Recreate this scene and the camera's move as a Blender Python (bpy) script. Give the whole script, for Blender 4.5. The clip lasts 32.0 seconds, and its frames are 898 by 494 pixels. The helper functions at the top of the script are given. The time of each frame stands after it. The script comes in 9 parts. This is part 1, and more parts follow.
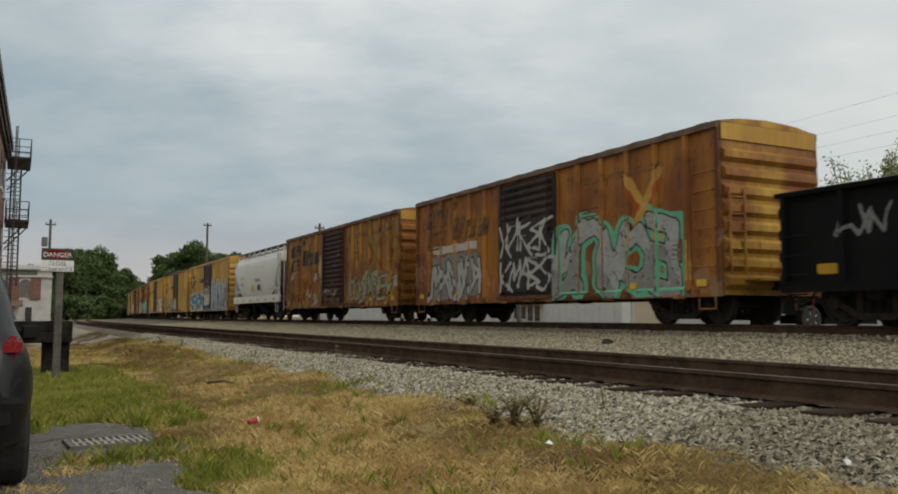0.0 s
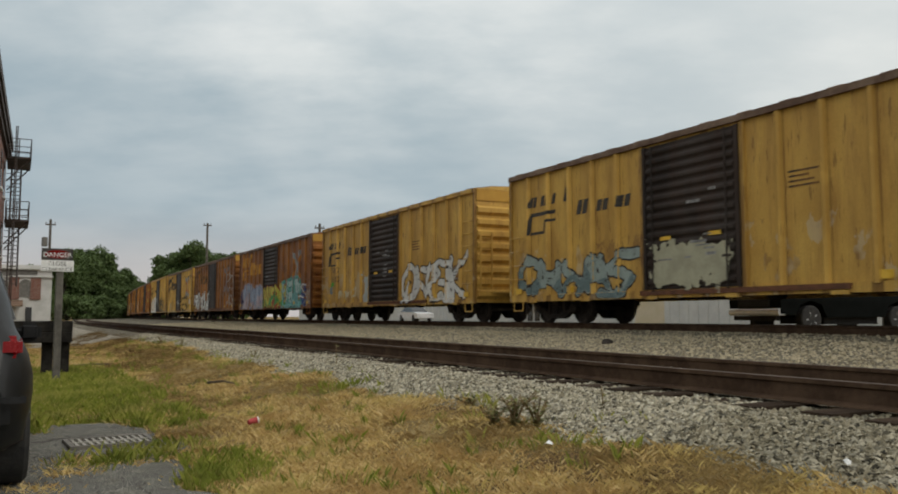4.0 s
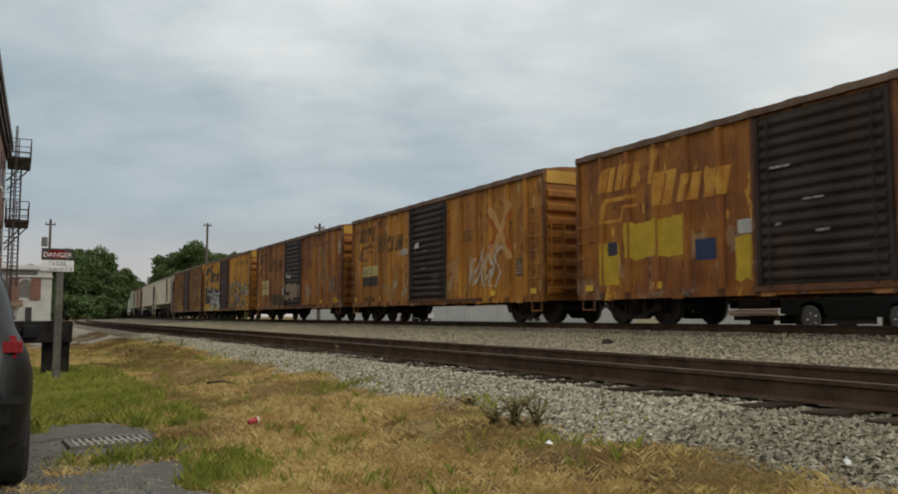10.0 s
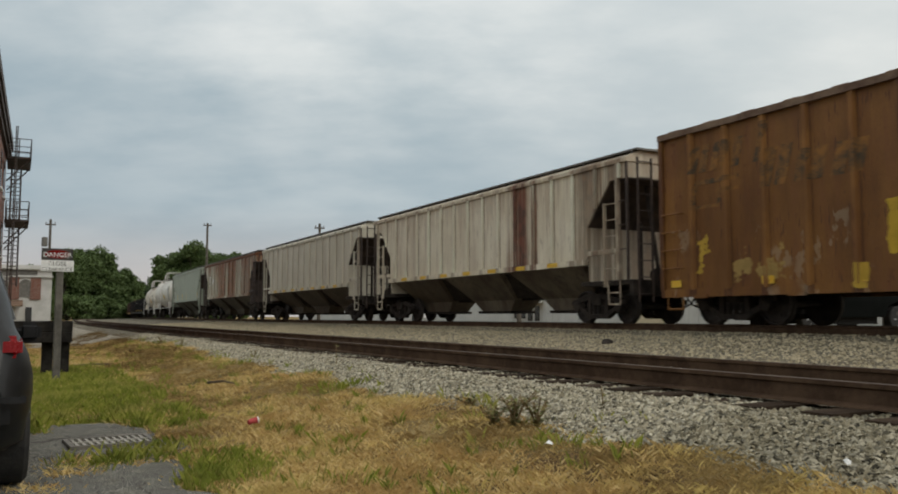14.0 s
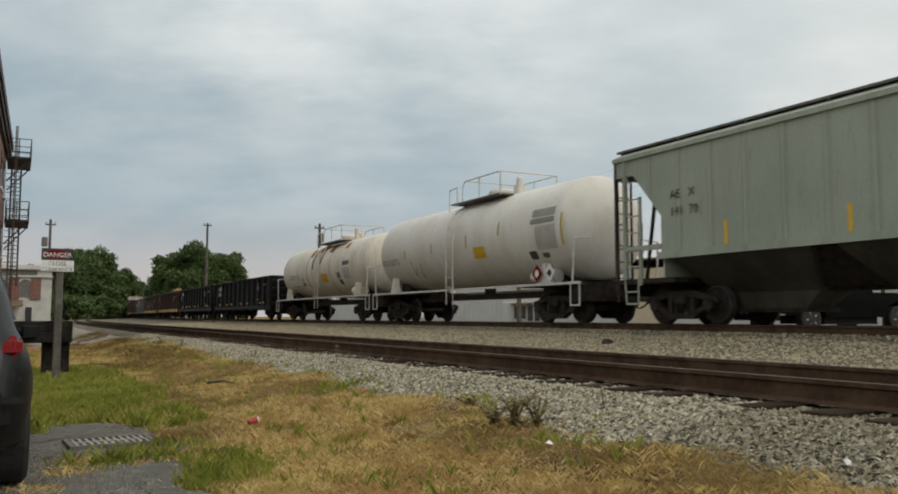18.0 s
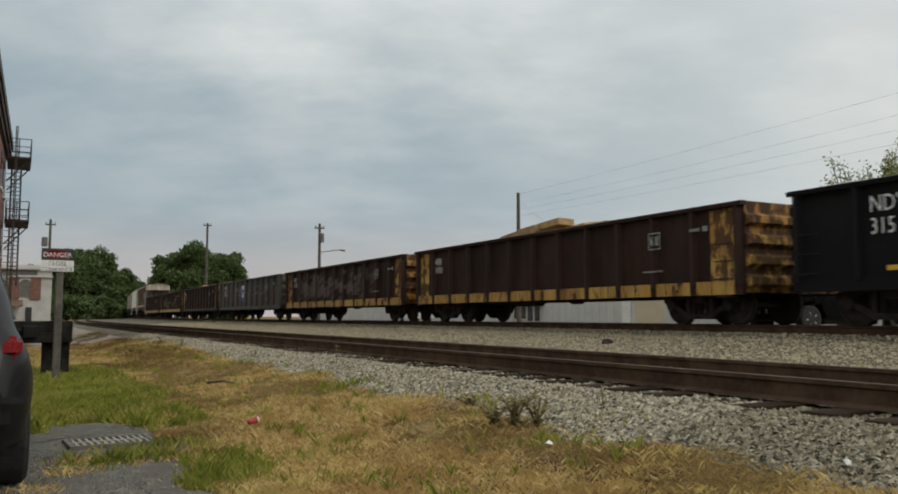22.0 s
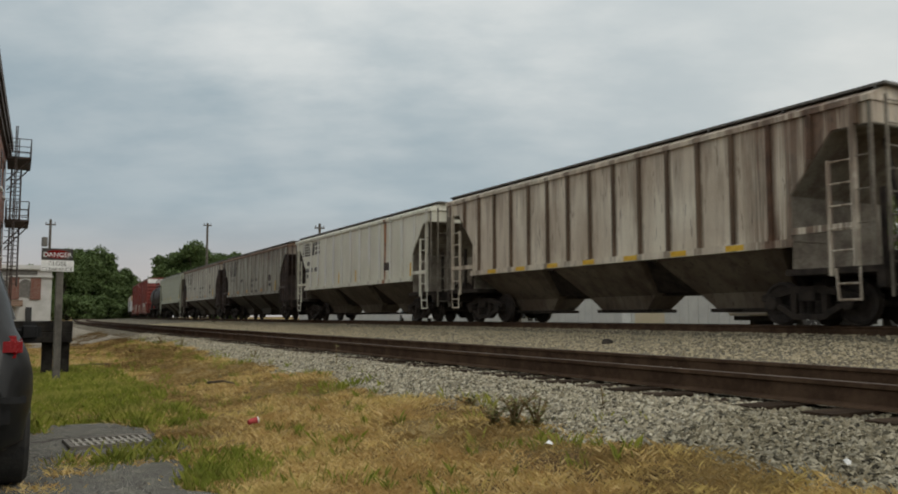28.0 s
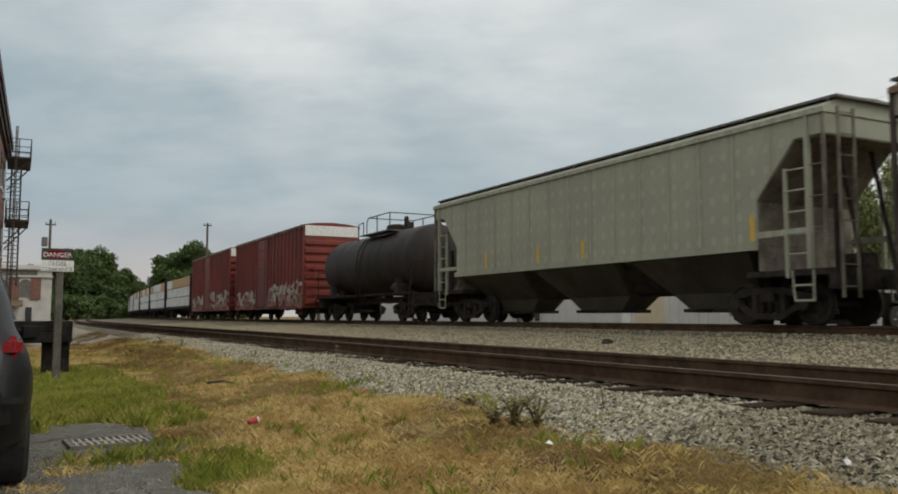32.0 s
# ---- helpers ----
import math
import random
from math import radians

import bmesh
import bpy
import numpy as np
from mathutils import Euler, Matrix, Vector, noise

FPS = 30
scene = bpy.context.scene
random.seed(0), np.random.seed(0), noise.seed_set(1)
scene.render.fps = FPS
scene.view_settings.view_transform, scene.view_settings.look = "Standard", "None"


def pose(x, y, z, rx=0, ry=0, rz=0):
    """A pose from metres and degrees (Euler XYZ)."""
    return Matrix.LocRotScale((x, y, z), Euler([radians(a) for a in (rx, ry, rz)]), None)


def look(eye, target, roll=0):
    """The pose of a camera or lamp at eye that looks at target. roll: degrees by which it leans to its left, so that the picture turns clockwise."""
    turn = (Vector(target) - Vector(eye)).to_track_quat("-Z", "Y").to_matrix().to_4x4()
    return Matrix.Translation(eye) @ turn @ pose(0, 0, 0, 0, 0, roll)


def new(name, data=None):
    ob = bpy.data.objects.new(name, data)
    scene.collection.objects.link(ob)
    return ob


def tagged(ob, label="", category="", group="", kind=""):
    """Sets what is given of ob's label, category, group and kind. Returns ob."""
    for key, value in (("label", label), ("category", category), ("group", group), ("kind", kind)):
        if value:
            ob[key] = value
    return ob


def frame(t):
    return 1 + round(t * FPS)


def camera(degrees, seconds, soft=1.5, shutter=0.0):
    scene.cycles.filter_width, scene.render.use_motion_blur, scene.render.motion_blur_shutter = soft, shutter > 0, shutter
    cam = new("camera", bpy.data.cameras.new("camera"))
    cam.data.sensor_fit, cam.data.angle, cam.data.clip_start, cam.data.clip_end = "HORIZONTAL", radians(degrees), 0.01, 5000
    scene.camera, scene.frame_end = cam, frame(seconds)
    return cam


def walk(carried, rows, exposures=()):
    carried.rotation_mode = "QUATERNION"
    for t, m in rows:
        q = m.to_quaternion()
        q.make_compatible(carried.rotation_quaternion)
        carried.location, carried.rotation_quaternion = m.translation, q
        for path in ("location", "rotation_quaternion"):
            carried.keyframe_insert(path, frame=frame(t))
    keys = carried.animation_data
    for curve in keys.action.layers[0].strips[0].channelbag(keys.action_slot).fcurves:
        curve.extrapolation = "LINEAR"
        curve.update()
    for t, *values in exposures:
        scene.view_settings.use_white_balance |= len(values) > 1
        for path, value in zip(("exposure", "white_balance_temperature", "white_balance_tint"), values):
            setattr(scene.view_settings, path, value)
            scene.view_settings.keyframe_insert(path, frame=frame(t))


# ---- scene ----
cam = camera(56.6, 32.0, soft=1.85, shutter=0.12)
EYE = Vector((0.0, 0.0, 1.17))
YAW, TILT = radians(27.51), radians(4.77)
AHEAD = Vector((-math.cos(YAW) * math.cos(TILT), math.sin(YAW) * math.cos(TILT), math.sin(TILT)))
STAND = look(EYE, EYE + AHEAD * 10)
walk(cam, [(0, STAND), (32, STAND)], ((0, -0.20), (1.5, -0.12), (18.0, -0.12), (19.5, -0.24), (30.2, -0.24), (31.0, -0.17), (32, -0.17)))

# ---- light ----
SUN_AZ, SUN_EL = radians(35), radians(42)   # direction to the sun, from +X towards +Y
world = bpy.data.worlds.new("overcast_sky")
scene.world = world
world.use_nodes = True


class Nodes:
    """Short way to write node trees."""

    def __init__(self, tree):
        self.tree = tree

    def add(self, kind, ins=None, **props):
        n = self.tree.nodes.new("ShaderNode" + kind)
        for k, v in props.items():
            setattr_plain(n, k, v)
        for k, v in (ins or {}).items():
            self.set(n, k, v)
        return n

    def set(self, n, k, v):
        sock = n.inputs[k]
        if isinstance(v, bpy.types.NodeSocket):
            self.tree.links.new(v, sock)
        else:
            sock.default_value = v

    def math(self, op, a, b=0.0, c=0.0, clamp=False):
        n = self.add("Math", operation=op, use_clamp=clamp)
        for i, v in enumerate((a, b, c)):
            self.set(n, i, v)
        return n.outputs[0]

    def ramp(self, v, lo, hi):
        return self.add("MapRange", {"Value": v, "From Min": lo, "From Max": hi}, interpolation_type="SMOOTHSTEP").outputs[0]

    def mix(self, f, a, b, blend="MIX"):
        n = self.add("Mix", data_type="RGBA", blend_type=blend)
        self.set(n, 0, f)
        self.set(n, 6, a)
        self.set(n, 7, b)
        return n.outputs[2]

    def noise(self, vec, scale, detail=4.0, rough=0.55):
        return self.add("TexNoise", {"Vector": vec, "Scale": scale, "Detail": detail, "Roughness": rough}).outputs[0]

    def stretch(self, vec, x, y, z):
        return self.add("Mapping", {"Vector": vec, "Scale": (x, y, z)}).outputs[0]


def setattr_plain(n, k, v):
    if k == "operation":
        n.operation = v
    elif k == "use_clamp":
        n.use_clamp = v
    elif k == "interpolation_type":
        n.interpolation_type = v
    elif k == "data_type":
        n.data_type = v
    elif k == "blend_type":
        n.blend_type = v
    elif k == "sky_type":
        n.sky_type = v
    elif k == "object":
        n.object = v
    elif k == "feature":
        n.feature = v
    elif k == "distance":
        n.distance = v


def c4(c):
    return (c[0], c[1], c[2], 1.0)


def build_sky():
    g = Nodes(world.node_tree)
    world.node_tree.nodes.clear()
    out = g.add("OutputWorld")
    sky = g.add("TexSky", sky_type="NISHITA")
    sky.sun_disc = False
    sky.sun_elevation, sky.sun_rotation = SUN_EL, math.pi / 2 - SUN_AZ
    sky.air_density, sky.dust_density = 1.0, 2.0
    vec = g.add("TexCoord").outputs["Generated"]
    sep = g.add("SeparateXYZ", {0: vec})
    up = g.math("ADD", g.math("MAXIMUM", sep.outputs[2], 0.0), 0.26)
    flat = g.add("CombineXYZ", {0: g.math("DIVIDE", sep.outputs[0], up), 1: g.math("DIVIDE", sep.outputs[1], up), 2: 0.0}).outputs[0]
    turned_ = g.add("Mapping", {"Vector": flat, "Rotation": (0, 0, radians(-62)), "Location": (0.6, 2.2, 0)}).outputs[0]
    big = g.noise(g.stretch(turned_, 0.62, 0.75, 1), 1.1, 3.0, 0.5)
    fine = g.noise(g.stretch(turned_, 1.0, 1.25, 1), 2.9, 5.0, 0.55)
    wisp = g.noise(g.stretch(turned_, 1.0, 1.7, 1), 6.0, 4.0, 0.5)
    cover = g.math("ADD", g.math("MULTIPLY", big, 0.60), g.math("MULTIPLY", fine, 0.30))
    cover = g.ramp(g.math("ADD", cover, g.math("MULTIPLY", wisp, 0.10)), 0.37, 0.64)
    blue = g.mix(1.0, sky.outputs[0], (0.045, 0.045, 0.045, 1), "MULTIPLY")
    grey = g.mix(cover, (0.39, 0.50, 0.555, 1), (0.93, 0.955, 0.93, 1))
    # greyer and bluer low down
    grey = g.mix(g.math("MULTIPLY", g.math("SUBTRACT", 1.0, g.ramp(g.math("ADD", sep.outputs[2], g.math("MULTIPLY", g.math("SUBTRACT", big, 0.5), 0.25)), 0.14, 0.33)), 0.66), grey, (0.385, 0.485, 0.545, 1))
    # an overcast sky is brighter overhead
    grey = g.mix(g.ramp(sep.outputs[2], 0.16, 0.75), grey, (1.08, 1.10, 1.08, 1))
    # lighter and warmer towards the sun
    toward = g.math("ADD", g.math("MULTIPLY", sep.outputs[0], math.cos(SUN_AZ)), g.math("MULTIPLY", sep.outputs[1], math.sin(SUN_AZ)))
    low = g.math("SUBTRACT", 1.0, g.ramp(sep.outputs[2], 0.12, 0.42))
    glow = g.math("MULTIPLY", g.ramp(toward, -0.3, 0.45), low)
    grey = g.mix(g.math("MULTIPLY", glow, 0.9), grey, (0.98, 0.96, 0.86, 1))
    grey = g.mix(g.math("MULTIPLY", g.ramp(toward, -0.7, 0.15), 0.5), grey, (0.93, 0.945, 0.91, 1))
    # thicker cloud away from the sun
    thick = g.math("SUBTRACT", 1.0, g.ramp(toward, -0.95, -0.52))
    grey = g.mix(g.math("MULTIPLY", thick, 0.5), grey, (0.30, 0.405, 0.475, 1))
    pink = g.math("MULTIPLY", g.math("SUBTRACT", 1.0, g.ramp(sep.outputs[2], 0.03, 0.14)), 0.7)
    grey = g.mix(pink, grey, (0.66, 0.585, 0.55, 1))
    col = g.mix(0.93, blue, grey)
    g.set(out, 0, g.add("Background", {"Color": col, "Strength": 1.0}).outputs[0])


build_sky()
sun = new("sun", bpy.data.lights.new("sun", "SUN"))
sun.data.energy, sun.data.angle, sun.data.color = 1.1, radians(30), (1.0, 0.95, 0.87)
sun.matrix_world = look(Vector((0, 0, 0)), -Vector((math.cos(SUN_AZ) * math.cos(SUN_EL), math.sin(SUN_AZ) * math.cos(SUN_EL), math.sin(SUN_EL))))


# ---- materials ----
def material(name):
    m = bpy.data.materials.new(name)
    m.use_nodes = True
    g = Nodes(m.node_tree)
    bsdf = m.node_tree.nodes["Principled BSDF"]
    return m, g, bsdf


def surface(name, col, col2, scale=6.0, rough=0.7, metal=0.0, bump=0.0, bscale=60.0, spec=0.4, vary=0.0):
    """Two tones mixed by noise at two scales, with fine relief."""
    m, g, b = material(name)
    vec = g.add("TexCoord").outputs["Object"]
    a = g.noise(vec, scale, 5.0)
    f = g.noise(vec, scale * 7, 4.0)
    k = g.ramp(g.math("ADD", g.math("MULTIPLY", a, 0.7), g.math("MULTIPLY", f, 0.3)), 0.36, 0.64)
    c = g.mix(k, c4(col), c4(col2))
    if vary:
        r = g.add("ObjectInfo").outputs["Random"]
        c = g.mix(g.math("MULTIPLY", r, vary), c, c4([v * 0.45 for v in col]))
    g.set(b, "Base Color", c)
    g.set(b, "Roughness", g.math("ADD", g.math("MULTIPLY", f, 0.25), rough - 0.12))
    b.inputs["Metallic"].default_value = metal
    b.inputs["Specular IOR Level"].default_value = spec
    if bump:
        n = g.add("Bump", {"Height": g.noise(vec, bscale, 3.0), "Strength": bump, "Distance": 0.02})
        g.set(b, "Normal", n.outputs[0])
    return m


def island_surface(name, cols, rough=0.9, spec=0.25, grain=0.0, patch=None):
    """Loose pieces in one mesh: each island takes its own tone."""
    m, g, b = material(name)
    r = g.add("NewGeometry").outputs["Random Per Island"]
    n = g.add("ValToRGB", {0: r})
    e = n.color_ramp.elements
    e[0].position, e[0].color = 0.0, c4(cols[0])
    e[1].position, e[1].color = 1.0, c4(cols[-1])
    for i, c in enumerate(cols[1:-1]):
        k = e.new((i + 1) / (len(cols) - 1))
        k.color = c4(c)
    col = n.outputs[0]
    if grain:
        vec = g.add("TexCoord").outputs["Object"]
        col = g.mix(g.math("MULTIPLY", g.noise(vec, grain, 3.0), 0.5), col, c4([v * 0.35 for v in cols[0]]))
    if patch:
        vec = g.add("TexCoord").outputs["Object"]
        k = g.noise(g.stretch(vec, 1.0, 1.6, 1.0), patch[1], 4.0, 0.6)
        col = g.mix(g.math("MULTIPLY", g.ramp(k, 0.46, 0.6), 0.6), col, c4(patch[0]))
        k2 = g.noise(g.stretch(vec, 1.3, 1.0, 1.0), patch[1] * 0.6, 3.0, 0.5)
        col = g.mix(g.math("MULTIPLY", g.ramp(k2, 0.52, 0.66), 0.5), col, c4(patch[2]))
    g.set(b, "Base Color", col)
    b.inputs["Roughness"].default_value = rough
    b.inputs["Specular IOR Level"].default_value = spec
    return m


M = {
    "steel": surface("dark_truck_steel", (0.022, 0.019, 0.017), (0.05, 0.040, 0.033), 5, 0.85, 0.0, 0.3, 40, spec=0.12),
    "wheel": surface("worn_wheel_steel", (0.024, 0.020, 0.018), (0.055, 0.044, 0.037), 4, 0.65, 0.2, 0.2, 40),
    "tread": surface("polished_tread", (0.35, 0.34, 0.33), (0.5, 0.48, 0.46), 8, 0.35, 0.9),
    "rail": surface("rusty_rail", (0.054, 0.033, 0.021), (0.10, 0.063, 0.04), 3, 0.9, 0.0, 0.3, 50, spec=0.1),
    "railtop": surface("rail_running_face", (0.065, 0.044, 0.032), (0.10, 0.072, 0.053), 2, 0.8, 0.1),
    "tie": surface("weathered_tie_wood", (0.03, 0.021, 0.015), (0.07, 0.05, 0.035), 5, 0.95, 0, 0.5, 30, spec=0.04, vary=0.5),
    "roof": surface("rusted_car_roof", (0.10, 0.055, 0.035), (0.22, 0.15, 0.10), 1.5, 0.75, 0.1, 0.2, 30),
    "roof_grey": surface("galvanised_car_roof", (0.16, 0.15, 0.13), (0.30, 0.29, 0.26), 1.5, 0.65, 0.3, 0.2, 30),
    "door": surface("brown_black_paint", (0.030, 0.022, 0.020), (0.075, 0.052, 0.042), 1.6, 0.7, 0, 0.25, 40),
    "door_red": surface("red_brown_door_paint", (0.06, 0.026, 0.02), (0.12, 0.06, 0.042), 1.6, 0.75, 0, 0.25, 40),
    "white": surface("white_lettering", (0.62, 0.62, 0.60), (0.78, 0.78, 0.75), 9, 0.7),
    "black": surface("black_lettering", (0.03, 0.028, 0.025), (0.07, 0.06, 0.05), 9, 0.7),
    "yellow": surface("yellow_reflector", (0.62, 0.36, 0.03), (0.75, 0.48, 0.06), 5, 0.5),
    "ladder_white": surface("chalky_white_steel", (0.50, 0.48, 0.44), (0.66, 0.64, 0.60), 5, 0.65),
    "galv": surface("galvanised_grating", (0.10, 0.095, 0.085), (0.2, 0.19, 0.17), 8, 0.6, 0.4),
}


def ground_material():
    m, g, b = material("dirt_and_thatch")
    vec = g.add("TexCoord").outputs["Object"]
    n1 = g.noise(vec, 0.6, 5)
    n2 = g.noise(vec, 5.0, 5)
    n3 = g.noise(vec, 45.0, 4)
    straw = g.mix(g.ramp(n2, 0.35, 0.65), (0.20, 0.14, 0.055, 1), (0.34, 0.25, 0.11, 1))
    brown = g.mix(g.ramp(n3, 0.3, 0.7), (0.07, 0.042, 0.018, 1), (0.16, 0.10, 0.045, 1))
    c = g.mix(g.ramp(n1, 0.45, 0.62), straw, brown)
    c = g.mix(g.math("MULTIPLY", g.ramp(g.noise(vec, 1.7, 4), 0.55, 0.7), 0.5), c, (0.10, 0.13, 0.04, 1))
    g.set(b, "Base Color", c)
    b.inputs["Roughness"].default_value = 0.95
    b.inputs["Specular IOR Level"].default_value = 0.15
    g.set(b, "Normal", g.add("Bump", {"Height": g.math("ADD", n3, n2), "Strength": 0.8, "Distance": 0.05}).outputs[0])
    return m


def gravel_material(name, dark, light, scale):
    m, g, b = material(name)
    vec = g.add("TexCoord").outputs["Object"]
    v = g.add("TexVoronoi", {"Vector": vec, "Scale": scale})
    tone = g.add("SeparateColor", {0: v.outputs["Color"]}).outputs[0]
    c = g.mix(tone, c4(dark), c4(light))
    c = g.mix(g.math("MULTIPLY", g.ramp(g.noise(vec, 0.5, 4), 0.45, 0.7), 0.45), c, (0.20, 0.16, 0.115, 1))
    gap = g.ramp(v.outputs["Distance"], 0.35, 0.75)
    c = g.mix(g.math("MULTIPLY", gap, 0.6), c, c4([q * 0.4 for q in dark]))
    g.set(b, "Base Color", c)
    b.inputs["Roughness"].default_value = 0.92
    b.inputs["Specular IOR Level"].default_value = 0.2
    g.set(b, "Normal", g.add("Bump", {"Height": g.math("SUBTRACT", 1.0, v.outputs["Distance"]), "Strength": 0.9, "Distance": 0.04}).outputs[0])
    return m


M["ground"] = ground_material()
M["ballast"] = gravel_material("ballast_gravel", (0.10, 0.09, 0.062), (0.34, 0.30, 0.22), 34)
M["verge"] = gravel_material("pale_verge_gravel", (0.30, 0.27, 0.21), (0.52, 0.48, 0.38), 22)


def asphalt_material():
    m, g, b = material("worn_asphalt")
    vec = g.add("TexCoord").outputs["Object"]
    big, mid, speck = g.noise(vec, 0.9, 5), g.noise(vec, 7.0, 5), g.noise(vec, 130.0, 2)
    c = g.mix(g.ramp(big, 0.35, 0.65), (0.062, 0.059, 0.05, 1), (0.098, 0.093, 0.078, 1))
    c = g.mix(g.math("MULTIPLY", g.ramp(mid, 0.5, 0.68), 0.55), c, (0.22, 0.20, 0.15, 1))
    c = g.mix(g.ramp(speck, 0.52, 0.62), c, (0.32, 0.31, 0.275, 1))
    c = g.mix(g.ramp(speck, 0.48, 0.36), c, (0.04, 0.038, 0.034, 1))
    wob = g.add("VectorMath", {0: vec, 1: g.add("TexNoise", {"Vector": vec, "Scale": 3.0, "Detail": 3.0}).outputs["Color"]}).outputs[0]
    v = g.add("TexVoronoi", {"Vector": wob, "Scale": 0.9}, feature="DISTANCE_TO_EDGE")
    crack = g.math("LESS_THAN", v.outputs["Distance"], 0.012)
    c = g.mix(g.math("MULTIPLY", crack, 0.8), c, (0.03, 0.027, 0.02, 1))
    g.set(b, "Base Color", c)
    b.inputs["Roughness"].default_value = 0.95
    b.inputs["Specular IOR Level"].default_value = 0.1
    g.set(b, "Normal", g.add("Bump", {"Height": g.math("ADD", speck, mid), "Strength": 0.5, "Distance": 0.01}).outputs[0])
    return m


M["asphalt"] = asphalt_material()


# ---- mesh helpers ----
def box(bm, x0, x1, y0, y1, z0, z1):
    vs = [bm.verts.new(p) for p in ((x0, y0, z0), (x1, y0, z0), (x1, y1, z0), (x0, y1, z0), (x0, y0, z1), (x1, y0, z1), (x1, y1, z1), (x0, y1, z1))]
    for f in ((3, 2, 1, 0), (4, 5, 6, 7), (0, 1, 5, 4), (1, 2, 6, 5), (2, 3, 7, 6), (3, 0, 4, 7)):
        bm.faces.new([vs[i] for i in f])


def prism(bm, pts, a0, a1, axis="x"):
    """A closed outline of two coordinates, drawn out along one axis."""
    def at(p, a):
        return {"x": (a, p[0], p[1]), "y": (p[0], a, p[1]), "z": (p[0], p[1], a)}[axis]
    lo = [bm.verts.new(at(p, a0)) for p in pts]
    hi = [bm.verts.new(at(p, a1)) for p in pts]
    n = len(pts)
    bm.faces.new(lo)
    bm.faces.new(hi)
    for i in range(n):
        bm.faces.new((lo[i], lo[(i + 1) % n], hi[(i + 1) % n], hi[i]))


def rod(bm, a, b, r, n=6):
    """A round bar from a to b."""
    a, b = Vector(a), Vector(b)
    d = (b - a).normalized()
    s = d.orthogonal().normalized()
    t = d.cross(s)
    lo = [bm.verts.new(a + (s * math.cos(k) + t * math.sin(k)) * r) for k in (2 * math.pi * i / n for i in range(n))]
    hi = [bm.verts.new(v.co + b - a) for v in lo]
    bm.faces.new(lo)
    bm.faces.new(hi)
    for i in range(n):
        bm.faces.new((lo[i], lo[(i + 1) % n], hi[(i + 1) % n], hi[i]))


def turned(bm, prof, axis="y", n=20, at=(0, 0, 0)):
    """A profile of (along, radius) turned round an axis."""
    rings = []
    for al, r in prof:
        ring = []
        for i in range(n):
            k = 2 * math.pi * i / n
            u, w = r * math.cos(k), r * math.sin(k)
            p = {"x": (al, u, w), "y": (u, al, w), "z": (u, w, al)}[axis]
            ring.append(bm.verts.new((p[0] + at[0], p[1] + at[1], p[2] + at[2])))
        rings.append(ring)
    bm.faces.new(rings[0])
    bm.faces.new(rings[-1])
    for a, b in zip(rings, rings[1:]):
        for i in range(n):
            bm.faces.new((a[i], a[(i + 1) % n], b[(i + 1) % n], b[i]))


def finish(bm, name, smooth=False):
    bmesh.ops.recalc_face_normals(bm, faces=bm.faces[:])
    me = bpy.data.meshes.new(name)
    bm.to_mesh(me)
    bm.free()
    if smooth:
        for p in me.polygons:
            p.use_smooth = True
    me.materials.append(None)
    return me


def part(name, shape, mat, parent=None, label="", at=None, smooth=False, turn=None):
    """Links a bmesh, or a mesh shared with alike pieces, as one object."""
    me = shape if isinstance(shape, bpy.types.Mesh) else finish(shape, name, smooth)
    ob = new(name, me)
    ob.material_slots[0].link = "OBJECT"
    ob.material_slots[0].material = mat
    ob.parent = parent
    if at is not None:
        ob.location = at
    if turn is not None:
        ob.rotation_euler = turn
    return tagged(ob, label)


def thing(name, m, label, category, group="", kind=""):
    ob = new(name)
    ob.empty_display_size = 0.3
    ob.matrix_world = m
    return tagged(ob, label, category, group, kind)


def raw_mesh(name, verts, faces, mat):
    me = bpy.data.meshes.new(name)
    me.from_pydata(verts, [], faces)
    me.materials.append(None)
    return part(name, me, mat)


SHARED = {}


def shared(key, make, smooth=False):
    if key not in SHARED:
        bm = bmesh.new()
        make(bm)
        SHARED[key] = finish(bm, key, smooth)
    return SHARED[key]


# ---- the lie of the land ----
NEAR_Y, FAR_Y = 5.9, 15.16         # track centres
NEAR_Z, FAR_Z = 0.72, 0.98         # rail tops
BEND_X, BEND_R = -49.0, 1250.0     # where the tracks begin to curve, and how gently


def along(x, y0):
    """Point and heading on a line y0 metres off, as far along as x."""
    if x >= BEND_X:
        return x, y0, 0.0
    r = BEND_R - (y0 - FAR_Y)
    a = (BEND_X - x) / BEND_R
    return BEND_X - r * math.sin(a), FAR_Y + BEND_R - r * math.cos(a), a


def off_track(x, y):
    """The distance of a place from the tracks' line, in terms of the straight stretch."""
    if x >= BEND_X:
        return y
    return FAR_Y + BEND_R - math.hypot(x - BEND_X, y - FAR_Y - BEND_R)


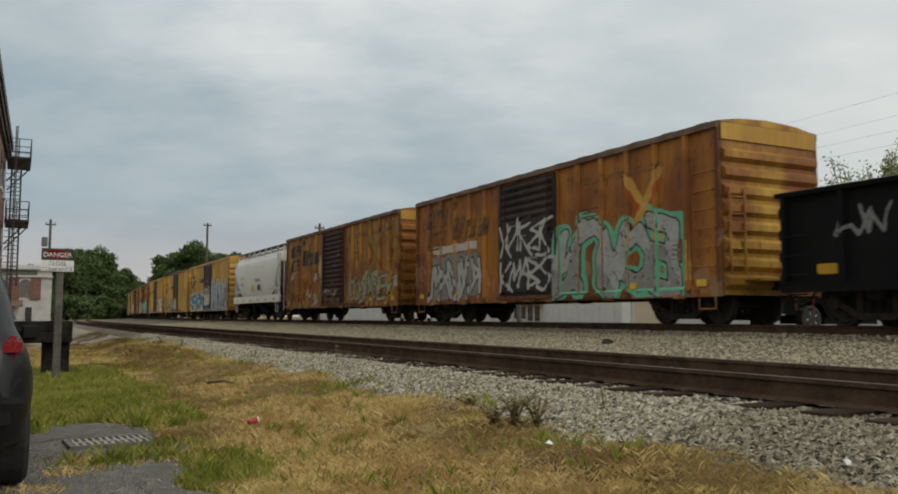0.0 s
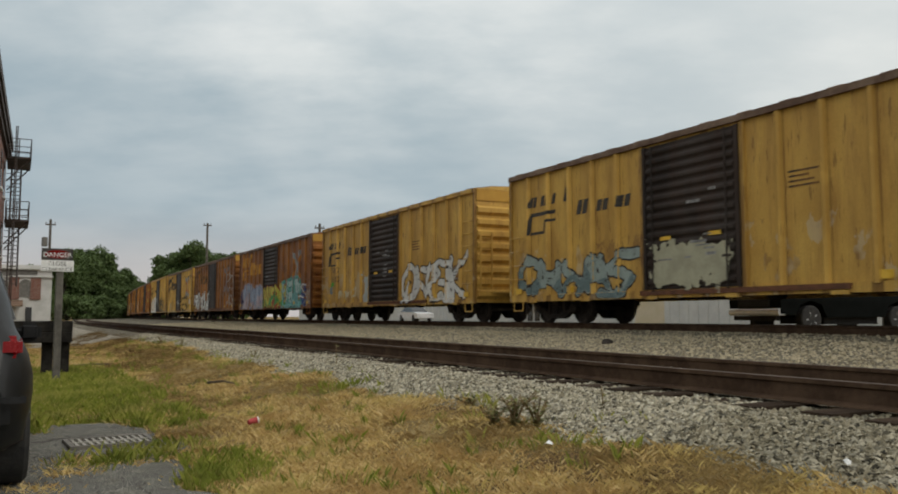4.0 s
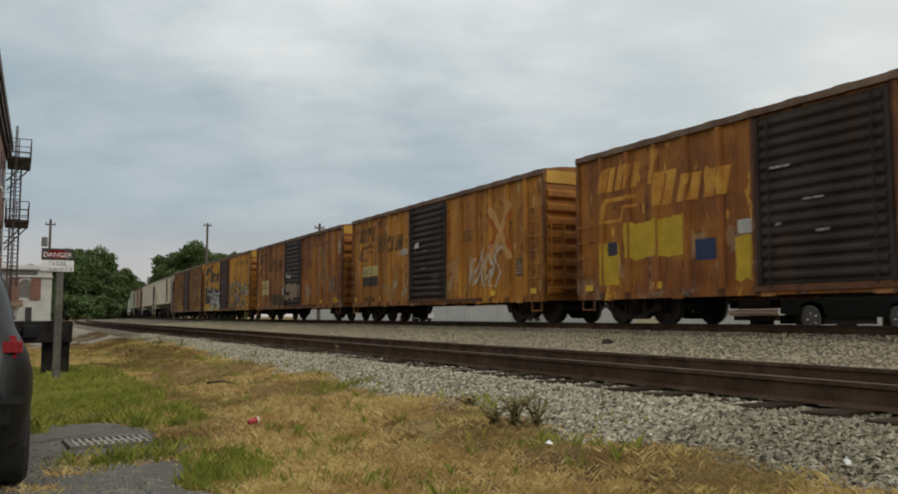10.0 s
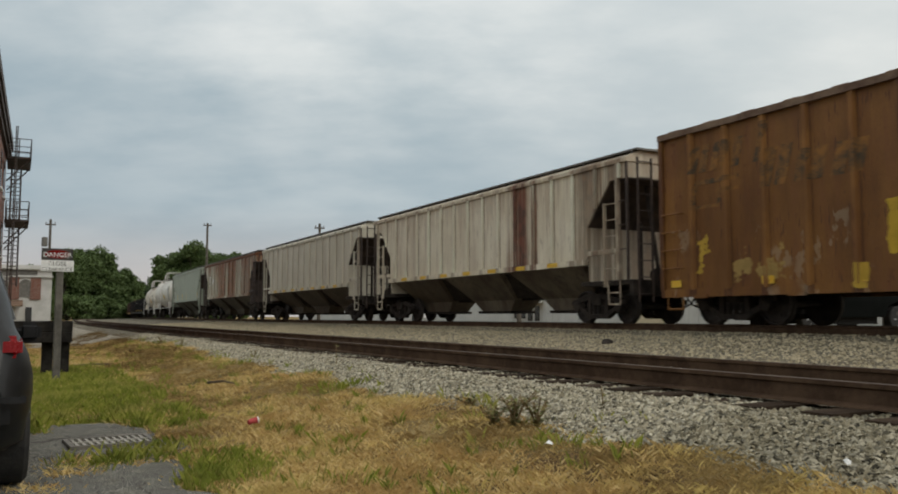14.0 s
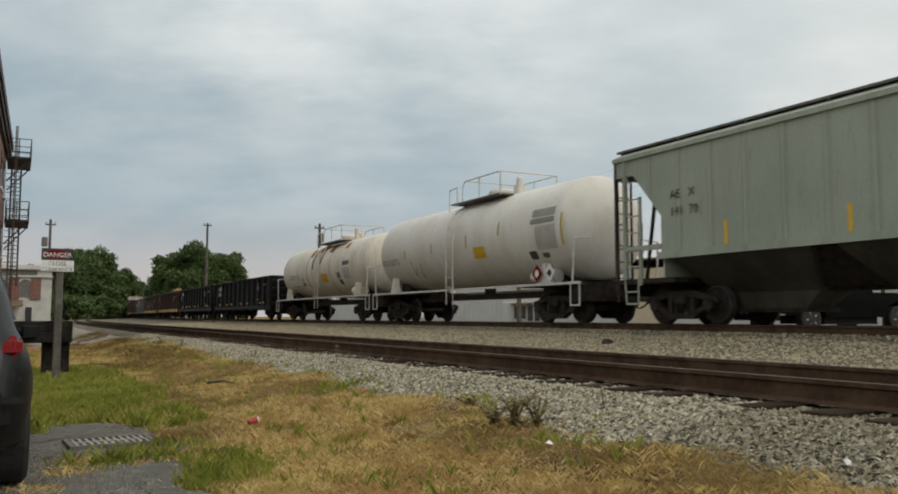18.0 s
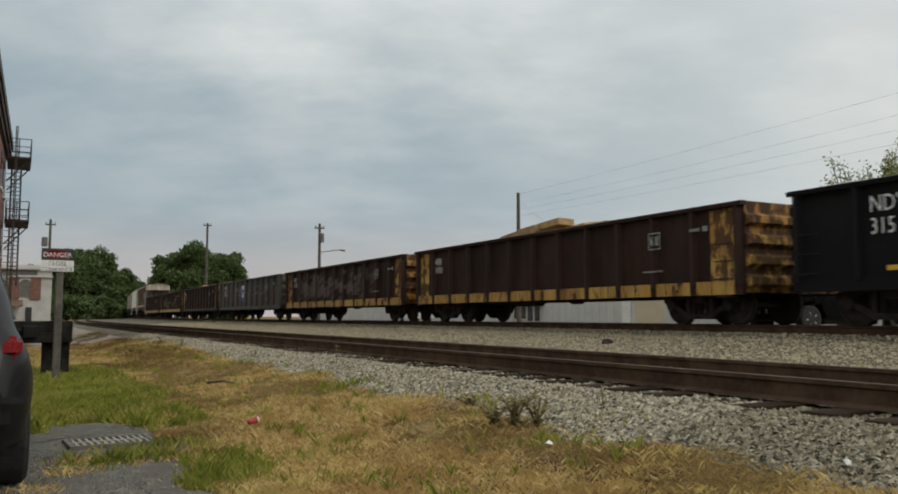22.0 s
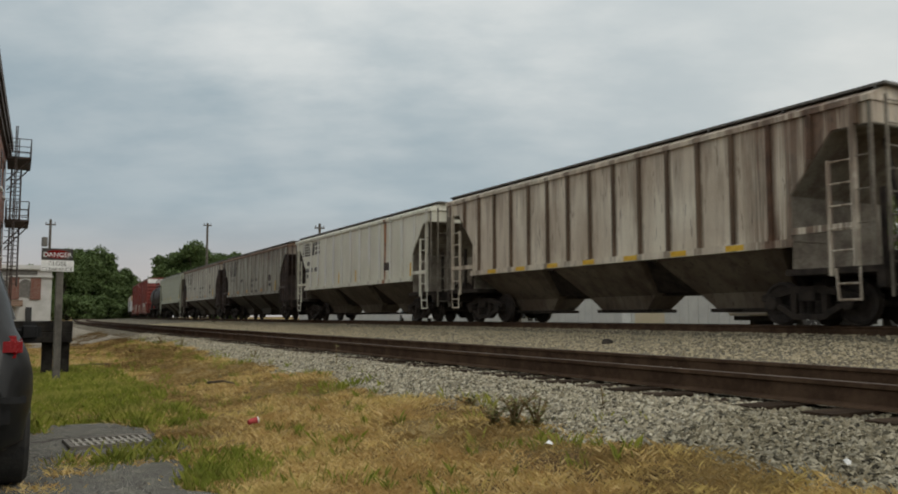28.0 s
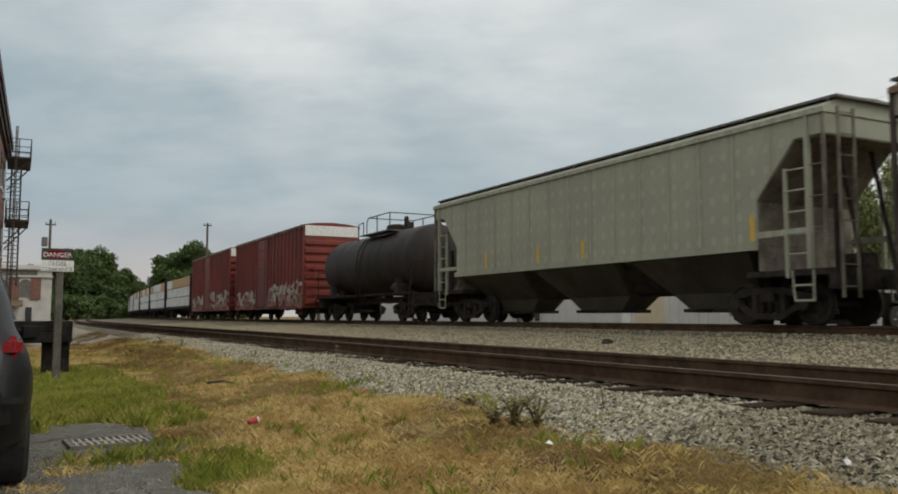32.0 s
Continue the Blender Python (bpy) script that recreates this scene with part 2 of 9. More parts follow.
def height(x, y):
    """The ground under everything."""
    q = off_track(x, y)
    pts = ((-400, 0.0), (0.8, 0.0), (2.4, 0.08), (3.2, 0.27), (3.9, 0.355), (4.3, 0.37), (8.6, 0.40), (12.4, 0.66), (18, 0.66), (21, 0.7), (900, 0.7))
    for (a, za), (b, zb) in zip(pts, pts[1:]):
        if q <= b:
            return za + (zb - za) * max(0.0, (q - a) / (b - a))
    return 0.7


def lie(x, y):
    """The ground with its humps and hollows."""
    z = height(x, y)
    if -50 < x < 12 and -3 < y < 4.6:
        z += 0.05 * noise.noise((x * 0.9, y * 0.9, 0)) + 0.02 * noise.noise((x * 3, y * 3, 4))
    if -31 < x < -15 and 1.0 < y < 4.4:
        z += 0.05 * max(0, 1 - abs((x + 23) / 8) ** 2) * max(0, 1 - abs((y - 2.7) / 1.7) ** 2)
    return z


def build_ground():
    xs = sorted({-3000, -2000, -1200, -800, -600, -450, -350, -280, -230, -190, -160, -130, -110, -90, -75, -62, -52} | {i * 1.0 for i in range(-46, 12)} | {14, 18, 24, 32, 45, 65, 100, 160, 300, 600, 1200, 2000, 3000})
    ys = sorted({-3000, -1500, -700, -300, -140, -70, -35, -18, -10, -6, -4, -2} | {i * 0.4 for i in range(-4, 24)} | {10, 11, 12.4, 13.5, 15, 16.5, 18, 19.5, 21, 25, 30, 40, 60, 90, 140, 220, 350, 600, 1000, 1800, 3000})
    vs, fs = [], []
    for x in xs:
        for y in ys:
            z = lie(x, y)
            if y < 1.0 and x > -9.9:
                z -= 0.06
            vs.append((x, y, z))
    n = len(ys)
    for i in range(len(xs) - 1):
        for j in range(n - 1):
            a = i * n + j
            fs.append((a, a + n, a + n + 1, a + 1))
    ob = raw_mesh("ground", vs, fs, M["ground"])
    for p in ob.data.polygons:
        p.use_smooth = True
    return tagged(ob, "dry straw-coloured grass and bare dirt", "ground", kind="structure")


ground = build_ground()


def strip(name, prof, x0, x1, step, mat, closed=False):
    """A cross-section of (off, z) drawn along the tracks' line."""
    n = max(1, int(round((x1 - x0) / step)))
    vs, fs = [], []
    m = len(prof)
    for i in range(n + 1):
        x = x0 + (x1 - x0) * i / n
        for off, z in prof:
            px, py, a = along(x, off)
            vs.append((px, py, z))
    for i in range(n):
        for j in range(m if closed else m - 1):
            a, b = i * m + j, i * m + (j + 1) % m
            fs.append((a, a + m, b + m, b))
    if closed:
        fs += [list(range(m)), [n * m + j for j in range(m)]]
    return raw_mesh(name, vs, fs, mat)


# cross-section of the stone bed: distance off, height
BED = ((3.3, 0.12), (3.55, 0.29), (3.85, 0.365), (4.2, 0.46), (4.5, 0.515), (4.65, 0.508), (5.08, 0.515), (5.4, 0.555), (6.4, 0.558), (7.0, 0.55), (8.3, 0.50), (12.4, 0.70), (13.3, 0.72), (13.95, 0.81), (16.4, 0.81), (18.0, 0.62))
bed = strip("ballast_bed_near", BED, -420, 660, 4.0, M["ballast"])
tagged(bed, "grey and tan crushed stone ballast under both tracks", "ballast", kind="structure")


verge = strip("gravel_verge", [(0.3, -0.02), (0.8, 0.03), (2.4, 0.11), (3.2, 0.30), (4.2, 0.40)], -300, -34, 4.0, M["verge"])
tagged(verge, "pale gravel verge beside the far end of the track", "gravel", kind="structure")


def rail_profile(off, top):
    h = 0.171
    half = [(0.035, 0), (0.036, -0.03), (0.012, -0.042), (0.009, -h + 0.03), (0.06, -h + 0.012), (0.066, -h)]
    pts = [(off - a, top + b) for a, b in half] + [(off + a, top + b) for a, b in reversed(half)]
    return pts


def build_track(name, y0, top, x0, x1, label, tie0, tie1):
    track = thing(name, pose(0, 0, 0), label, "railway track", kind="structure")
    for side in (-0.75, 0.75):
        r = strip("rail", rail_profile(y0 + side, top), x0, x1, 3.0, M["rail"], True)
        r.parent = track
        f = strip("running_face", [(y0 + side - 0.03, top + 0.001), (y0 + side - 0.02, top + 0.004), (y0 + side + 0.02, top + 0.004), (y0 + side + 0.03, top + 0.001)], x0, x1, 3.0, M["railtop"])
        f.parent = r
    me = shared("tie", lambda bm: box(bm, -0.115, 0.115, -1.3, 1.3, -0.17, 0))
    rng = random.Random(5)
    x = tie0
    while x < tie1:
        px, py, a = along(x, y0)
        part("tie", me, M["tie"], track, at=(px, py + rng.uniform(-0.06, 0.06), top - 0.173 + rng.uniform(-0.022, 0.004)), turn=(0, 0, -a + rng.uniform(-0.03, 0.03)))
        x += 0.51 + rng.uniform(-0.03, 0.03)
    return track


near_track = build_track("near_track", NEAR_Y, NEAR_Z, -420, 120, "rusty unused steel rails on dark weathered ties", -90, 12)
far_track = build_track("far_track", FAR_Y, FAR_Z, -820, 660, "steel rails under the passing freight train", -60, 20)


# ---- paint of the freight cars ----
def paint(root, base, base2=None, rust=0.45, seed=0.0, rustcol=(0.16, 0.06, 0.028), stain=0.5, worn=None, bands=(), dots=0.0, seam=None, seam_k=0.8, smear=0.0, toprust=None):
    """Weathered car paint in the car's own space: faded tone, rust streaks, chipped patches and rib-edge shade."""
    m, g, b = material("weathered_car_paint")
    raw = g.add("TexCoord", object=root).outputs["Object"]
    vec = g.add("VectorMath", {0: raw, 1: (seed * 13.7, seed * 3.1, seed * 7.3)}).outputs[0]
    big = g.noise(vec, 0.55, 4)
    mid = g.noise(vec, 3.0, 5)
    fine = g.noise(vec, 28.0, 4)
    streak = g.noise(g.stretch(vec, 3.4, 3.4, 0.42), 1.0, 6, 0.62)
    base2 = base2 or [v * 0.72 for v in base]
    c = g.mix(g.ramp(big, 0.38, 0.62), c4(base), c4(base2))
    c = g.mix(g.math("MULTIPLY", g.ramp(fine, 0.35, 0.7), 0.22), c, c4([v * 0.5 for v in base]))
    # brown stain running down
    c = g.mix(g.math("MULTIPLY", g.ramp(streak, 0.46, 0.68), stain), c, c4([v * 1.0 for v in rustcol]))
    if worn:
        chip = g.ramp(g.noise(g.stretch(vec, 1.6, 1.6, 0.6), 2.2, 4, 0.5), 0.63, 0.65)
        c = g.mix(chip, c, c4(worn))
    if seam:
        # rust along the ribs' edges, with their shadow line put into the same colour
        sx = g.add("SeparateXYZ", {0: raw}).outputs[0]
        q = g.math("DIVIDE", g.math("SUBTRACT", g.math("ABSOLUTE", sx), seam[0]), seam[1])
        near_rib = g.math("MULTIPLY", g.math("ABSOLUTE", g.math("SUBTRACT", q, g.math("ROUND", q))), seam[1])
        k = g.math("MULTIPLY", g.math("SUBTRACT", 1.0, g.ramp(near_rib, 0.085, 0.15)), g.ramp(g.math("ADD", streak, mid), 0.65, 1.05))
        c = g.mix(g.math("MULTIPLY", k, seam_k), c, c4([v * 0.5 for v in rustcol]))
    # broad grime, heavier in runs
    grime = g.noise(g.stretch(vec, 1.3, 1.3, 0.3), 1.0, 5, 0.6)
    c = g.mix(g.math("MULTIPLY", g.ramp(grime, 0.38, 0.66), min(0.75, 0.02 + stain * 1.15)), c, (0.50, 0.42, 0.36, 1), "MULTIPLY")
    # fine pits and short runs of rust
    pit = g.ramp(g.noise(g.stretch(vec, 9, 9, 1.6), 1.0, 6, 0.65), 0.585, 0.66)
    c = g.mix(g.math("MULTIPLY", pit, min(0.85, 0.04 + stain * 1.5)), c, c4([v * 0.55 for v in rustcol]))
    # rust patches, hard edged
    r = g.ramp(g.math("ADD", g.math("MULTIPLY", mid, 0.6), g.math("MULTIPLY", streak, 0.4)), 0.70 - 0.32 * rust, 0.78 - 0.30 * rust)
    rr = g.mix(g.ramp(fine, 0.35, 0.65), c4(rustcol), c4([v * 0.45 for v in rustcol]))
    c = g.mix(g.math("MULTIPLY", r, 0.9), c, rr)
    if smear:
        sz = g.add("SeparateXYZ", {0: raw}).outputs[2]
        patchy = g.noise(g.stretch(vec, 1.0, 1.0, 0.7), 1.5, 5, 0.6)
        low = g.math("LESS_THAN", g.math("ADD", sz, g.math("MULTIPLY", patchy, 1.6)), 3.1)
        tone = g.mix(g.ramp(g.noise(vec, 0.9, 3), 0.45, 0.55), (0.50, 0.44, 0.32, 1), (0.13, 0.06, 0.03, 1))
        c = g.mix(g.math("MULTIPLY", g.math("MULTIPLY", low, g.ramp(patchy, 0.53, 0.57)), smear), c, tone)
    if bands:
        bx = g.add("SeparateXYZ", {0: raw}).outputs[0]
        wav = g.math("ADD", bx, g.math("MULTIPLY", g.math("SUBTRACT", streak, 0.5), 0.5))
        runs = g.noise(g.stretch(vec, 4.5, 4.5, 0.16), 1.0, 5, 0.6)
        for x0, x1, col, amount in bands:
            soft = min(0.35, (x1 - x0) * 0.22)
            k = g.math("MULTIPLY", g.ramp(wav, x0 - soft, x0 + soft), g.math("SUBTRACT", 1.0, g.ramp(wav, x1 - soft, x1 + soft)))
            tone = g.mix(g.ramp(mid, 0.4, 0.62), c4(col), c4([v * 0.5 for v in col]))
            c = g.mix(g.math("MULTIPLY", k, g.math("MULTIPLY", amount, g.ramp(runs, 0.30, 0.54))), c, tone)
    if toprust:
        hz = g.add("SeparateXYZ", {0: raw}).outputs[2]
        run2 = g.noise(g.stretch(vec, 2.6, 2.6, 0.10), 1.0, 5, 0.62)
        k = g.ramp(g.math("ADD", g.math("DIVIDE", g.math("SUBTRACT", hz, 1.6), 2.6), g.math("MULTIPLY", g.math("SUBTRACT", run2, 0.5), 3.2)), 0.62, 1.05)
        c = g.mix(g.math("MULTIPLY", k, toprust[1]), c, g.mix(g.ramp(mid, 0.42, 0.6), c4(toprust[0]), c4([v * 0.5 for v in toprust[0]])))
    if dots:
        dv = g.add("TexVoronoi", {"Vector": g.stretch(raw, 2.6, 0.0, 2.2), "Scale": 1.0, "Randomness": 0.12})
        c = g.mix(g.math("MULTIPLY", g.math("LESS_THAN", dv.outputs["Distance"], 0.22), dots), c, (0.62, 0.62, 0.58, 1))
    g.set(b, "Base Color", c)
    g.set(b, "Roughness", g.math("ADD", 0.55, g.math("MULTIPLY", r, 0.3)))
    b.inputs["Specular IOR Level"].default_value = 0.35 if sum(base) > 0.12 else 0.12
    g.set(b, "Normal", g.add("Bump", {"Height": g.math("ADD", mid, g.math("MULTIPLY", fine, 0.3)), "Strength": 0.25, "Distance": 0.03}).outputs[0])
    return m


# ---- running gear ----
WHEEL_R = 0.457


def wheelset_shape(bm):
    for s in (-1, 1):
        prof = [(s * 0.68, 0.10), (s * 0.685, WHEEL_R + 0.025), (s * 0.715, WHEEL_R + 0.02), (s * 0.725, WHEEL_R), (s * 0.80, WHEEL_R - 0.006), (s * 0.815, WHEEL_R - 0.05), (s * 0.77, WHEEL_R - 0.09), (s * 0.75, 0.2), (s * 0.80, 0.14), (s * 0.82, 0.12), (s * 0.82, 0.05)]
        turned(bm, prof, "y", 24)
        for k in range(5):
            a = k * 2 * math.pi / 5
            rod(bm, (0.27 * math.cos(a), s * 0.765, 0.27 * math.sin(a)), (0.27 * math.cos(a), s * 0.785, 0.27 * math.sin(a)), 0.035)
    rod(bm, (0, -1.0, 0), (0, 1.0, 0), 0.075, 10)


def frame_shape(bm):
    """Cast truck side frame with its two openings and the spring window."""
    out = [(-1.16, 0.50), (-1.16, 0.63), (-0.80, 0.70), (-0.38, 0.80), (0.38, 0.80), (0.80, 0.70), (1.16, 0.63), (1.16, 0.50), (0.98, 0.42), (0.62, 0.30), (0.36, 0.14), (-0.36, 0.14), (-0.62, 0.30), (-0.98, 0.42)]
    top = [(-1.16, 0.50), (-1.16, 0.63), (-0.80, 0.70), (-0.38, 0.80), (0.38, 0.80), (0.80, 0.70), (1.16, 0.63), (1.16, 0.50), (0.75, 0.58), (0.38, 0.66), (-0.38, 0.66), (-0.75, 0.58)]
    prism(bm, top, -0.08, 0.08, "y")
    low = [(-1.10, 0.48), (-0.95, 0.52), (-0.55, 0.38), (-0.34, 0.25), (0.34, 0.25), (0.55, 0.38), (0.95, 0.52), (1.10, 0.48), (0.62, 0.28), (0.36, 0.13), (-0.36, 0.13), (-0.62, 0.28)]
    prism(bm, low, -0.09, 0.09, "y")
    for x in (-0.36, 0.36):
        box(bm, x - 0.06, x + 0.06, -0.075, 0.075, 0.2, 0.7)
    for x in (-0.89, 0.89):
        turned(bm, [(-0.13, 0.11), (-0.12, 0.15), (0.07, 0.16), (0.08, 0.12)], "y", 10, (x, 0, 0.457))


def spring_shape(bm):
    for x in (-0.2, 0, 0.2):
        prof = []
        for i in range(9):
            z = 0.25 + i * 0.03
            prof += [(z, 0.085), (z + 0.015, 0.062)]
        turned(bm, prof, "z", 8, (x, 0, 0))


def bolster_shape(bm):
    box(bm, -0.2, 0.2, -1.12, 1.12, 0.5, 0.72)
    box(bm, -0.14, 0.14, -0.4, 0.4, 0.72, 0.86)
    box(bm, -0.55, -0.48, -0.9, 0.9, 0.36, 0.44)
    box(bm, 0.48, 0.55, -0.9, 0.9, 0.36, 0.44)


def coupler_shape(bm):
    """Points along +x from its pocket."""
    box(bm, -0.5, 0.35, -0.09, 0.09, 0.78, 0.98)
    prism(bm, [(0.3, -0.13), (0.55, -0.2), (0.72, -0.14), (0.62, 0.02), (0.74, 0.12), (0.66, 0.2), (0.3, 0.14)], 0.72, 1.02, "z")
    rod(bm, (0.05, 0.28, 0.8), (0.3, 0.3, 0.5), 0.025)
    rod(bm, (0.3, 0.3, 0.5), (0.62, 0.2, 0.42), 0.025)


WHEELSETS = []


def running_gear(car, truck_x, couple_x):
    ws = shared("wheelset", wheelset_shape, False)
    sf = shared("side_frame", frame_shape)
    sp = shared("spring_group", spring_shape)
    bo = shared("bolster", bolster_shape)
    for tx in (-truck_x, truck_x):
        truck = part("truck", bo, M["steel"], car, at=(tx, 0, 0))
        for s in (-1, 1):
            f = part("side_frame", sf, M["steel"], truck, at=(0, s * 1.0, 0))
            part("spring_group", sp, M["wheel"], truck, at=(0, s * 1.0, 0))
        for ax in (-0.89, 0.89):
            w = part("wheelset", ws, M["wheel"], truck, at=(ax, 0, WHEEL_R))
            WHEELSETS.append(w)
    cp = shared("coupler", coupler_shape)
    part("coupler", cp, M["steel"], car, at=(couple_x - 0.72, 0, 0))
    part("coupler", cp, M["steel"], car, at=(-couple_x + 0.72, 0, 0), turn=(0, 0, math.pi))


def ladder_x(bm, x, y0, y1, z0, z1, step=0.38, r=0.016):
    """Ladder on an end, in a plane of constant x."""
    for y in (y0, y1):
        box(bm, x - 0.02, x + 0.02, y - 0.025, y + 0.025, z0, z1)
    z = z0 + step * 0.5
    while z < z1:
        rod(bm, (x, y0, z), (x, y1, z), r)
        z += step


def lettering(text, size, mat, parent, x, y, z, name="lettering", slant=0.0, squeeze=1.0, label=""):
    """Flat letters on the near side of a car; x is their left end."""
    cu = bpy.data.curves.new(name, "FONT")
    cu.body, cu.size, cu.shear, cu.resolution_u = text, size, slant, 2
    tmp = bpy.data.objects.new(name, cu)
    me = bpy.data.meshes.new_from_object(tmp)
    bpy.data.objects.remove(tmp)
    me.transform(Matrix.Rotation(math.pi / 2, 4, "X") @ Matrix.Diagonal((squeeze, 1, 1, 1)))
    me.materials.clear()
    me.materials.append(None)
    return part(name, me, mat, parent, label, at=(x, y, z))


def slabs(name, rects, y, mat, parent, lean=0.0, label=""):
    """Thin painted bars on the near side: (x0, x1, z0, z1)."""
    bm = bmesh.new()
    for x0, x1, z0, z1 in rects:
        d = lean * (z1 - z0)
        prism(bm, [(x0, z0), (x1, z0), (x1 + d, z1), (x0 + d, z1)], y - 0.004, y, "y")
    return part(name, bm, mat, parent, label)


# ---- paint laid on the shape of a side ----
def boxcar_side(length=15.5, ribs=5, door_w=3.05, door_at=0.0, sill=0.66):
    """How far the near side of a boxcar stands out at each place, and where its folds run."""
    hl = length / 2
    d0, d1 = door_at - door_w / 2, door_at + door_w / 2
    cs = [a + (b - a) * i / (ribs + 1) for a, b in ((-hl, d0), (d1, hl)) for i in range(1, ribs + 1)]
    posts = [-hl + 0.05, hl - 0.05, d0 - 0.09, d1 + 0.09]

    def depth(x, z):
        d = np.full(np.shape(x), 1.52)
        for c in cs:
            d = np.maximum(d, 1.52 + 0.085 * np.clip((0.088 - np.abs(x - c)) / 0.036, 0, 1))
        for c in posts:
            d = np.maximum(d, 1.52 + 0.066 * np.clip((0.075 - np.abs(x - c)) / 0.012, 0, 1))
        d = np.where((x > d0 - 0.01) & (x < d1 + 0.01), 1.617, d)
        d = np.where(z < sill + 0.17, np.maximum(d, 1.572), d)
        return np.where((z < sill + 0.16) & (x > d0 - 0.16) & (x < d1 + 2.61), np.maximum(d, 1.622), d)

    folds = [c + k for c in cs for k in (-0.088, -0.052, 0.052, 0.088)] + [c + k for c in posts for k in (-0.075, 0.075)]
    return depth, folds


def gondola_side(hl=8.05, nribs=13):
    cs = [-hl + 0.12 + (2 * hl - 0.24) * i / (nribs - 1) for i in range(nribs)]

    def depth(x, z):
        d = np.full(np.shape(x), 1.462)
        for c in cs:
            d = np.maximum(d, 1.462 + 0.13 * np.clip((0.088 - np.abs(x - c)) / 0.04, 0, 1))
        return np.where(z < 0.89, np.maximum(d, 1.532), d)

    return depth, [c + k for c in cs for k in (-0.088, -0.048, 0.048, 0.088)]


def tank_side(rad, axis):
    def depth(x, z):
        return np.sqrt(np.maximum(0.01, rad * rad - (z - axis) ** 2)) + 0.002 * np.ones(np.shape(x))

    return depth, []


def drape(ob, side, rows=(), lift=0.004):
    """Bends flat marks of a thing over the folds of its side."""
    depth, folds = side
    bm = bmesh.new()
    bm.from_mesh(ob.data)
    o = ob.location
    for axis, at in [((1, 0, 0), f) for f in folds] + [((0, 0, 1), r) for r in rows]:
        co = (at - o.x, 0, 0) if axis[0] else (0, 0, at - o.z)
        bmesh.ops.bisect_plane(bm, geom=bm.verts[:] + bm.edges[:] + bm.faces[:], plane_co=co, plane_no=axis)
    top = max(v.co.y for v in bm.verts)
    for v in bm.verts:
        v.co.y = -float(depth(np.array(v.co.x + o.x), np.array(v.co.z + o.z))) - lift - (top - v.co.y) - o.y
    bm.to_mesh(ob.data)
    bm.free()
    return ob


SPRAY = {}


def spray(col):
    key = tuple(round(c, 3) for c in col)
    if key not in SPRAY:
        SPRAY[key] = surface("sprayed_paint", col, [c * 0.78 for c in col], 2.5, 0.7, 0, 0.15, 40, spec=0.25)
    return SPRAY[key]


def chips(x, z, seed):
    """Uneven field of about -1 to 1."""
    a = np.sin(3.1 * x + 1.7 * z + seed) * np.sin(4.3 * z - 1.9 * x + 2 * seed)
    b = np.sin(9.7 * x - 6.1 * z + 3 * seed) * np.sin(8.3 * z + 5.9 * x + seed)
    c = np.sin(23.0 * x + 17.0 * z + seed) * np.sin(19.0 * z - 29.0 * x)
    return 0.5 * a + 0.35 * b + 0.25 * c


def coat(name, root, area, dist, col, side, lift, label="", step=0.045):
    """A film of paint where dist is below zero, cut out along that line and bent over the side."""
    x0, x1, z0, z1 = area
    xs = np.arange(x0, x1 + step, step)
    zs = np.arange(z0, z1 + step, step)
    X, Z = np.meshgrid(xs, zs, indexing="ij")
    D = dist(X, Z)
    inside = D < 0
    some = inside[:-1, :-1] | inside[1:, :-1] | inside[:-1, 1:] | inside[1:, 1:]
    ids, pts, faces = {}, [], []

    def vert(key, x, z):
        if key not in ids:
            ids[key] = len(pts)
            pts.append((x, z))
        return ids[key]

    for i, j in np.argwhere(some).tolist():
        loop = []
        ring = ((i, j), (i + 1, j), (i + 1, j + 1), (i, j + 1))
        for a, b in zip(ring, ring[1:] + ring[:1]):
            da, db = D[a], D[b]
            if da < 0:
                loop.append(vert(a, xs[a[0]], zs[a[1]]))
            if (da < 0) != (db < 0):
                f = da / (da - db)
                loop.append(vert((min(a, b), max(a, b)), xs[a[0]] + f * (xs[b[0]] - xs[a[0]]), zs[a[1]] + f * (zs[b[1]] - zs[a[1]])))
        if len(loop) > 2:
            faces.append(loop)
    if not faces:
        return None
    p = np.array(pts)
    y = -(side[0](p[:, 0], p[:, 1]) + lift)
    me = bpy.data.meshes.new(name)
    me.from_pydata(np.stack([p[:, 0], y, p[:, 1]], 1).tolist(), [], faces)
    me.materials.append(None)
    return part(name, me, spray(col), root, label)


def blot(root, area, col, side, ragged=0.12, seed=1.0, lift=0.003, name="paint_patch", label=""):
    """A patch of paint with a ragged edge."""
    x0, x1, z0, z1 = area

    def dist(X, Z):
        d = np.maximum(np.maximum(x0 - X, X - x1), np.maximum(z0 - Z, Z - z1))
        return d + ragged * (chips(X * 1.3, Z * 1.3, seed + x0) + 0.3 * chips(X * 4.1, Z * 3.3, seed - x0) + 0.4) if ragged else d

    return coat(name, root, (x0 - ragged, x1 + ragged, max(0.66, z0 - ragged), z1 + ragged), dist, col, side, lift, label)


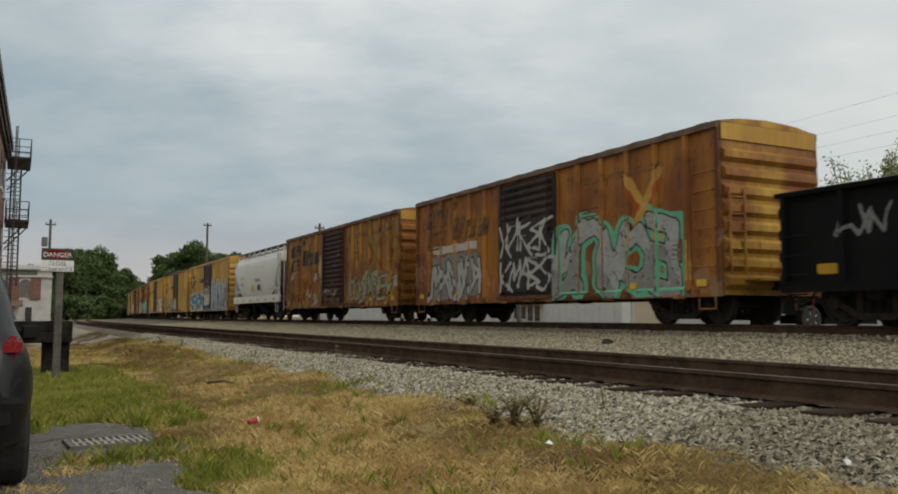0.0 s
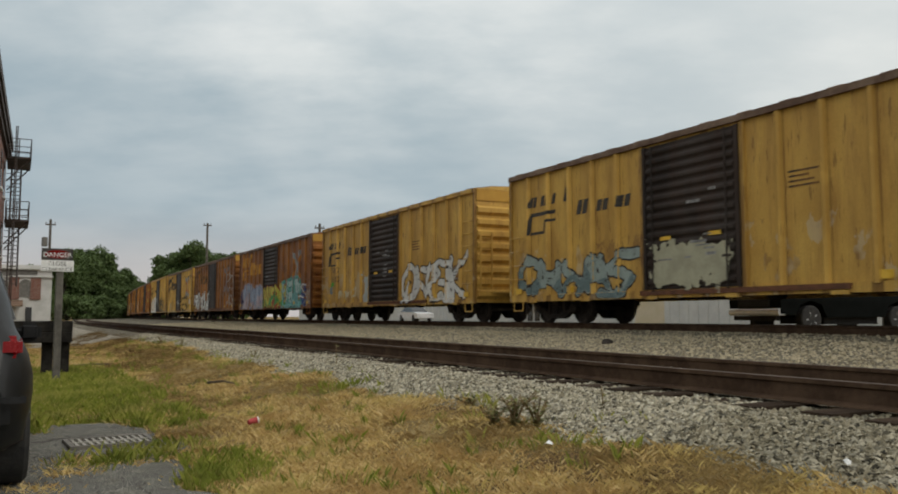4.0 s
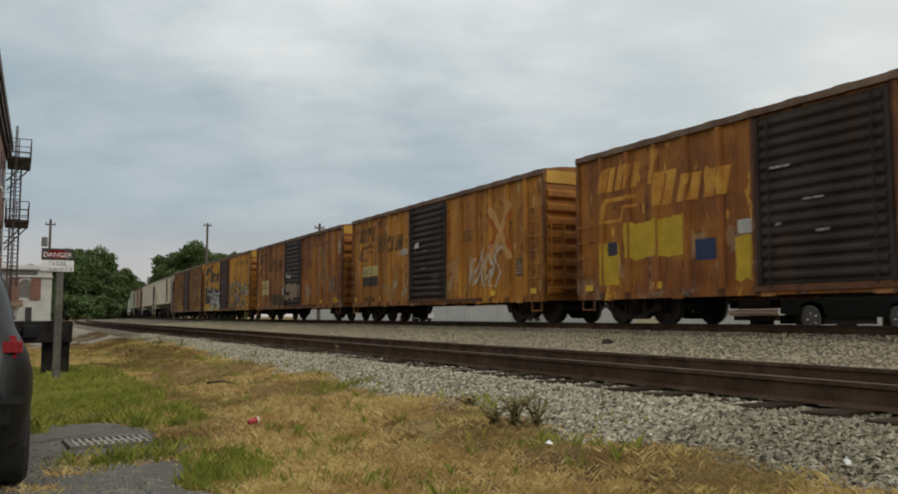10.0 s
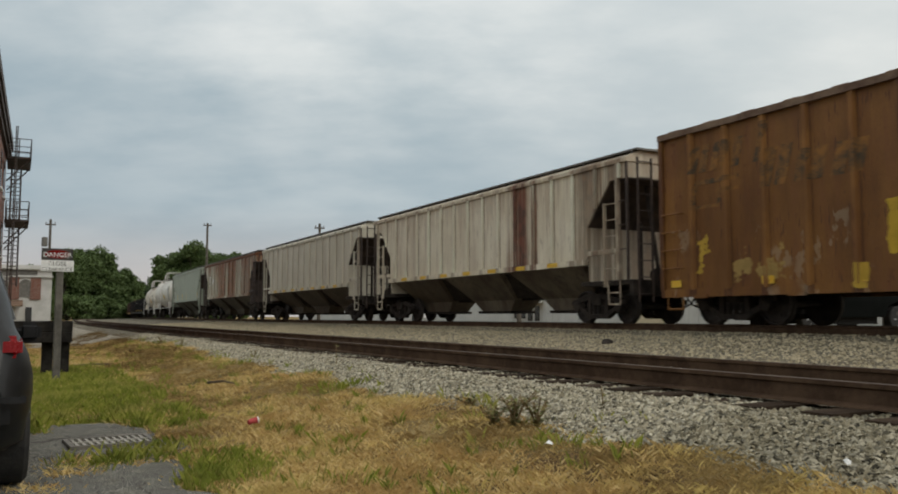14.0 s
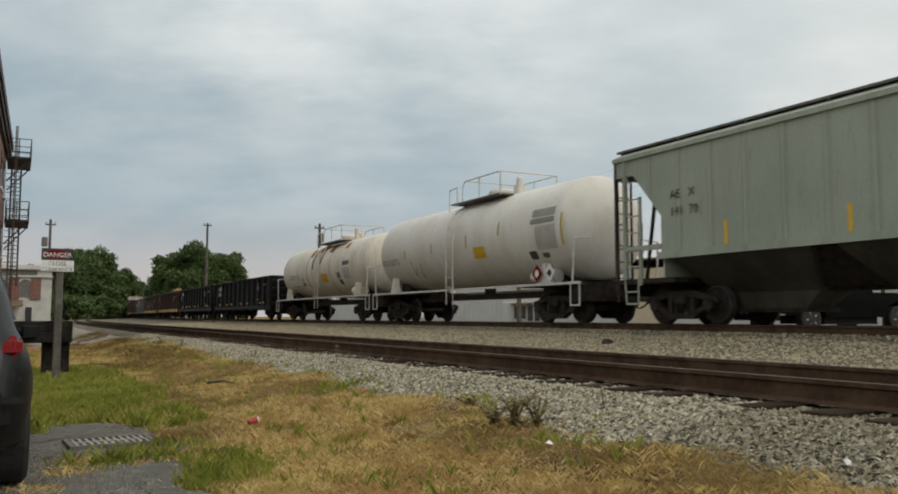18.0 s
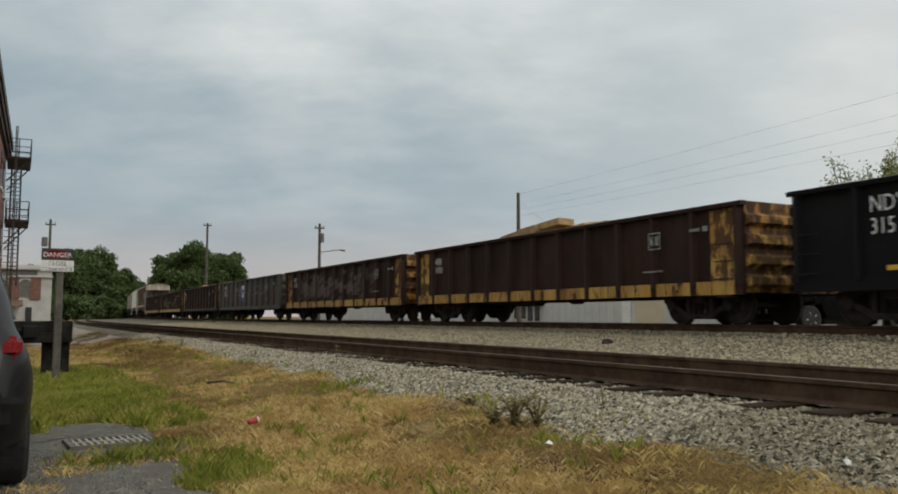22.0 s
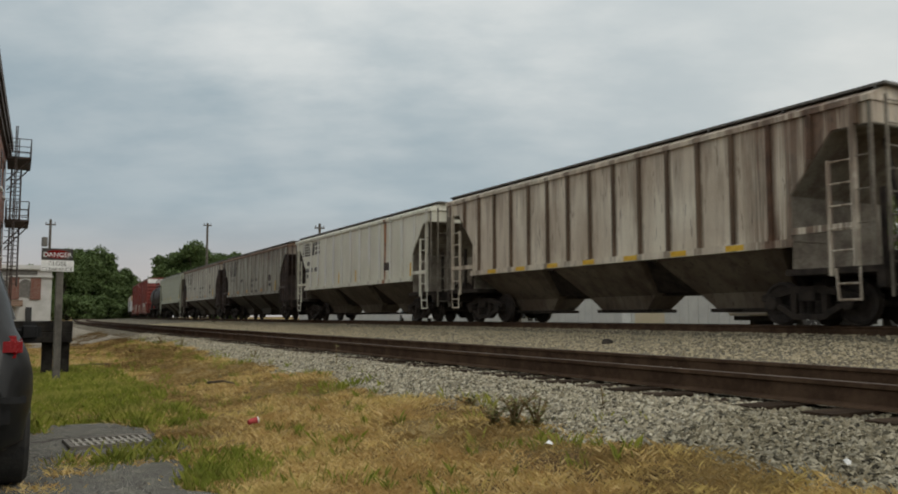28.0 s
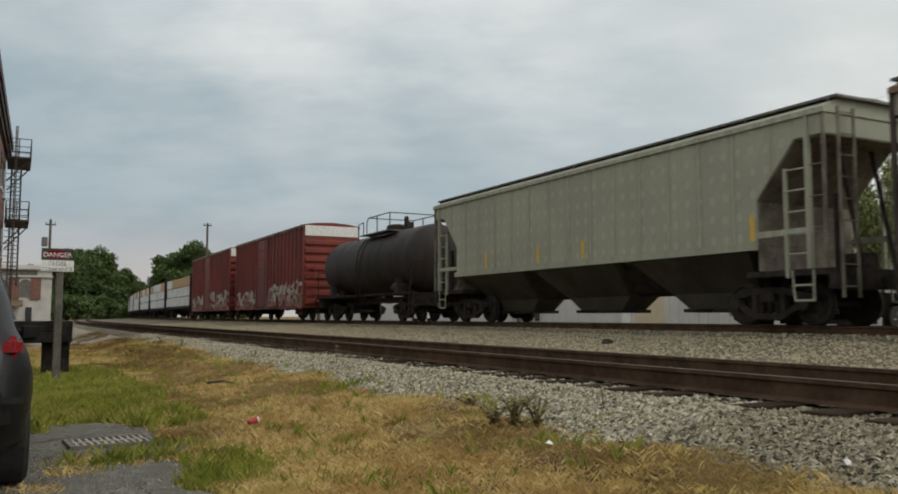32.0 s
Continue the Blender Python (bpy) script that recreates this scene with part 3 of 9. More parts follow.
# strokes of wild letter forms on a grid of ten by ten
FORMS = {"h": "00 09|90 99|05 95", "i": "40 49", "n": "00 09 90 99", "o": "49 07 03 40 93 97 49", "u": "09 02 40 92 99", "e": "99 09 00 90|05 85", "a": "00 49 90|24 74",
         "m": "00 19 44 89 90", "s": "98 39 07 83 60 01", "c": "98 49 06 12 50 92", "t": "09 99|49 40", "k": "00 09|99 04 90", "r": "00 09 78 75 05|45 90", "w": "09 20 46 70 99",
         "z": "09 99 00 90", "x": "00 99|09 90", "b": "00 09 77 05 82 00", "d": "00 09 67 82 60 00", "l": "09 00 80"}


def graffiti(root, area, letters, col, side, line=(0.05, 0.045, 0.04), halo=None, col2=None, fat=0.15, rim=0.045, lean=0.12, seed=1.0, wear=0.25, lift=0.004, name="graffiti"):
    """Fat letter forms with an outline, a second tone and a halo, each a film over the last."""
    x0, x1, z0, z1 = area
    w = (x1 - x0) / len(letters)
    rng = random.Random(int(seed * 10))
    segs = []
    for i, ch in enumerate(letters):
        low, high = z0 + fat + rng.uniform(-0.06, 0.10) * (z1 - z0), z1 - fat - rng.uniform(-0.04, 0.16) * (z1 - z0)
        over = rng.uniform(0.1, 0.3) * w
        a, b = x0 + i * w + fat * 0.8 - over, x0 + (i + 1) * w - fat * 0.7 + over
        flip, over_turn, turn = rng.random() < 0.5, rng.random() < 0.4, rng.uniform(-0.3, 0.3)
        for run in FORMS[ch].split("|"):
            pts = []
            for q in run.split():
                u, v = int(q[0]) / 9 + rng.uniform(-0.05, 0.05), int(q[1]) / 9
                u, v = 1 - u if flip else u, 1 - v if over_turn else v
                u, v = u + turn * (v - 0.5), v + 0.4 * turn * (u - 0.5)
                pts.append((a + (b - a) * u + lean * (v - 0.5), low + (high - low) * v))
            segs += list(zip(pts, pts[1:]))
        if fat > 0.07 and rng.random() < 0.7:
            m, e = x0 + (i + 0.5) * w, rng.choice((low, high))
            segs.append(((m, (low + high) / 2), (m + rng.uniform(-0.8, 0.8) * w, e)))

    def strokes(X, Z):
        X = X + 0.05 * np.sin(3.3 * Z + seed) + 0.03 * np.sin(7.1 * Z + 2.3 * X)
        Z = Z + 0.05 * np.sin(2.9 * X + seed) + 0.025 * np.sin(8.3 * X)
        best = np.full(X.shape, 9.0)
        for (ax, az), (bx, bz) in segs:
            dx, dz = bx - ax, bz - az
            t = np.clip(((X - ax) * dx + (Z - az) * dz) / (dx * dx + dz * dz + 1e-9), 0, 1)
            best = np.minimum(best, np.hypot(X - ax - t * dx, Z - az - t * dz))
        return best + wear * 0.25 * np.maximum(0, chips(X * 1.6, Z * 1.6, seed) - 0.15)

    def inner(X, Z):
        return np.maximum(strokes(X, Z) - fat + 0.01, np.abs(chips(X * 0.8, Z * 0.8, seed * 1.7)) - 0.045)

    pad = fat + 0.25
    grid = (x0 - pad * 0.6, x1 + pad * 0.6, max(0.66, z0 - 0.15), z1 + 0.25)
    if halo:
        coat(name + "_halo", root, grid, lambda X, Z: strokes(X, Z) - fat - rim - 0.13 - 0.05 * np.sin(5 * X), halo, side, lift, "sprayed halo round the graffiti", 0.055)
    if line:
        coat(name + "_outline", root, grid, lambda X, Z: strokes(X, Z) - fat - rim, line, side, lift + 0.003)
    coat(name + "_fill", root, grid, lambda X, Z: strokes(X, Z) - fat, col, side, lift + 0.006, "sprayed graffiti letter forms")
    if col2:
        coat(name + "_shade", root, grid, lambda X, Z: np.maximum(strokes(X, Z) - fat + 0.02, Z - z0 - (z1 - z0) * (0.42 + 0.22 * np.sin(2.1 * X + seed) + 0.12 * np.sin(5.7 * X))), col2, side, lift + 0.009)
    if line and fat > 0.09:
        coat(name + "_line", root, grid, inner, line, side, lift + 0.012)


def arrow_cross(root, x, z, size, col, col2, side, wide=0.12):
    """Crossed arrows in two colours on the right-hand half of a side."""
    tips = [(i * size * 0.72, j * size) for i in (-1, 1) for j in (-1, 1)]

    def arms(reach, thick, shift):
        def dist(X, Z):
            best = np.full(X.shape, 9.0)
            for tx, tz in tips:
                ax, az = x + shift * np.sign(tx), z
                dx, dz = tx * reach, tz * reach
                t = np.clip(((X - ax) * dx + (Z - az) * dz) / (dx * dx + dz * dz), 0, 1)
                best = np.minimum(best, np.hypot(X - ax - t * dx, Z - az - t * dz) - thick)
            return best + 0.08 * np.maximum(0, chips(X * 1.5, Z * 1.5, x + z) - 0.1)
        return dist

    grid = (x - size - 0.3, x + size + 0.3, z - size - 0.2, z + size + 0.2)
    if col2:
        coat("arrow_chevron", root, grid, arms(0.72, wide, size * 0.24), col2, side, 0.003)
    coat("arrow_cross", root, grid, arms(1.0, wide, 0.0), col, side, 0.006)


# ---- boxcars ----
def boxcar(root, mats, length=15.5, eave=4.5, ribs=5, door_w=3.05, door="corrugated", door_at=0.0, white_top=False, sill_low=0.66):
    """root: the car; mats: paint, door, roof, end."""
    pnt, dmat, rmat, emat, hmat, railmat, ribmat = mats
    hl, hw = length / 2, 1.5
    d0, d1 = door_at - door_w / 2, door_at + door_w / 2
    for s in (-1, 1):
        bm = bmesh.new()
        box(bm, -hl, hl, s * hw - 0.02, s * hw + 0.02, sill_low, eave)
        part("side_panel", bm, pnt, root)
        bm = bmesh.new()
        prism(bm, [(s * (hw + 0.02), eave - 0.14), (s * (hw + 0.12), eave - 0.14), (s * (hw + 0.12), eave + 0.0), (s * (hw - 0.1), eave + 0.03), (s * (hw - 0.1), eave + 0.01), (s * (hw + 0.02), eave - 0.02)], -hl, hl)
        part("top_rail", bm, railmat, root)
        bm = bmesh.new()
        box(bm, -hl, hl, s * (hw + 0.022), s * (hw + 0.07), sill_low - 0.03, sill_low + 0.16)
        if s < 0:
            for k in range(6):
                x = -hl + (k + 0.5) * length / 6
                box(bm, x - 0.2, x + 0.2, -hw - 0.11, -hw - 0.07, sill_low - 0.06, sill_low + 0.02)
        part("side_sill", bm, pnt, root)
        # ribs, hat shaped
        rib = shared("rib_%.2f" % eave, lambda bm: prism(bm, [(-0.085, 0.0), (-0.05, -0.085), (0.05, -0.085), (0.085, 0.0)], sill_low + 0.13, eave - 0.14, "z"))
        for a, b2 in ((-hl, d0), (d1, hl)):
            for i in range(1, ribs + 1):
                x = a + (b2 - a) * i / (ribs + 1)
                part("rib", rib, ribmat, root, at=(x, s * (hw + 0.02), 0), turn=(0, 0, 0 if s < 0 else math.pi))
        for x in (-hl + 0.05, hl - 0.05, d0 - 0.09, d1 + 0.09):
            bm = bmesh.new()
            box(bm, x - 0.06, x + 0.06, s * (hw + 0.021), s * (hw + 0.085), sill_low + 0.13, eave - 0.14)
            part("corner_post" if abs(x) > hl - 1 else "door_post", bm, pnt, root)
        # door
        bm = bmesh.new()
        y0 = s * (hw + 0.03)
        y1 = s * (hw + 0.06)
        y2 = s * (hw + 0.115)
        z0, z1 = sill_low + 0.17, eave - 0.2
        box(bm, d0, d1, min(y0, y1), max(y0, y1), z0, z1)
        dr = part("door", bm, dmat, root, "ribbed sliding door in dark brown")
        stile = shared("door_stile_%.2f" % eave, lambda bm: box(bm, 0, 0.1, -0.055, 0.0, z0, z1))
        for x in (d0, d1 - 0.1):
            part("door_stile", stile, dmat, dr, at=(x if s < 0 else x + 0.1, y1, 0), turn=(0, 0, 0 if s < 0 else math.pi))
        dw = door_w
        flip = (0, 0, 0 if s < 0 else math.pi)
        if door == "corrugated":
            n = 15
            h = (z1 - z0 - 0.1) / n
            bulge = shared("door_bulge_%.2f_%.2f" % (dw, h), lambda bm: prism(bm, [(0.0, 0.0), (-0.055, h * 0.3), (-0.055, h * 0.55), (0.0, h * 0.85)], -dw / 2 + 0.14, dw / 2 - 0.14))
            for i in range(n):
                part("door_bulge", bulge, dmat, dr, at=(door_at, y1, z0 + 0.07 + h * i), turn=flip)
        else:
            bar = shared("door_bar_%.2f" % dw, lambda bm: box(bm, -dw / 2 + 0.101, dw / 2 - 0.101, -0.055, 0.0, -0.03, 0.035))
            for i in range(1, 7):
                part("door_bar", bar, dmat, dr, at=(door_at, y1, z0 + (z1 - z0) * i / 7), turn=flip)
        yb = s * (hw + 0.13)
        lock = shared("lock_rod_%.2f" % eave, lambda bm: (rod(bm, (0, 0, z0 - 0.05), (0, 0, z1), 0.02), box(bm, -0.12, 0.12, -0.018, 0.018, z0 + 0.65, z0 + 0.70)))
        for x in (d0 + 0.35, d1 - 0.35):
            part("lock_rod", lock, dmat, dr, at=(x, yb, 0))
        bm = bmesh.new()
        box(bm, d0 - 0.15, d1 + 2.6, min(y1, s * (hw + 0.12)), max(y1, s * (hw + 0.12)), sill_low + 0.04, sill_low + 0.15)
        part("door_track", bm, M["rust_dark"], root)
    # ends with horizontal bulges
    n = 8
    zs, z1 = sill_low, eave - (0.62 if white_top else 0.42)
    prof = [(hl - 0.02, zs)]
    for i in range(n):
        a = zs + 0.12 + (z1 - zs - 0.2) * i / n
        h = (z1 - zs - 0.2) / n
        prof += [(hl, a), (hl + 0.11, a + h * 0.25), (hl + 0.11, a + h * 0.6), (hl, a + h * 0.8)]
    prof += [(hl, z1), (hl, eave)]
    prof += [(hl - 0.06, eave), (hl - 0.06, zs)]
    for s in (1, -1):
        bm = bmesh.new()
        prism(bm, [(s * a, b2) for a, b2 in prof], -hw + 0.021, hw - 0.021, "y")
        prism(bm, [(-hw - 0.02, eave - 0.02), (hw + 0.02, eave - 0.02), (hw * 0.6, eave + 0.10), (0, eave + 0.15), (-hw * 0.6, eave + 0.10)], s * (hl - 0.02), s * (hl + 0.02))
        e = part("end_panel", bm, emat, root)
        if not white_top:
            bm = bmesh.new()
            box(bm, min(s * (hl + 0.022), s * (hl + 0.035)), max(s * (hl + 0.022), s * (hl + 0.035)), -hw, hw, eave - 0.40, eave - 0.03)
            part("end_header", bm, hmat, e, "bright painted top plate of the end")
        else:
            bm = bmesh.new()
            box(bm, min(s * (hl + 0.022), s * (hl + 0.04)), max(s * (hl + 0.022), s * (hl + 0.04)), -hw, hw, eave - 0.58, eave - 0.03)
            part("white_band", bm, M["white"], e, "white painted band at the top of the end")
    bm = bmesh.new()
    prism(bm, [(-hw - 0.06, eave + 0.015), (-hw * 0.6, eave + 0.12), (0, eave + 0.17), (hw * 0.6, eave + 0.12), (hw + 0.06, eave + 0.015), (hw, eave - 0.02), (-hw, eave - 0.02)], -hl + 0.03, hl - 0.03)
    for i in range(14):
        x = -hl + 0.5 + i * (length - 1.0) / 13
        prism(bm, [(-hw - 0.09, eave + 0.01), (-hw - 0.06, eave + 0.036), (-hw * 0.6, eave + 0.142), (0, eave + 0.192), (hw * 0.6, eave + 0.142), (hw + 0.06, eave + 0.036), (hw + 0.09, eave + 0.01), (hw, eave), (-hw, eave)], x - 0.16, x + 0.16)
    part("roof", bm, rmat, root)
    bm = bmesh.new()
    box(bm, -hl + 0.2, hl - 0.2, -0.32, 0.32, 0.72, 1.02)
    box(bm, -hl + 0.05, hl - 0.05, -hw + 0.03, hw - 0.03, 0.90, 1.0)
    for i in range(7):
        x = -4.2 + i * 1.4
        box(bm, x - 0.06, x + 0.06, -hw + 0.03, hw - 0.03, 0.74, 0.90)
    part("underframe", bm, M["steel"], root)
    bm = bmesh.new()
    rod(bm, (-0.6, -0.75, 0.78), (0.5, -0.75, 0.78), 0.2, 12)
    rod(bm, (1.4, -0.6, 0.72), (1.75, -0.6, 0.72), 0.17, 10)
    rod(bm, (-4.6, -0.6, 0.66), (4.6, -0.6, 0.66), 0.025)
    rod(bm, (-2.0, -0.9, 0.62), (-0.6, -0.75, 0.62), 0.02)
    part("brake_gear", bm, M["steel"], root)
    # ladders and grab irons at opposite corners
    for sx, sy in ((1, -1), (-1, 1), (-1, -1), (1, 1)):
        rung = shared("grab_iron", lambda bm: (rod(bm, (-0.3, -0.06, 0), (0.3, -0.06, 0), 0.018), rod(bm, (-0.3, -0.06, 0), (-0.3, 0.05, 0), 0.018), rod(bm, (0.3, -0.06, 0), (0.3, 0.05, 0), 0.018)))
        flip = (0, 0, 0 if sy < 0 else math.pi)
        for k in range(6 if sx * sy < 0 else 4):
            part("grab_iron", rung, pnt, root, at=(sx * (hl - 0.42), sy * (hw + 0.09), 1.3 + 0.42 * k), turn=flip)
        step = shared("sill_step", lambda bm: (rod(bm, (-0.25, 0, 0.8), (-0.25, 0, 0.36), 0.018), rod(bm, (0.25, 0, 0.8), (0.25, 0, 0.36), 0.018), rod(bm, (-0.25, 0, 0.36), (0.25, 0, 0.36), 0.022)))
        part("sill_step", step, pnt, root, at=(sx * (hl - 0.45), sy * (hw + 0.05), 0))
    bm = bmesh.new()
    turned(bm, [(-hl - 0.2, 0.26), (-hl - 0.24, 0.28), (-hl - 0.24, 0.23), (-hl - 0.2, 0.22)], "x", 14, (0, 0.55, 2.1))
    rod(bm, (-hl - 0.05, 0.55, 2.1), (-hl - 0.24, 0.55, 2.1), 0.03)
    rod(bm, (-hl - 0.22, 0.80, 2.1), (-hl - 0.22, 0.3, 2.1), 0.015)
    part("brake_wheel", bm, M["steel"], root)
    bm = bmesh.new()
    ladder_x(bm, hl + 0.15, -1.42, -0.98, 1.1, 3.0)
    box(bm, hl + 0.02, hl + 0.34, -1.0, 1.0, 0.98, 1.03)
    part("end_ladder", bm, emat, root)
    running_gear(root, hl - 1.75, hl + 0.78)


def pool_lettering(root, hl, mat, style, side, slogan=True):
    """The pool's wide slanted lettering as plain slanted bars, and its cross."""
    y = -1.604
    hlm = hl
    p = (hlm - 1.525) / 6
    if style == "big":
        rows = [(-hlm + 0.95, 3.42, 4, 0.62), (-hlm + 2.95, 2.85, 3, 0.62)]
    else:
        rows = [(-hlm + 1.05, 3.42, 4, 0.30), (-hlm + 3.4, 2.98, 3, 0.30)]
    for x0, z0, n, h in rows:
        step = (0.62 if n == 4 else 0.86) if style == "big" else (0.58 if n == 4 else 0.88)
        w = 0.5 if style == "big" else 0.34
        for i in range(n):
            x = x0 + i * step
            tall = 1.3 if (n == 4 and i == 3) or (n == 3 and i == 0) else 1.0
            wide = w * (1.35 if n == 3 else (0.45 if i > 1 else 1.0))
            for a, b in ((0.0, 0.44), (0.56, 1.0)) if wide > 0.3 else ((0.0, 1.0),):
                bm = bmesh.new()
                z2 = z0 + h * tall
                prism(bm, [(x + wide * a, z0), (x + wide * b, z0), (x + wide * b + 0.28 * h * tall, z2), (x + wide * a + 0.28 * h * tall, z2)], y - 0.004, y, "y")
                drape(part("pool_mark", bm, mat, root, "slanted painted bar of the pool's mark"), side)
    fr = [(-hlm + 1.0, -hlm + 1.1, 2.6, 3.25), (-hlm + 1.11, -hlm + 2.4, 3.14, 3.25), (-hlm + 1.11, -hlm + 1.75, 2.6, 2.68), (-hlm + 1.76, -hlm + 1.84, 2.6, 3.0), (-hlm + 1.85, -hlm + 2.4, 2.92, 3.0)]
    for r in fr:
        drape(slabs("pool_outline", [r], y, mat, root, 0.2), side)
    if slogan:
        for k, word in enumerate(("The", "nationwide", "boxcar", "pool")):
            word_ob = lettering(word, 0.42, mat, root, (1.95, 2.75, 4.75, 6.3)[k], y - 0.002, 3.72, "slogan_word", slant=0.25, squeeze=0.92)
            drape(word_ob, side)


# ---- covered hoppers ----
def hopper_ends(root, hl, eave, mat, cagemat, low, inset=2.2, dark=None):
    """Posts, rungs, platforms and braces at both ends."""
    # platforms and braces in dark steel: the end's shade put into their colour
    steel = M["steel"]
    dark = dark or M["door"]
    for sx in (-1, 1):
        bm = bmesh.new()
        box(bm, min(sx * (hl - 2.1), sx * (hl + 0.05)), max(sx * (hl - 2.1), sx * (hl + 0.05)), -1.45, 1.45, 1.0, 1.12)
        box(bm, min(sx * (hl - 1.7), sx * hl), max(sx * (hl - 1.7), sx * hl), -0.3, 0.3, 0.75, 1.0)
        box(bm, min(sx * (hl - 0.1), sx * (hl + 0.06)), max(sx * (hl - 0.1), sx * (hl + 0.06)), -1.45, 1.45, 0.72, 0.999)
        part("end_platform", bm, steel, root)
        for s in (-1, 1):
            y = s * 1.5
            bm = bmesh.new()
            box(bm, sx * (hl - 0.45) - 0.045, sx * (hl - 0.45) + 0.045, y - 0.05, y + 0.05, 1.12, eave)
            part("corner_post", bm, cagemat, root)
            bm = bmesh.new()
            box(bm, sx * (hl - 1.0) - 0.03, sx * (hl - 1.0) + 0.03, y - 0.035, y + 0.035, 0.95, 3.15)
            part("ladder_post", bm, cagemat, root)
            bm = bmesh.new()
            box(bm, sx * (hl - 0.08) - 0.03, sx * (hl - 0.08) + 0.03, y - 0.03, y + 0.03, 1.12, eave)
            part("end_post", bm, dark, root)
            rung = shared("hopper_rung", lambda bm: rod(bm, (-0.54, 0, 0), (0.0, 0, 0), 0.018))
            for k in range(5):
                part("rung", rung, cagemat, root, at=(sx * (hl - 0.45) + (0.54 if sx < 0 else 0), y + s * 0.03, 1.42 + 0.42 * k))
            rung2 = shared("hopper_rung_short", lambda bm: rod(bm, (-0.18, 0, 0), (0.18, 0, 0), 0.014))
            for k in range(3):
                part("rung", rung2, dark, root, at=(sx * (hl - 0.27), y, 1.9 + 0.62 * k))
            bm = bmesh.new()
            box(bm, min(sx * (hl - inset), sx * (hl - 0.38)), max(sx * (hl - inset), sx * (hl - 0.38)), y - 0.03, y + 0.04, 1.80, 1.93)
            part("side_beam", bm, cagemat, root)
            step = shared("hopper_step", lambda bm: (rod(bm, (-0.25, 0, 1.1), (-0.2, 0, 0.5), 0.022), rod(bm, (0.25, 0, 1.1), (0.25, 0, 0.5), 0.022), rod(bm, (-0.2, 0, 0.5), (0.25, 0, 0.5), 0.025), rod(bm, (-0.22, 0, 0.8), (0.25, 0, 0.8), 0.022)))
            part("sill_step", step, cagemat, root, at=(sx * (hl - 0.65), y, 0))
        bm = bmesh.new()
        ladder_x(bm, sx * (hl + 0.1), -1.3, -0.85, 0.55, eave + 0.1, 0.42)
        part("end_ladder", bm, dark, root)
        bm = bmesh.new()
        for s in (-1, 1):
            rod(bm, (sx * (hl - 0.05), s * 0.5, 1.1), (sx * (hl - 0.5), s * 0.5, 3.6), 0.05)
        rod(bm, (sx * (hl - 1.0), 0.2, 1.3), (sx * (hl - 0.35), 0.2, 1.3), 0.2, 10)
        rod(bm, (sx * (hl - 0.3), -0.9, 1.12), (sx * (hl - 0.3), -0.9, 2.6), 0.06)
        part("end_brace", bm, steel, root)


def running_board(root, hl, z, mat, postmat):
    bm = bmesh.new()
    for s in (-1, 1):
        box(bm, -hl - 0.1, hl + 0.1, min(s * 0.75, s * 1.3), max(s * 0.75, s * 1.3), z + 0.20, z + 0.25)
    for sx in (-1, 1):
        box(bm, min(sx * (hl - 0.6), sx * (hl + 0.1)), max(sx * (hl - 0.6), sx * (hl + 0.1)), -0.749, 0.749, z + 0.20, z + 0.25)
    part("running_board", bm, mat, root, "galvanised grating walkway")
    me = shared("board_post", lambda bm: box(bm, -0.03, 0.03, -0.05, 0.05, -0.15, 0.20))
    n = 9
    for i in range(n):
        x = -hl + 0.1 + (2 * hl - 0.2) * i / (n - 1)
        for s in (-1, 1):
            part("board_post", me, postmat, root, at=(x, s * 1.25, z))


def frustum(bm, x, z0, z1, lo, hi):
    """Four-sided bin between two levels; lo and hi are half sizes."""
    q = [(-1, -1), (1, -1), (1, 1), (-1, 1)]
    a = [bm.verts.new((x + i * lo[0], j * lo[1], z0)) for i, j in q]
    b = [bm.verts.new((x + i * hi[0], j * hi[1], z1)) for i, j in q]
    bm.faces.new(a)
    bm.faces.new(b)
    for i in range(4):
        bm.faces.new((a[i], a[(i + 1) % 4], b[(i + 1) % 4], b[i]))


def chutes(root, xs, w, top, mat):
    half = (xs[-1] - xs[0]) / 2 + w / 2
    knee = min(1.4, w / 2 - 0.12)
    # dark filler added to close the gaps between the bins
    bm = bmesh.new()
    frustum(bm, 0, 0.80, top - 0.02, (half - 0.25, 0.45), (half - 0.1, 1.2))
    part("lower_body", bm, M["steel"], root)
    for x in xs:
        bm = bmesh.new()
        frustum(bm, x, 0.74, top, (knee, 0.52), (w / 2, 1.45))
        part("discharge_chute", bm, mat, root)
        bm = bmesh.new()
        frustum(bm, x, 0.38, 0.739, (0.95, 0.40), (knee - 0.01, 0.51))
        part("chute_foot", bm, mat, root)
        bm = bmesh.new()
        box(bm, x - 1.05, x + 1.05, -0.5, 0.5, 0.29, 0.378)
        rod(bm, (x - 0.1, -1.05, 0.335), (x - 0.1, 1.05, 0.335), 0.03)
        part("outlet_gate", bm, M["steel"], root)


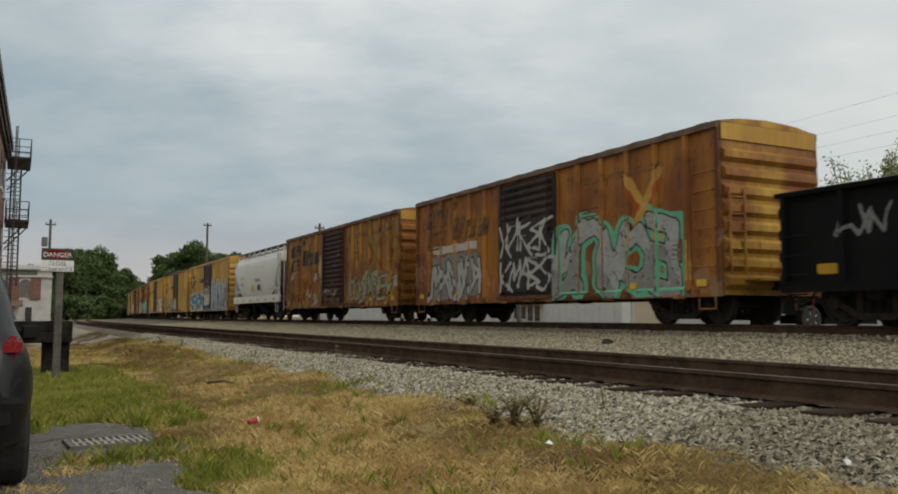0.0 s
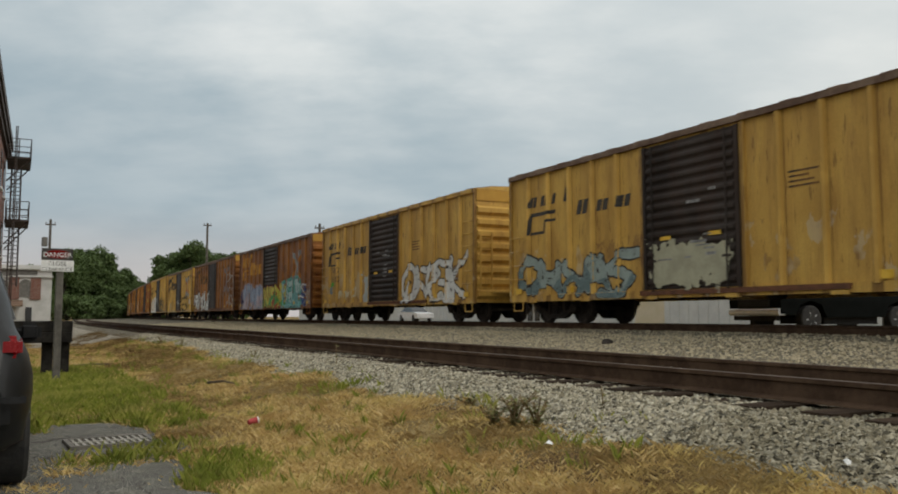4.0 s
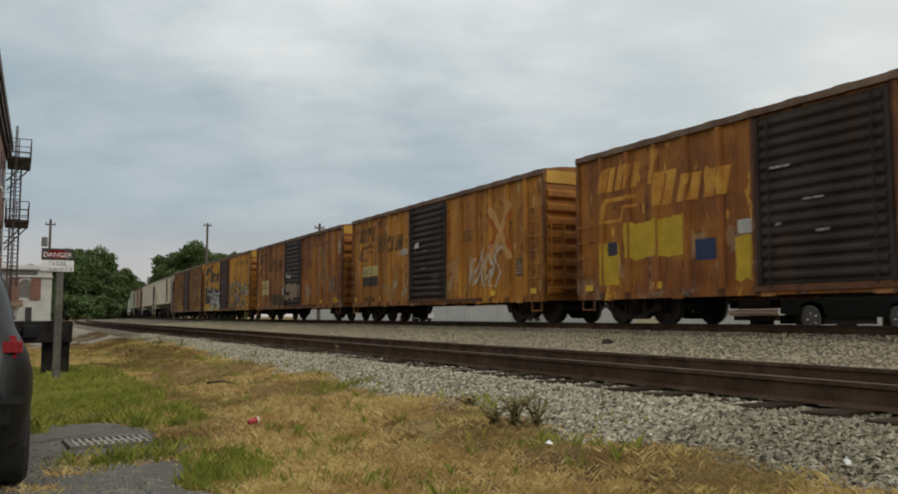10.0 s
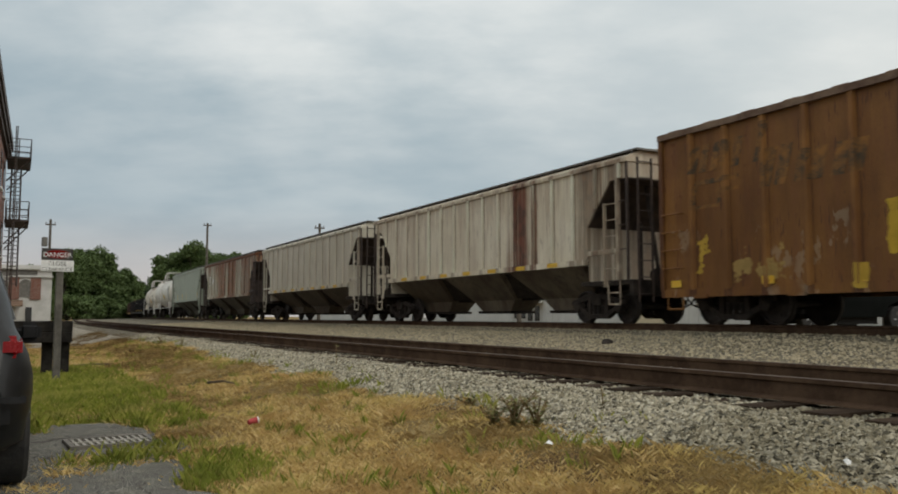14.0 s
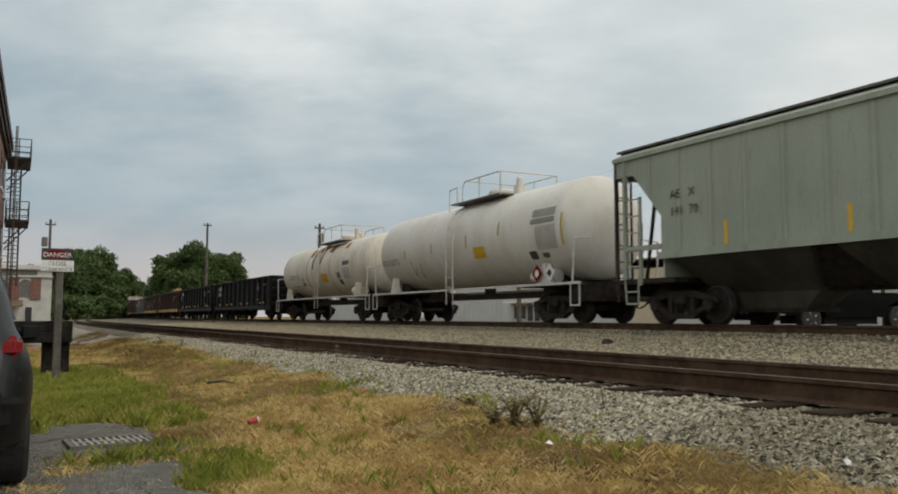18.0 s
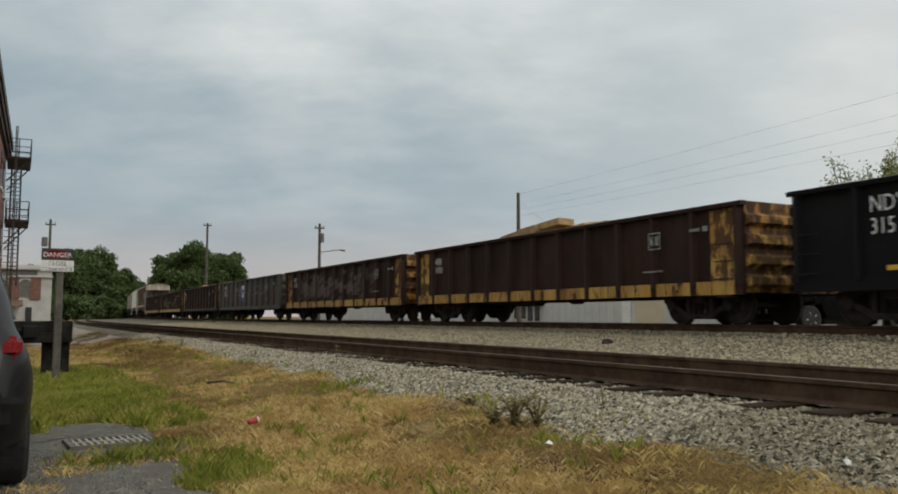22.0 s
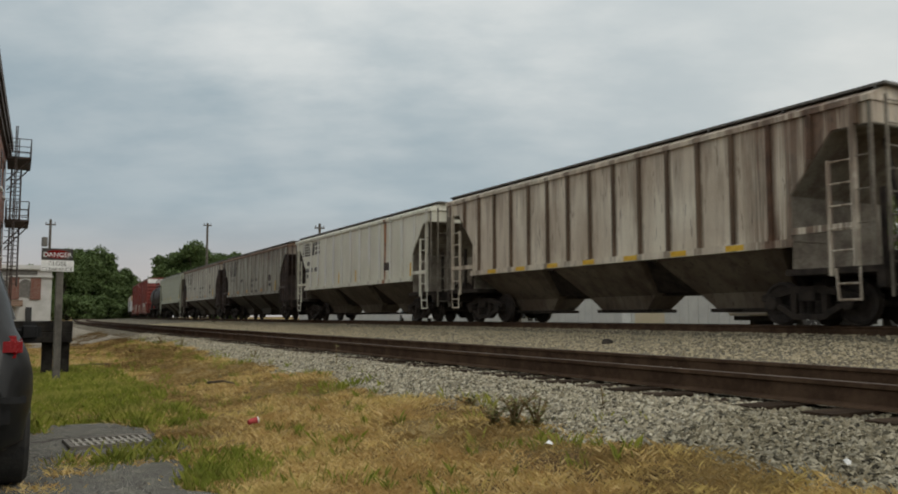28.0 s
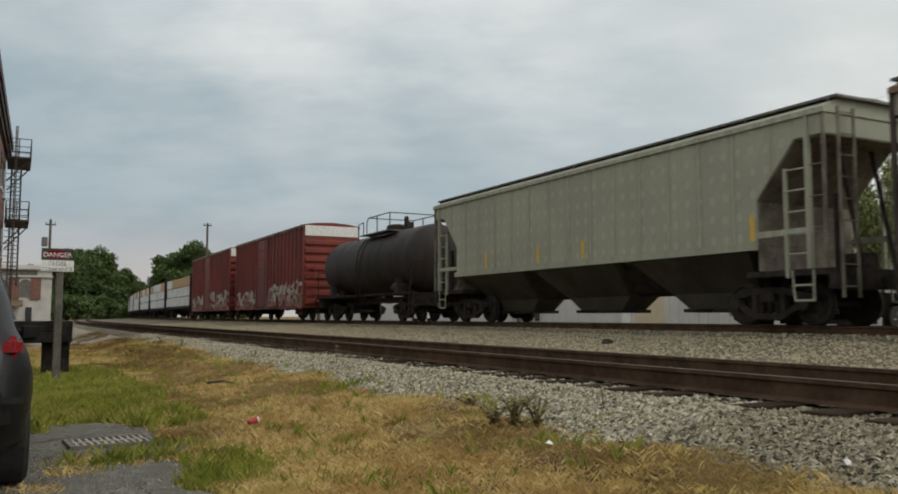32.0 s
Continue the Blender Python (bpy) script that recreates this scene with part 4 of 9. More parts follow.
def ribbed_hopper(root, pnt, ribmat, low, hl=8.4, eave=4.22, nribs=17, deep=0.06, bays=3, roofmat=None, thin=False, cage=None, strips="low", inset=1.75, plate=None):
    bot = 1.68
    x_lo = hl - inset
    out = [(-hl + 0.05, eave), (hl - 0.05, eave), (hl - 0.05, 3.72), (x_lo + 1.0, 3.72), (x_lo, 2.6), (x_lo, bot), (-x_lo, bot), (-x_lo, 2.6), (-x_lo - 1.0, 3.72), (-hl + 0.05, 3.72)]
    bm = bmesh.new()
    prism(bm, out, -1.5, 1.5, "y")
    part("body", bm, pnt, root)
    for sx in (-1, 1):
        # plate: recess shade and grime put into the colour of both sheets
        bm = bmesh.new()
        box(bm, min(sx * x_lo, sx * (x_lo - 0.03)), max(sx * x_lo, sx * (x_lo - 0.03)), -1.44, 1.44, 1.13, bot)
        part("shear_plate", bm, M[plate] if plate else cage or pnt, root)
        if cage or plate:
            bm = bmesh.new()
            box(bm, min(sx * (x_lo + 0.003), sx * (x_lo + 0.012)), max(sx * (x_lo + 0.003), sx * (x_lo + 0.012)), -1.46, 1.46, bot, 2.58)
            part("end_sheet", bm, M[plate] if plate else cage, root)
        # slope sheet: shade on its underside and dirt put into a dark paint
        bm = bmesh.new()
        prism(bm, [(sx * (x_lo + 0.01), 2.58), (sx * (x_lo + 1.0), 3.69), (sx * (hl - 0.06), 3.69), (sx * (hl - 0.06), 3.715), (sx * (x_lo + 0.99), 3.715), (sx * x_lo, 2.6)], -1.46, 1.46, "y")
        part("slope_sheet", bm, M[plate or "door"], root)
    bm = bmesh.new()
    prism(bm, [(-1.56, eave - 0.1), (-1.56, eave + 0.01), (-1.0, eave + 0.26), (0, eave + 0.33), (1.0, eave + 0.26), (1.56, eave + 0.01), (1.56, eave - 0.1)], -hl + 0.02, hl - 0.02)
    part("roof", bm, roofmat or pnt, root)
    for i in range(nribs):
        x = -hl + 0.35 + (2 * hl - 0.7) * i / (nribs - 1)
        z0 = bot if abs(x) < x_lo else min(3.72, 2.6 + (abs(x) - x_lo) * 1.12)
        z0 = round(max(z0, bot) + 0.02, 2)
        w = 0.02 if thin else 0.045
        me = shared("hopper_rib_%s_%s_%s" % (z0, eave, thin), lambda bm: box(bm, -w, w, -deep, 0.0, z0, eave - 0.1))
        for s in (-1, 1):
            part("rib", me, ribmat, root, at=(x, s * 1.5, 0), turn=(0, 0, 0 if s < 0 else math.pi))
    for s in (-1, 1):
        bm = bmesh.new()
        box(bm, -x_lo - 0.02, x_lo + 0.02, min(s * 1.501, s * 1.58), max(s * 1.501, s * 1.58), bot - 0.12, bot + 0.04)
        part("side_sill", bm, pnt, root)
        strip_me = shared("reflector_low", lambda bm: box(bm, -0.25, 0.25, -0.004, 0.004, bot - 0.1, bot + 0.02)) if strips == "low" else shared("reflector_up", lambda bm: box(bm, -0.05, 0.05, -0.004, 0.004, bot + 0.08, bot + 0.6))
        for x in () if strips == "none" else ((-5.1, -3.4, -1.7, 0.0, 1.7, 3.4, 5.1) if strips == "low" else (-4.6, -1.55, 0.65, x_lo - 0.12)):
            part("reflector_strip", strip_me, M["yellow"], root, at=(x, s * (1.586 if strips == "low" else 1.512), 0))
    w = 2 * x_lo / bays
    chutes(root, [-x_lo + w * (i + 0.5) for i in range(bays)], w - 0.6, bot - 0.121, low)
    bm = bmesh.new()
    box(bm, -hl, hl, -0.25, 0.25, 0.72, 0.98)
    part("centre_sill", bm, M["steel"], root)
    # with plate, the end posts share the end sheet's shade-darkened paint
    hopper_ends(root, hl, eave - 0.1, pnt, cage or pnt, low, inset, M[plate] if plate else None)
    running_board(root, hl, eave, M["galv"], M["galv"])
    running_gear(root, 6.5, hl + 0.65)


def round_hopper(root, pnt, low, hl=5.6, eave=4.0):
    """Smooth-sided hopper with bulging sides, two bays."""
    half = [(-1.42, 1.5), (-1.475, 1.75), (-1.52, 2.05), (-1.55, 2.4), (-1.565, 2.75), (-1.56, 3.1), (-1.54, 3.4), (-1.51, 3.62), (-1.47, 3.79), (-1.40, 3.82), (-1.42, 3.92), (-1.32, 3.94), (-1.34, 4.03), (-1.2, 4.06), (-0.9, 4.3), (-0.45, 4.46)]
    outline = half + [(-y, z) for y, z in reversed(half)]
    bm = bmesh.new()
    rings = []
    for k in range(-9, 10):
        f = max(0.0, (abs(k) - 1) / 8.0)
        x = (1 if k > 0 else -1) * (hl - 2.1 + 2.0 * f ** 0.8) if k else 0.0
        cut = 1.5 + 1.95 * max(0.0, f) ** 1.25
        rings.append([bm.verts.new((x, y, max(z, cut))) for y, z in outline])
    n = len(outline)
    bm.faces.new(rings[0])
    bm.faces.new(rings[-1])
    for p, q in zip(rings, rings[1:]):
        for i in range(n):
            bm.faces.new((p[i], p[(i + 1) % n], q[(i + 1) % n], q[i]))
    part("body", bm, pnt, root, smooth=True)
    for s in (-1, 1):
        bm = bmesh.new()
        box(bm, -hl, hl, min(s * 1.44, s * 1.58), max(s * 1.44, s * 1.58), 1.06, 1.5)
        part("side_sill", bm, pnt, root)
        strip_me = shared("reflector_sill", lambda bm: box(bm, -0.28, 0.28, -0.004, 0.004, 1.16, 1.28))
        for i in range(6):
            part("reflector_strip", strip_me, M["yellow"], root, at=(-hl + 1.0 + i * (2 * hl - 2) / 5, s * 1.585, 0))
    chutes(root, [-2.0, 2.0], 3.6, 1.35, low)
    bm = bmesh.new()
    box(bm, -hl, hl, -0.25, 0.25, 0.72, 1.0)
    part("centre_sill", bm, M["steel"], root)
    hopper_ends(root, hl, 3.9, pnt, M["ladder_white"], M["steel"], 1.9, M["ladder_white"])
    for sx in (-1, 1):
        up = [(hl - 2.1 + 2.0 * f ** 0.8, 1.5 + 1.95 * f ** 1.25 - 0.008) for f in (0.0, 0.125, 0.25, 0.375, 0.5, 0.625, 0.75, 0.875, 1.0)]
        # shade under the scooped end put into this sheet's grimy colour
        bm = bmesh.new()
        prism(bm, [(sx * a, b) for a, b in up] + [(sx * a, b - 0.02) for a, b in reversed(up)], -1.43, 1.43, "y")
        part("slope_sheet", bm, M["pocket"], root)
    running_board(root, hl, 4.2, M["galv"], M["ladder_white"])
    running_gear(root, hl - 1.45, hl + 0.78)


# ---- gondolas ----
def gondola(root, pnt, endmat, hl=8.05, top=2.66, nribs=13,  sillmat=None, cornermat=None, ribmat=None):
    bot = 0.70
    for s in (-1, 1):
        bm = bmesh.new()
        box(bm, -hl, hl, min(s * 1.42, s * 1.46), max(s * 1.42, s * 1.46), bot, top - 0.08)
        part("side_panel", bm, pnt, root)
        bm = bmesh.new()
        prism(bm, [(s * 1.40, top - 0.1), (s * 1.60, top - 0.1), (s * 1.62, top - 0.02), (s * 1.58, top), (s * 1.42, top), (s * 1.38, top - 0.03)], -hl - 0.05, hl + 0.05)
        part("top_rail", bm, pnt, root)
        bm = bmesh.new()
        box(bm, -hl, hl, min(s * 1.461, s * 1.53), max(s * 1.461, s * 1.53), bot - 0.04, bot + 0.2)
        part("side_sill", bm, pnt, root)
        me = shared("gondola_rib_%.2f" % top, lambda bm: prism(bm, [(-0.085, 0.0), (-0.045, -0.13), (0.045, -0.13), (0.085, 0.0)], bot + 0.16, top - 0.1, "z"))
        for i in range(nribs):
            x = -hl + 0.12 + (2 * hl - 0.24) * i / (nribs - 1)
            part("rib", me, ribmat or pnt, root, at=(x, s * 1.461, 0), turn=(0, 0, 0 if s < 0 else math.pi))
        if sillmat:
            plate = shared("sill_plate", lambda bm: box(bm, -0.56, 0.56, -0.008, 0.0, bot - 0.038, bot + 0.26))
            for i in range(nribs - 1):
                x = -hl + 0.12 + (2 * hl - 0.24) * (i + 0.5) / (nribs - 1)
                if (i * 7 + int(top * 100) + len(TRAIN) * 3) % 7 != 0:
                    part("sill_plate", plate, sillmat, root, "chipped yellow plate", at=(x, s * 1.534, 0), turn=(0, 0, 0 if s < 0 else math.pi))
            for sx in (-1, 1):
                bm = bmesh.new()
                a, b2 = sx * (hl - 0.95), sx * (hl - 0.27)
                box(bm, min(a, b2), max(a, b2), min(s * 1.461, s * 1.475), max(s * 1.461, s * 1.475), bot + 0.2, top - 0.12)
                part("end_patch", bm, cornermat, root, "peeling yellow paint on the corner panel")
    for sx in (-1, 1):
        prof = [(sx * (hl - 0.04), bot), (sx * hl, bot)]
        for i in range(4):
            z = bot + 0.1 + i * 0.44
            prof += [(sx * hl, z), (sx * (hl + 0.13), z + 0.07), (sx * (hl + 0.13), z + 0.22), (sx * hl, z + 0.29)]
        prof += [(sx * hl, top), (sx * (hl - 0.04), top)]
        bm = bmesh.new()
        prism(bm, prof, -1.419, 1.419, "y")
        part("end_panel", bm, endmat, root)
        rung = shared("gondola_rung", lambda bm: rod(bm, (-0.25, 0, 0), (0.25, 0, 0), 0.016))
        for k in range(4):
            part("grab_iron", rung, pnt, root, at=(sx * (hl - 0.45), -1.61, 0.62 + 0.38 * k))
    bm = bmesh.new()
    box(bm, -hl + 0.05, hl - 0.05, -1.4, 1.4, 1.04, 1.14)
    box(bm, -hl + 0.2, hl - 0.2, -0.3, 0.3, 0.70, 1.04)
    for i in range(9):
        x = -4.6 + i * 1.15
        box(bm, x - 0.05, x + 0.05, -1.41, 1.41, 0.78, 1.039)
    part("floor", bm, M["steel"], root)
    bm = bmesh.new()
    rod(bm, (-1.9, -0.85, 0.72), (-0.6, -0.85, 0.72), 0.22, 12)
    rod(bm, (1.0, -0.8, 0.72), (1.4, -0.8, 0.72), 0.18, 10)
    rod(bm, (-4.2, -1.0, 0.62), (4.2, -1.0, 0.62), 0.025)
    part("brake_gear", bm, M["steel"], root)
    running_gear(root, hl - 1.75, hl + 0.78)


def scrap_load(root, x0, x1, top, rise, mat, seed):
    """Long timbers and plates heaped above the sides."""
    rng = random.Random(seed)
    bm = bmesh.new()
    for i in range(26):
        a = rng.uniform(x0, x1 - 1.5)
        l = rng.uniform(1.2, 3.6)
        y = rng.uniform(-1.1, 1.1)
        z = top - 0.5 + rng.uniform(0, 0.35 + rise) * (1 - abs(y) / 2)
        h, w = rng.uniform(0.06, 0.22), rng.uniform(0.12, 0.3)
        b0 = len(bm.verts)
        box(bm, 0, min(l, x1 - a), -w, w, 0, h)
        bm.verts.ensure_lookup_table()
        rot = Matrix.Translation((a, y, z)) @ Euler((rng.uniform(-0.2, 0.2), rng.uniform(-0.07, 0.07), rng.uniform(-0.12, 0.12))).to_matrix().to_4x4()
        for v in bm.verts[b0:]:
            v.co = rot @ v.co
    box(bm, x0 - 0.5, x1 + 0.3, -1.35, 1.35, 1.15, top - 0.55)
    part("load", bm, mat, root, "heap of discarded timber")


# ---- tank cars ----
def tank_car(root, pnt, framemat, hl=7.0, rad=1.5, axis=2.75, rails=None, dark=False, dx=0.9):
    rails = rails or framemat
    bm = bmesh.new()
    prof = [(-hl + 0.6 * (1 - math.sqrt(max(0.0, 1 - (r / rad) ** 2.4))), r) for r in [0.02] + [rad * q for q in (0.3, 0.55, 0.75, 0.88, 0.95, 0.985, 1.0)]]
    prof = prof + [(-a, r) for a, r in reversed(prof)]
    turned(bm, prof, "x", 48, (0, 0, axis))
    body = part("tank", bm, pnt, root, smooth=True)
    for x in (-hl * 0.55, -hl * 0.1, hl * 0.35):
        bm = bmesh.new()
        turned(bm, [(x - 0.03, rad - 0.05), (x - 0.03, rad + 0.012), (x + 0.03, rad + 0.012), (x + 0.03, rad - 0.05)], "x", 48, (0, 0, axis))
        part("band", bm, pnt, body, smooth=False)
    bm = bmesh.new()
    for s in (-1, 1):
        for sx in (-1, 1):
            box(bm, min(sx * (hl - 2.6), sx * (hl + 0.45)), max(sx * (hl - 2.6), sx * (hl + 0.45)), min(s * 0.25, s * 1.45), max(s * 0.25, s * 1.45), 1.06, 1.14)
    for sx in (-1, 1):
        # dark end block, filling in the deep shade below the end platform
        box(bm, min(sx * (hl - 0.25), sx * (hl + 0.44)), max(sx * (hl - 0.25), sx * (hl + 0.44)), -1.35, 1.35, 0.62, 1.059)
        box(bm, min(sx * (hl - 1.9), sx * (hl - 1.3)), max(sx * (hl - 1.9), sx * (hl - 1.3)), -0.9, 0.9, 1.141, axis - rad * 0.75)
        box(bm, min(sx * (hl - 3.2), sx * (hl + 0.3)), max(sx * (hl - 3.2), sx * (hl + 0.3)), -0.25, 0.25, 0.75, 1.2)
    box(bm, -hl + 3.0, hl - 3.0, -0.2, 0.2, 0.8, 1.0)
    part("frame", bm, M["steel"], root)
    for s in (-1, 1):
        bm = bmesh.new()
        box(bm, -hl - 0.45, hl + 0.45, min(s * 1.45, s * 1.5), max(s * 1.45, s * 1.5), 1.09, 1.16)
        part("side_rail", bm, framemat, root)
        for sx in (-1, 1):
            bm = bmesh.new()
            prism(bm, [(sx * (hl - 1.7), 1.161), (sx * (hl - 1.25), 1.161), (sx * (hl - 1.43), 1.75), (sx * (hl - 1.51), 1.75)], min(s * 1.15, s * 1.40), max(s * 1.15, s * 1.40), "y")
            part("saddle", bm, pnt, root)
    # hand rails
    for s in (-1, 1):
        y = s * 1.5
        for sx in (-1, 1):
            bm = bmesh.new()
            xe = sx * (hl + 0.42)
            xi = sx * (hl + 0.0)
            rod(bm, (xe, y, 1.1), (xe, y, 0.5), 0.022)
            rod(bm, (xi, y, 1.1), (xi, y, 0.5), 0.022)
            rod(bm, (xe, y, 0.5), (xi, y, 0.5), 0.025)
            rod(bm, (xi + sx * 0.1, y, 1.1), (xi + sx * 0.2, y, 2.35), 0.03)
            rod(bm, (xi + sx * 0.2, y, 2.35), (xi + sx * 0.2, y - s * 0.5, 2.4), 0.025)
            part("hand_rail", bm, rails, root)
    # dome, valves and top platform
    z = axis + rad
    bm = bmesh.new()
    turned(bm, [(z - 0.12, 0.5), (z + 0.22, 0.5), (z + 0.30, 0.44), (z + 0.34, 0.2)], "z", 20, (dx, 0, 0))
    turned(bm, [(z - 0.1, 0.22), (z + 0.35, 0.22), (z + 0.38, 0.12)], "z", 14, (dx + 0.9, 0.15, 0))
    turned(bm, [(z - 0.1, 0.12), (z + 0.5, 0.1), (z + 0.56, 0.05)], "z", 10, (dx + 1.4, -0.2, 0))
    part("dome", bm, pnt if not dark else framemat, root)
    bm = bmesh.new()
    for s in (-1, 1):
        box(bm, dx - 1.7, dx + 1.7, min(s * 0.6, s * 1.15), max(s * 0.6, s * 1.15), z - 0.12, z - 0.07)
    part("top_platform", bm, M["galv"], root)
    bm = bmesh.new()
    for s in (-1, 1):
        y = s * 1.12
        rod(bm, (dx - 0.9, y, z + 0.46), (dx - 0.7, y, z + 0.64), 0.022)
        rod(bm, (dx - 0.7, y, z + 0.64), (dx + 1.7, y, z + 0.64), 0.022)
        rod(bm, (dx - 0.9, y, z - 0.12), (dx - 0.9, y, z + 0.46), 0.022)
        for x in (0.3, 1.7):
            rod(bm, (dx + x, y, z - 0.12), (dx + x, y, z + 0.64), 0.026)
        rod(bm, (dx - 1.3, y, z + 0.5), (dx - 1.9, y, z + 0.45), 0.022)
        rod(bm, (dx - 1.3, y, z - 0.12), (dx - 1.3, y, z + 0.5), 0.022)
        rod(bm, (dx - 1.9, y, z + 0.45), (dx - 1.9, y, z - 0.35), 0.022)
    for x in (-0.7, 1.7):
        rod(bm, (dx + x, -1.12, z + 0.64), (dx + x, 1.12, z + 0.64), 0.022)
    part("platform_rail", bm, rails, root)
    bm = bmesh.new()
    for s in (-1, 1):
        for x in (-0.25, 0.25):
            prev = None
            for k in range(8):
                a = radians(10 + k * 24 - 60)
                p = (x, s * (rad + 0.12) * math.cos(a), axis + (rad + 0.12) * math.sin(a)) if a > 0 else (x, s * (rad + 0.12), axis + (rad + 0.12) * a)
                if a > radians(62):
                    break
                if prev:
                    rod(bm, prev, p, 0.022)
                prev = p
        for k in range(7):
            zz = 1.2 + 0.35 * k
            yy = rad + 0.12 if zz < axis else (rad + 0.12) * math.sqrt(max(0, 1 - ((zz - axis) / (rad + 0.12)) ** 2))
            rod(bm, (-0.25, s * yy, zz), (0.25, s * yy, zz), 0.016)
        for x in (-0.25, 0.25):
            rod(bm, (x, s * (rad + 0.1), 0.6), (x, s * (rad + 0.12), axis), 0.02)
    part("side_ladder", bm, rails, root)
    bm = bmesh.new()
    rod(bm, (hl - 2.4, -1.05, 1.38), (hl - 1.2, -1.05, 1.38), 0.2, 12)
    part("air_tank", bm, pnt, root)
    bm = bmesh.new()
    turned(bm, [(axis - rad - 0.35, 0.15), (axis - rad - 0.3, 0.2), (axis - rad + 0.05, 0.2)], "z", 10)
    rod(bm, (-hl + 2.4, -0.7, 0.8), (hl - 2.4, -0.7, 0.8), 0.02)
    part("outlet", bm, M["steel"], root)
    running_gear(root, hl - 1.35, hl + 0.95)


# ---- lumber cars ----
def lumber_car(root, seed, wrap, wood, steel):
    hl = 8.0
    bm = bmesh.new()
    box(bm, -hl, hl, -1.45, 1.45, 0.95, 1.12)
    box(bm, -hl + 1, hl - 1, -0.3, 0.3, 0.68, 0.95)
    part("deck", bm, steel, root)
    for sx in (-1, 1):
        bm = bmesh.new()
        box(bm, min(sx * (hl - 0.15), sx * hl), max(sx * (hl - 0.15), sx * hl), -1.45, 1.45, 1.12, 4.1)
        for y in (-1.2, 0, 1.2):
            box(bm, min(sx * hl, sx * (hl + 0.12)), max(sx * hl, sx * (hl + 0.12)), y - 0.08, y + 0.08, 1.12, 4.1)
        part("bulkhead", bm, steel, root)
    bm = bmesh.new()
    box(bm, -hl + 0.16, hl - 0.16, -0.12, 0.12, 1.12, 4.0)
    box(bm, -hl + 0.16, hl - 0.16, -0.25, 0.25, 4.0, 4.12)
    part("centre_beam", bm, steel, root)
    rng = random.Random(seed)
    for s in (-1, 1):
        for i in range(4):
            a = -hl + 0.3 + i * 3.9
            for lv in range(3):
                z = 1.18 + lv * 0.92
                bm = bmesh.new()
                h = 0.86
                l = 3.75 - rng.uniform(0, 0.15)
                y0, y1 = s * 0.14, s * (1.42 + rng.uniform(-0.05, 0.04))
                box(bm, a, a + l, min(y0, y1), max(y0, y1), z, z + h)
                bmesh.ops.bevel(bm, geom=bm.edges[:], offset=0.03, segments=1, affect="EDGES")
                part("lumber_pack", bm, wrap if (lv < 2 or rng.random() < 0.5) else wood, root)
    running_gear(root, hl - 1.75, hl + 0.78)


# ---- the train, from the front: each car with its centre on the line at the clip's start ----
SPEED = 17.8
M["faded_yellow"] = surface("faded_yellow_paint", (0.60, 0.32, 0.05), (0.44, 0.18, 0.025), 3, 0.75)
M["faded_black"] = surface("faded_black_lettering", (0.06, 0.045, 0.03), (0.26, 0.12, 0.03), 4, 0.8)
M["faded_ink"] = surface("faded_grey_lettering", (0.07, 0.065, 0.06), (0.20, 0.18, 0.16), 3, 0.8)
M["rust_dark"] = surface("dark_rust_run", (0.16, 0.065, 0.03), (0.09, 0.04, 0.022), 6, 0.9)
# shade of the recessed hopper ends and their grime, both in one colour
M["pocket"] = surface("grimy_shaded_end_paint", (0.22, 0.20, 0.16), (0.11, 0.09, 0.07), 2.5, 0.85)
M["chalk"] = surface("chalky_scuff", (0.34, 0.34, 0.33), (0.12, 0.115, 0.11), 12, 0.9)
M["tail"] = surface("red_lens", (0.13, 0.002, 0.003), (0.19, 0.005, 0.006), 10, 0.25, 0, spec=0.12)
M["pale_yellow"] = surface("pale_yellow_panel", (0.60, 0.52, 0.24), (0.50, 0.40, 0.16), 5, 0.7)
TRAIN = []
YELLOW, ORANGE, RUSTY, OLIVE = (0.62, 0.385, 0.085), (0.41, 0.165, 0.022), (0.25, 0.085, 0.02), (0.54, 0.32, 0.068)
CHIP = (0.58, 0.31, 0.045)


def car(name, at, label, category="freight car"):
    root = thing(name, pose(at, FAR_Y, FAR_Z), label, category, "freight train")
    TRAIN.append((root, at))
    return root


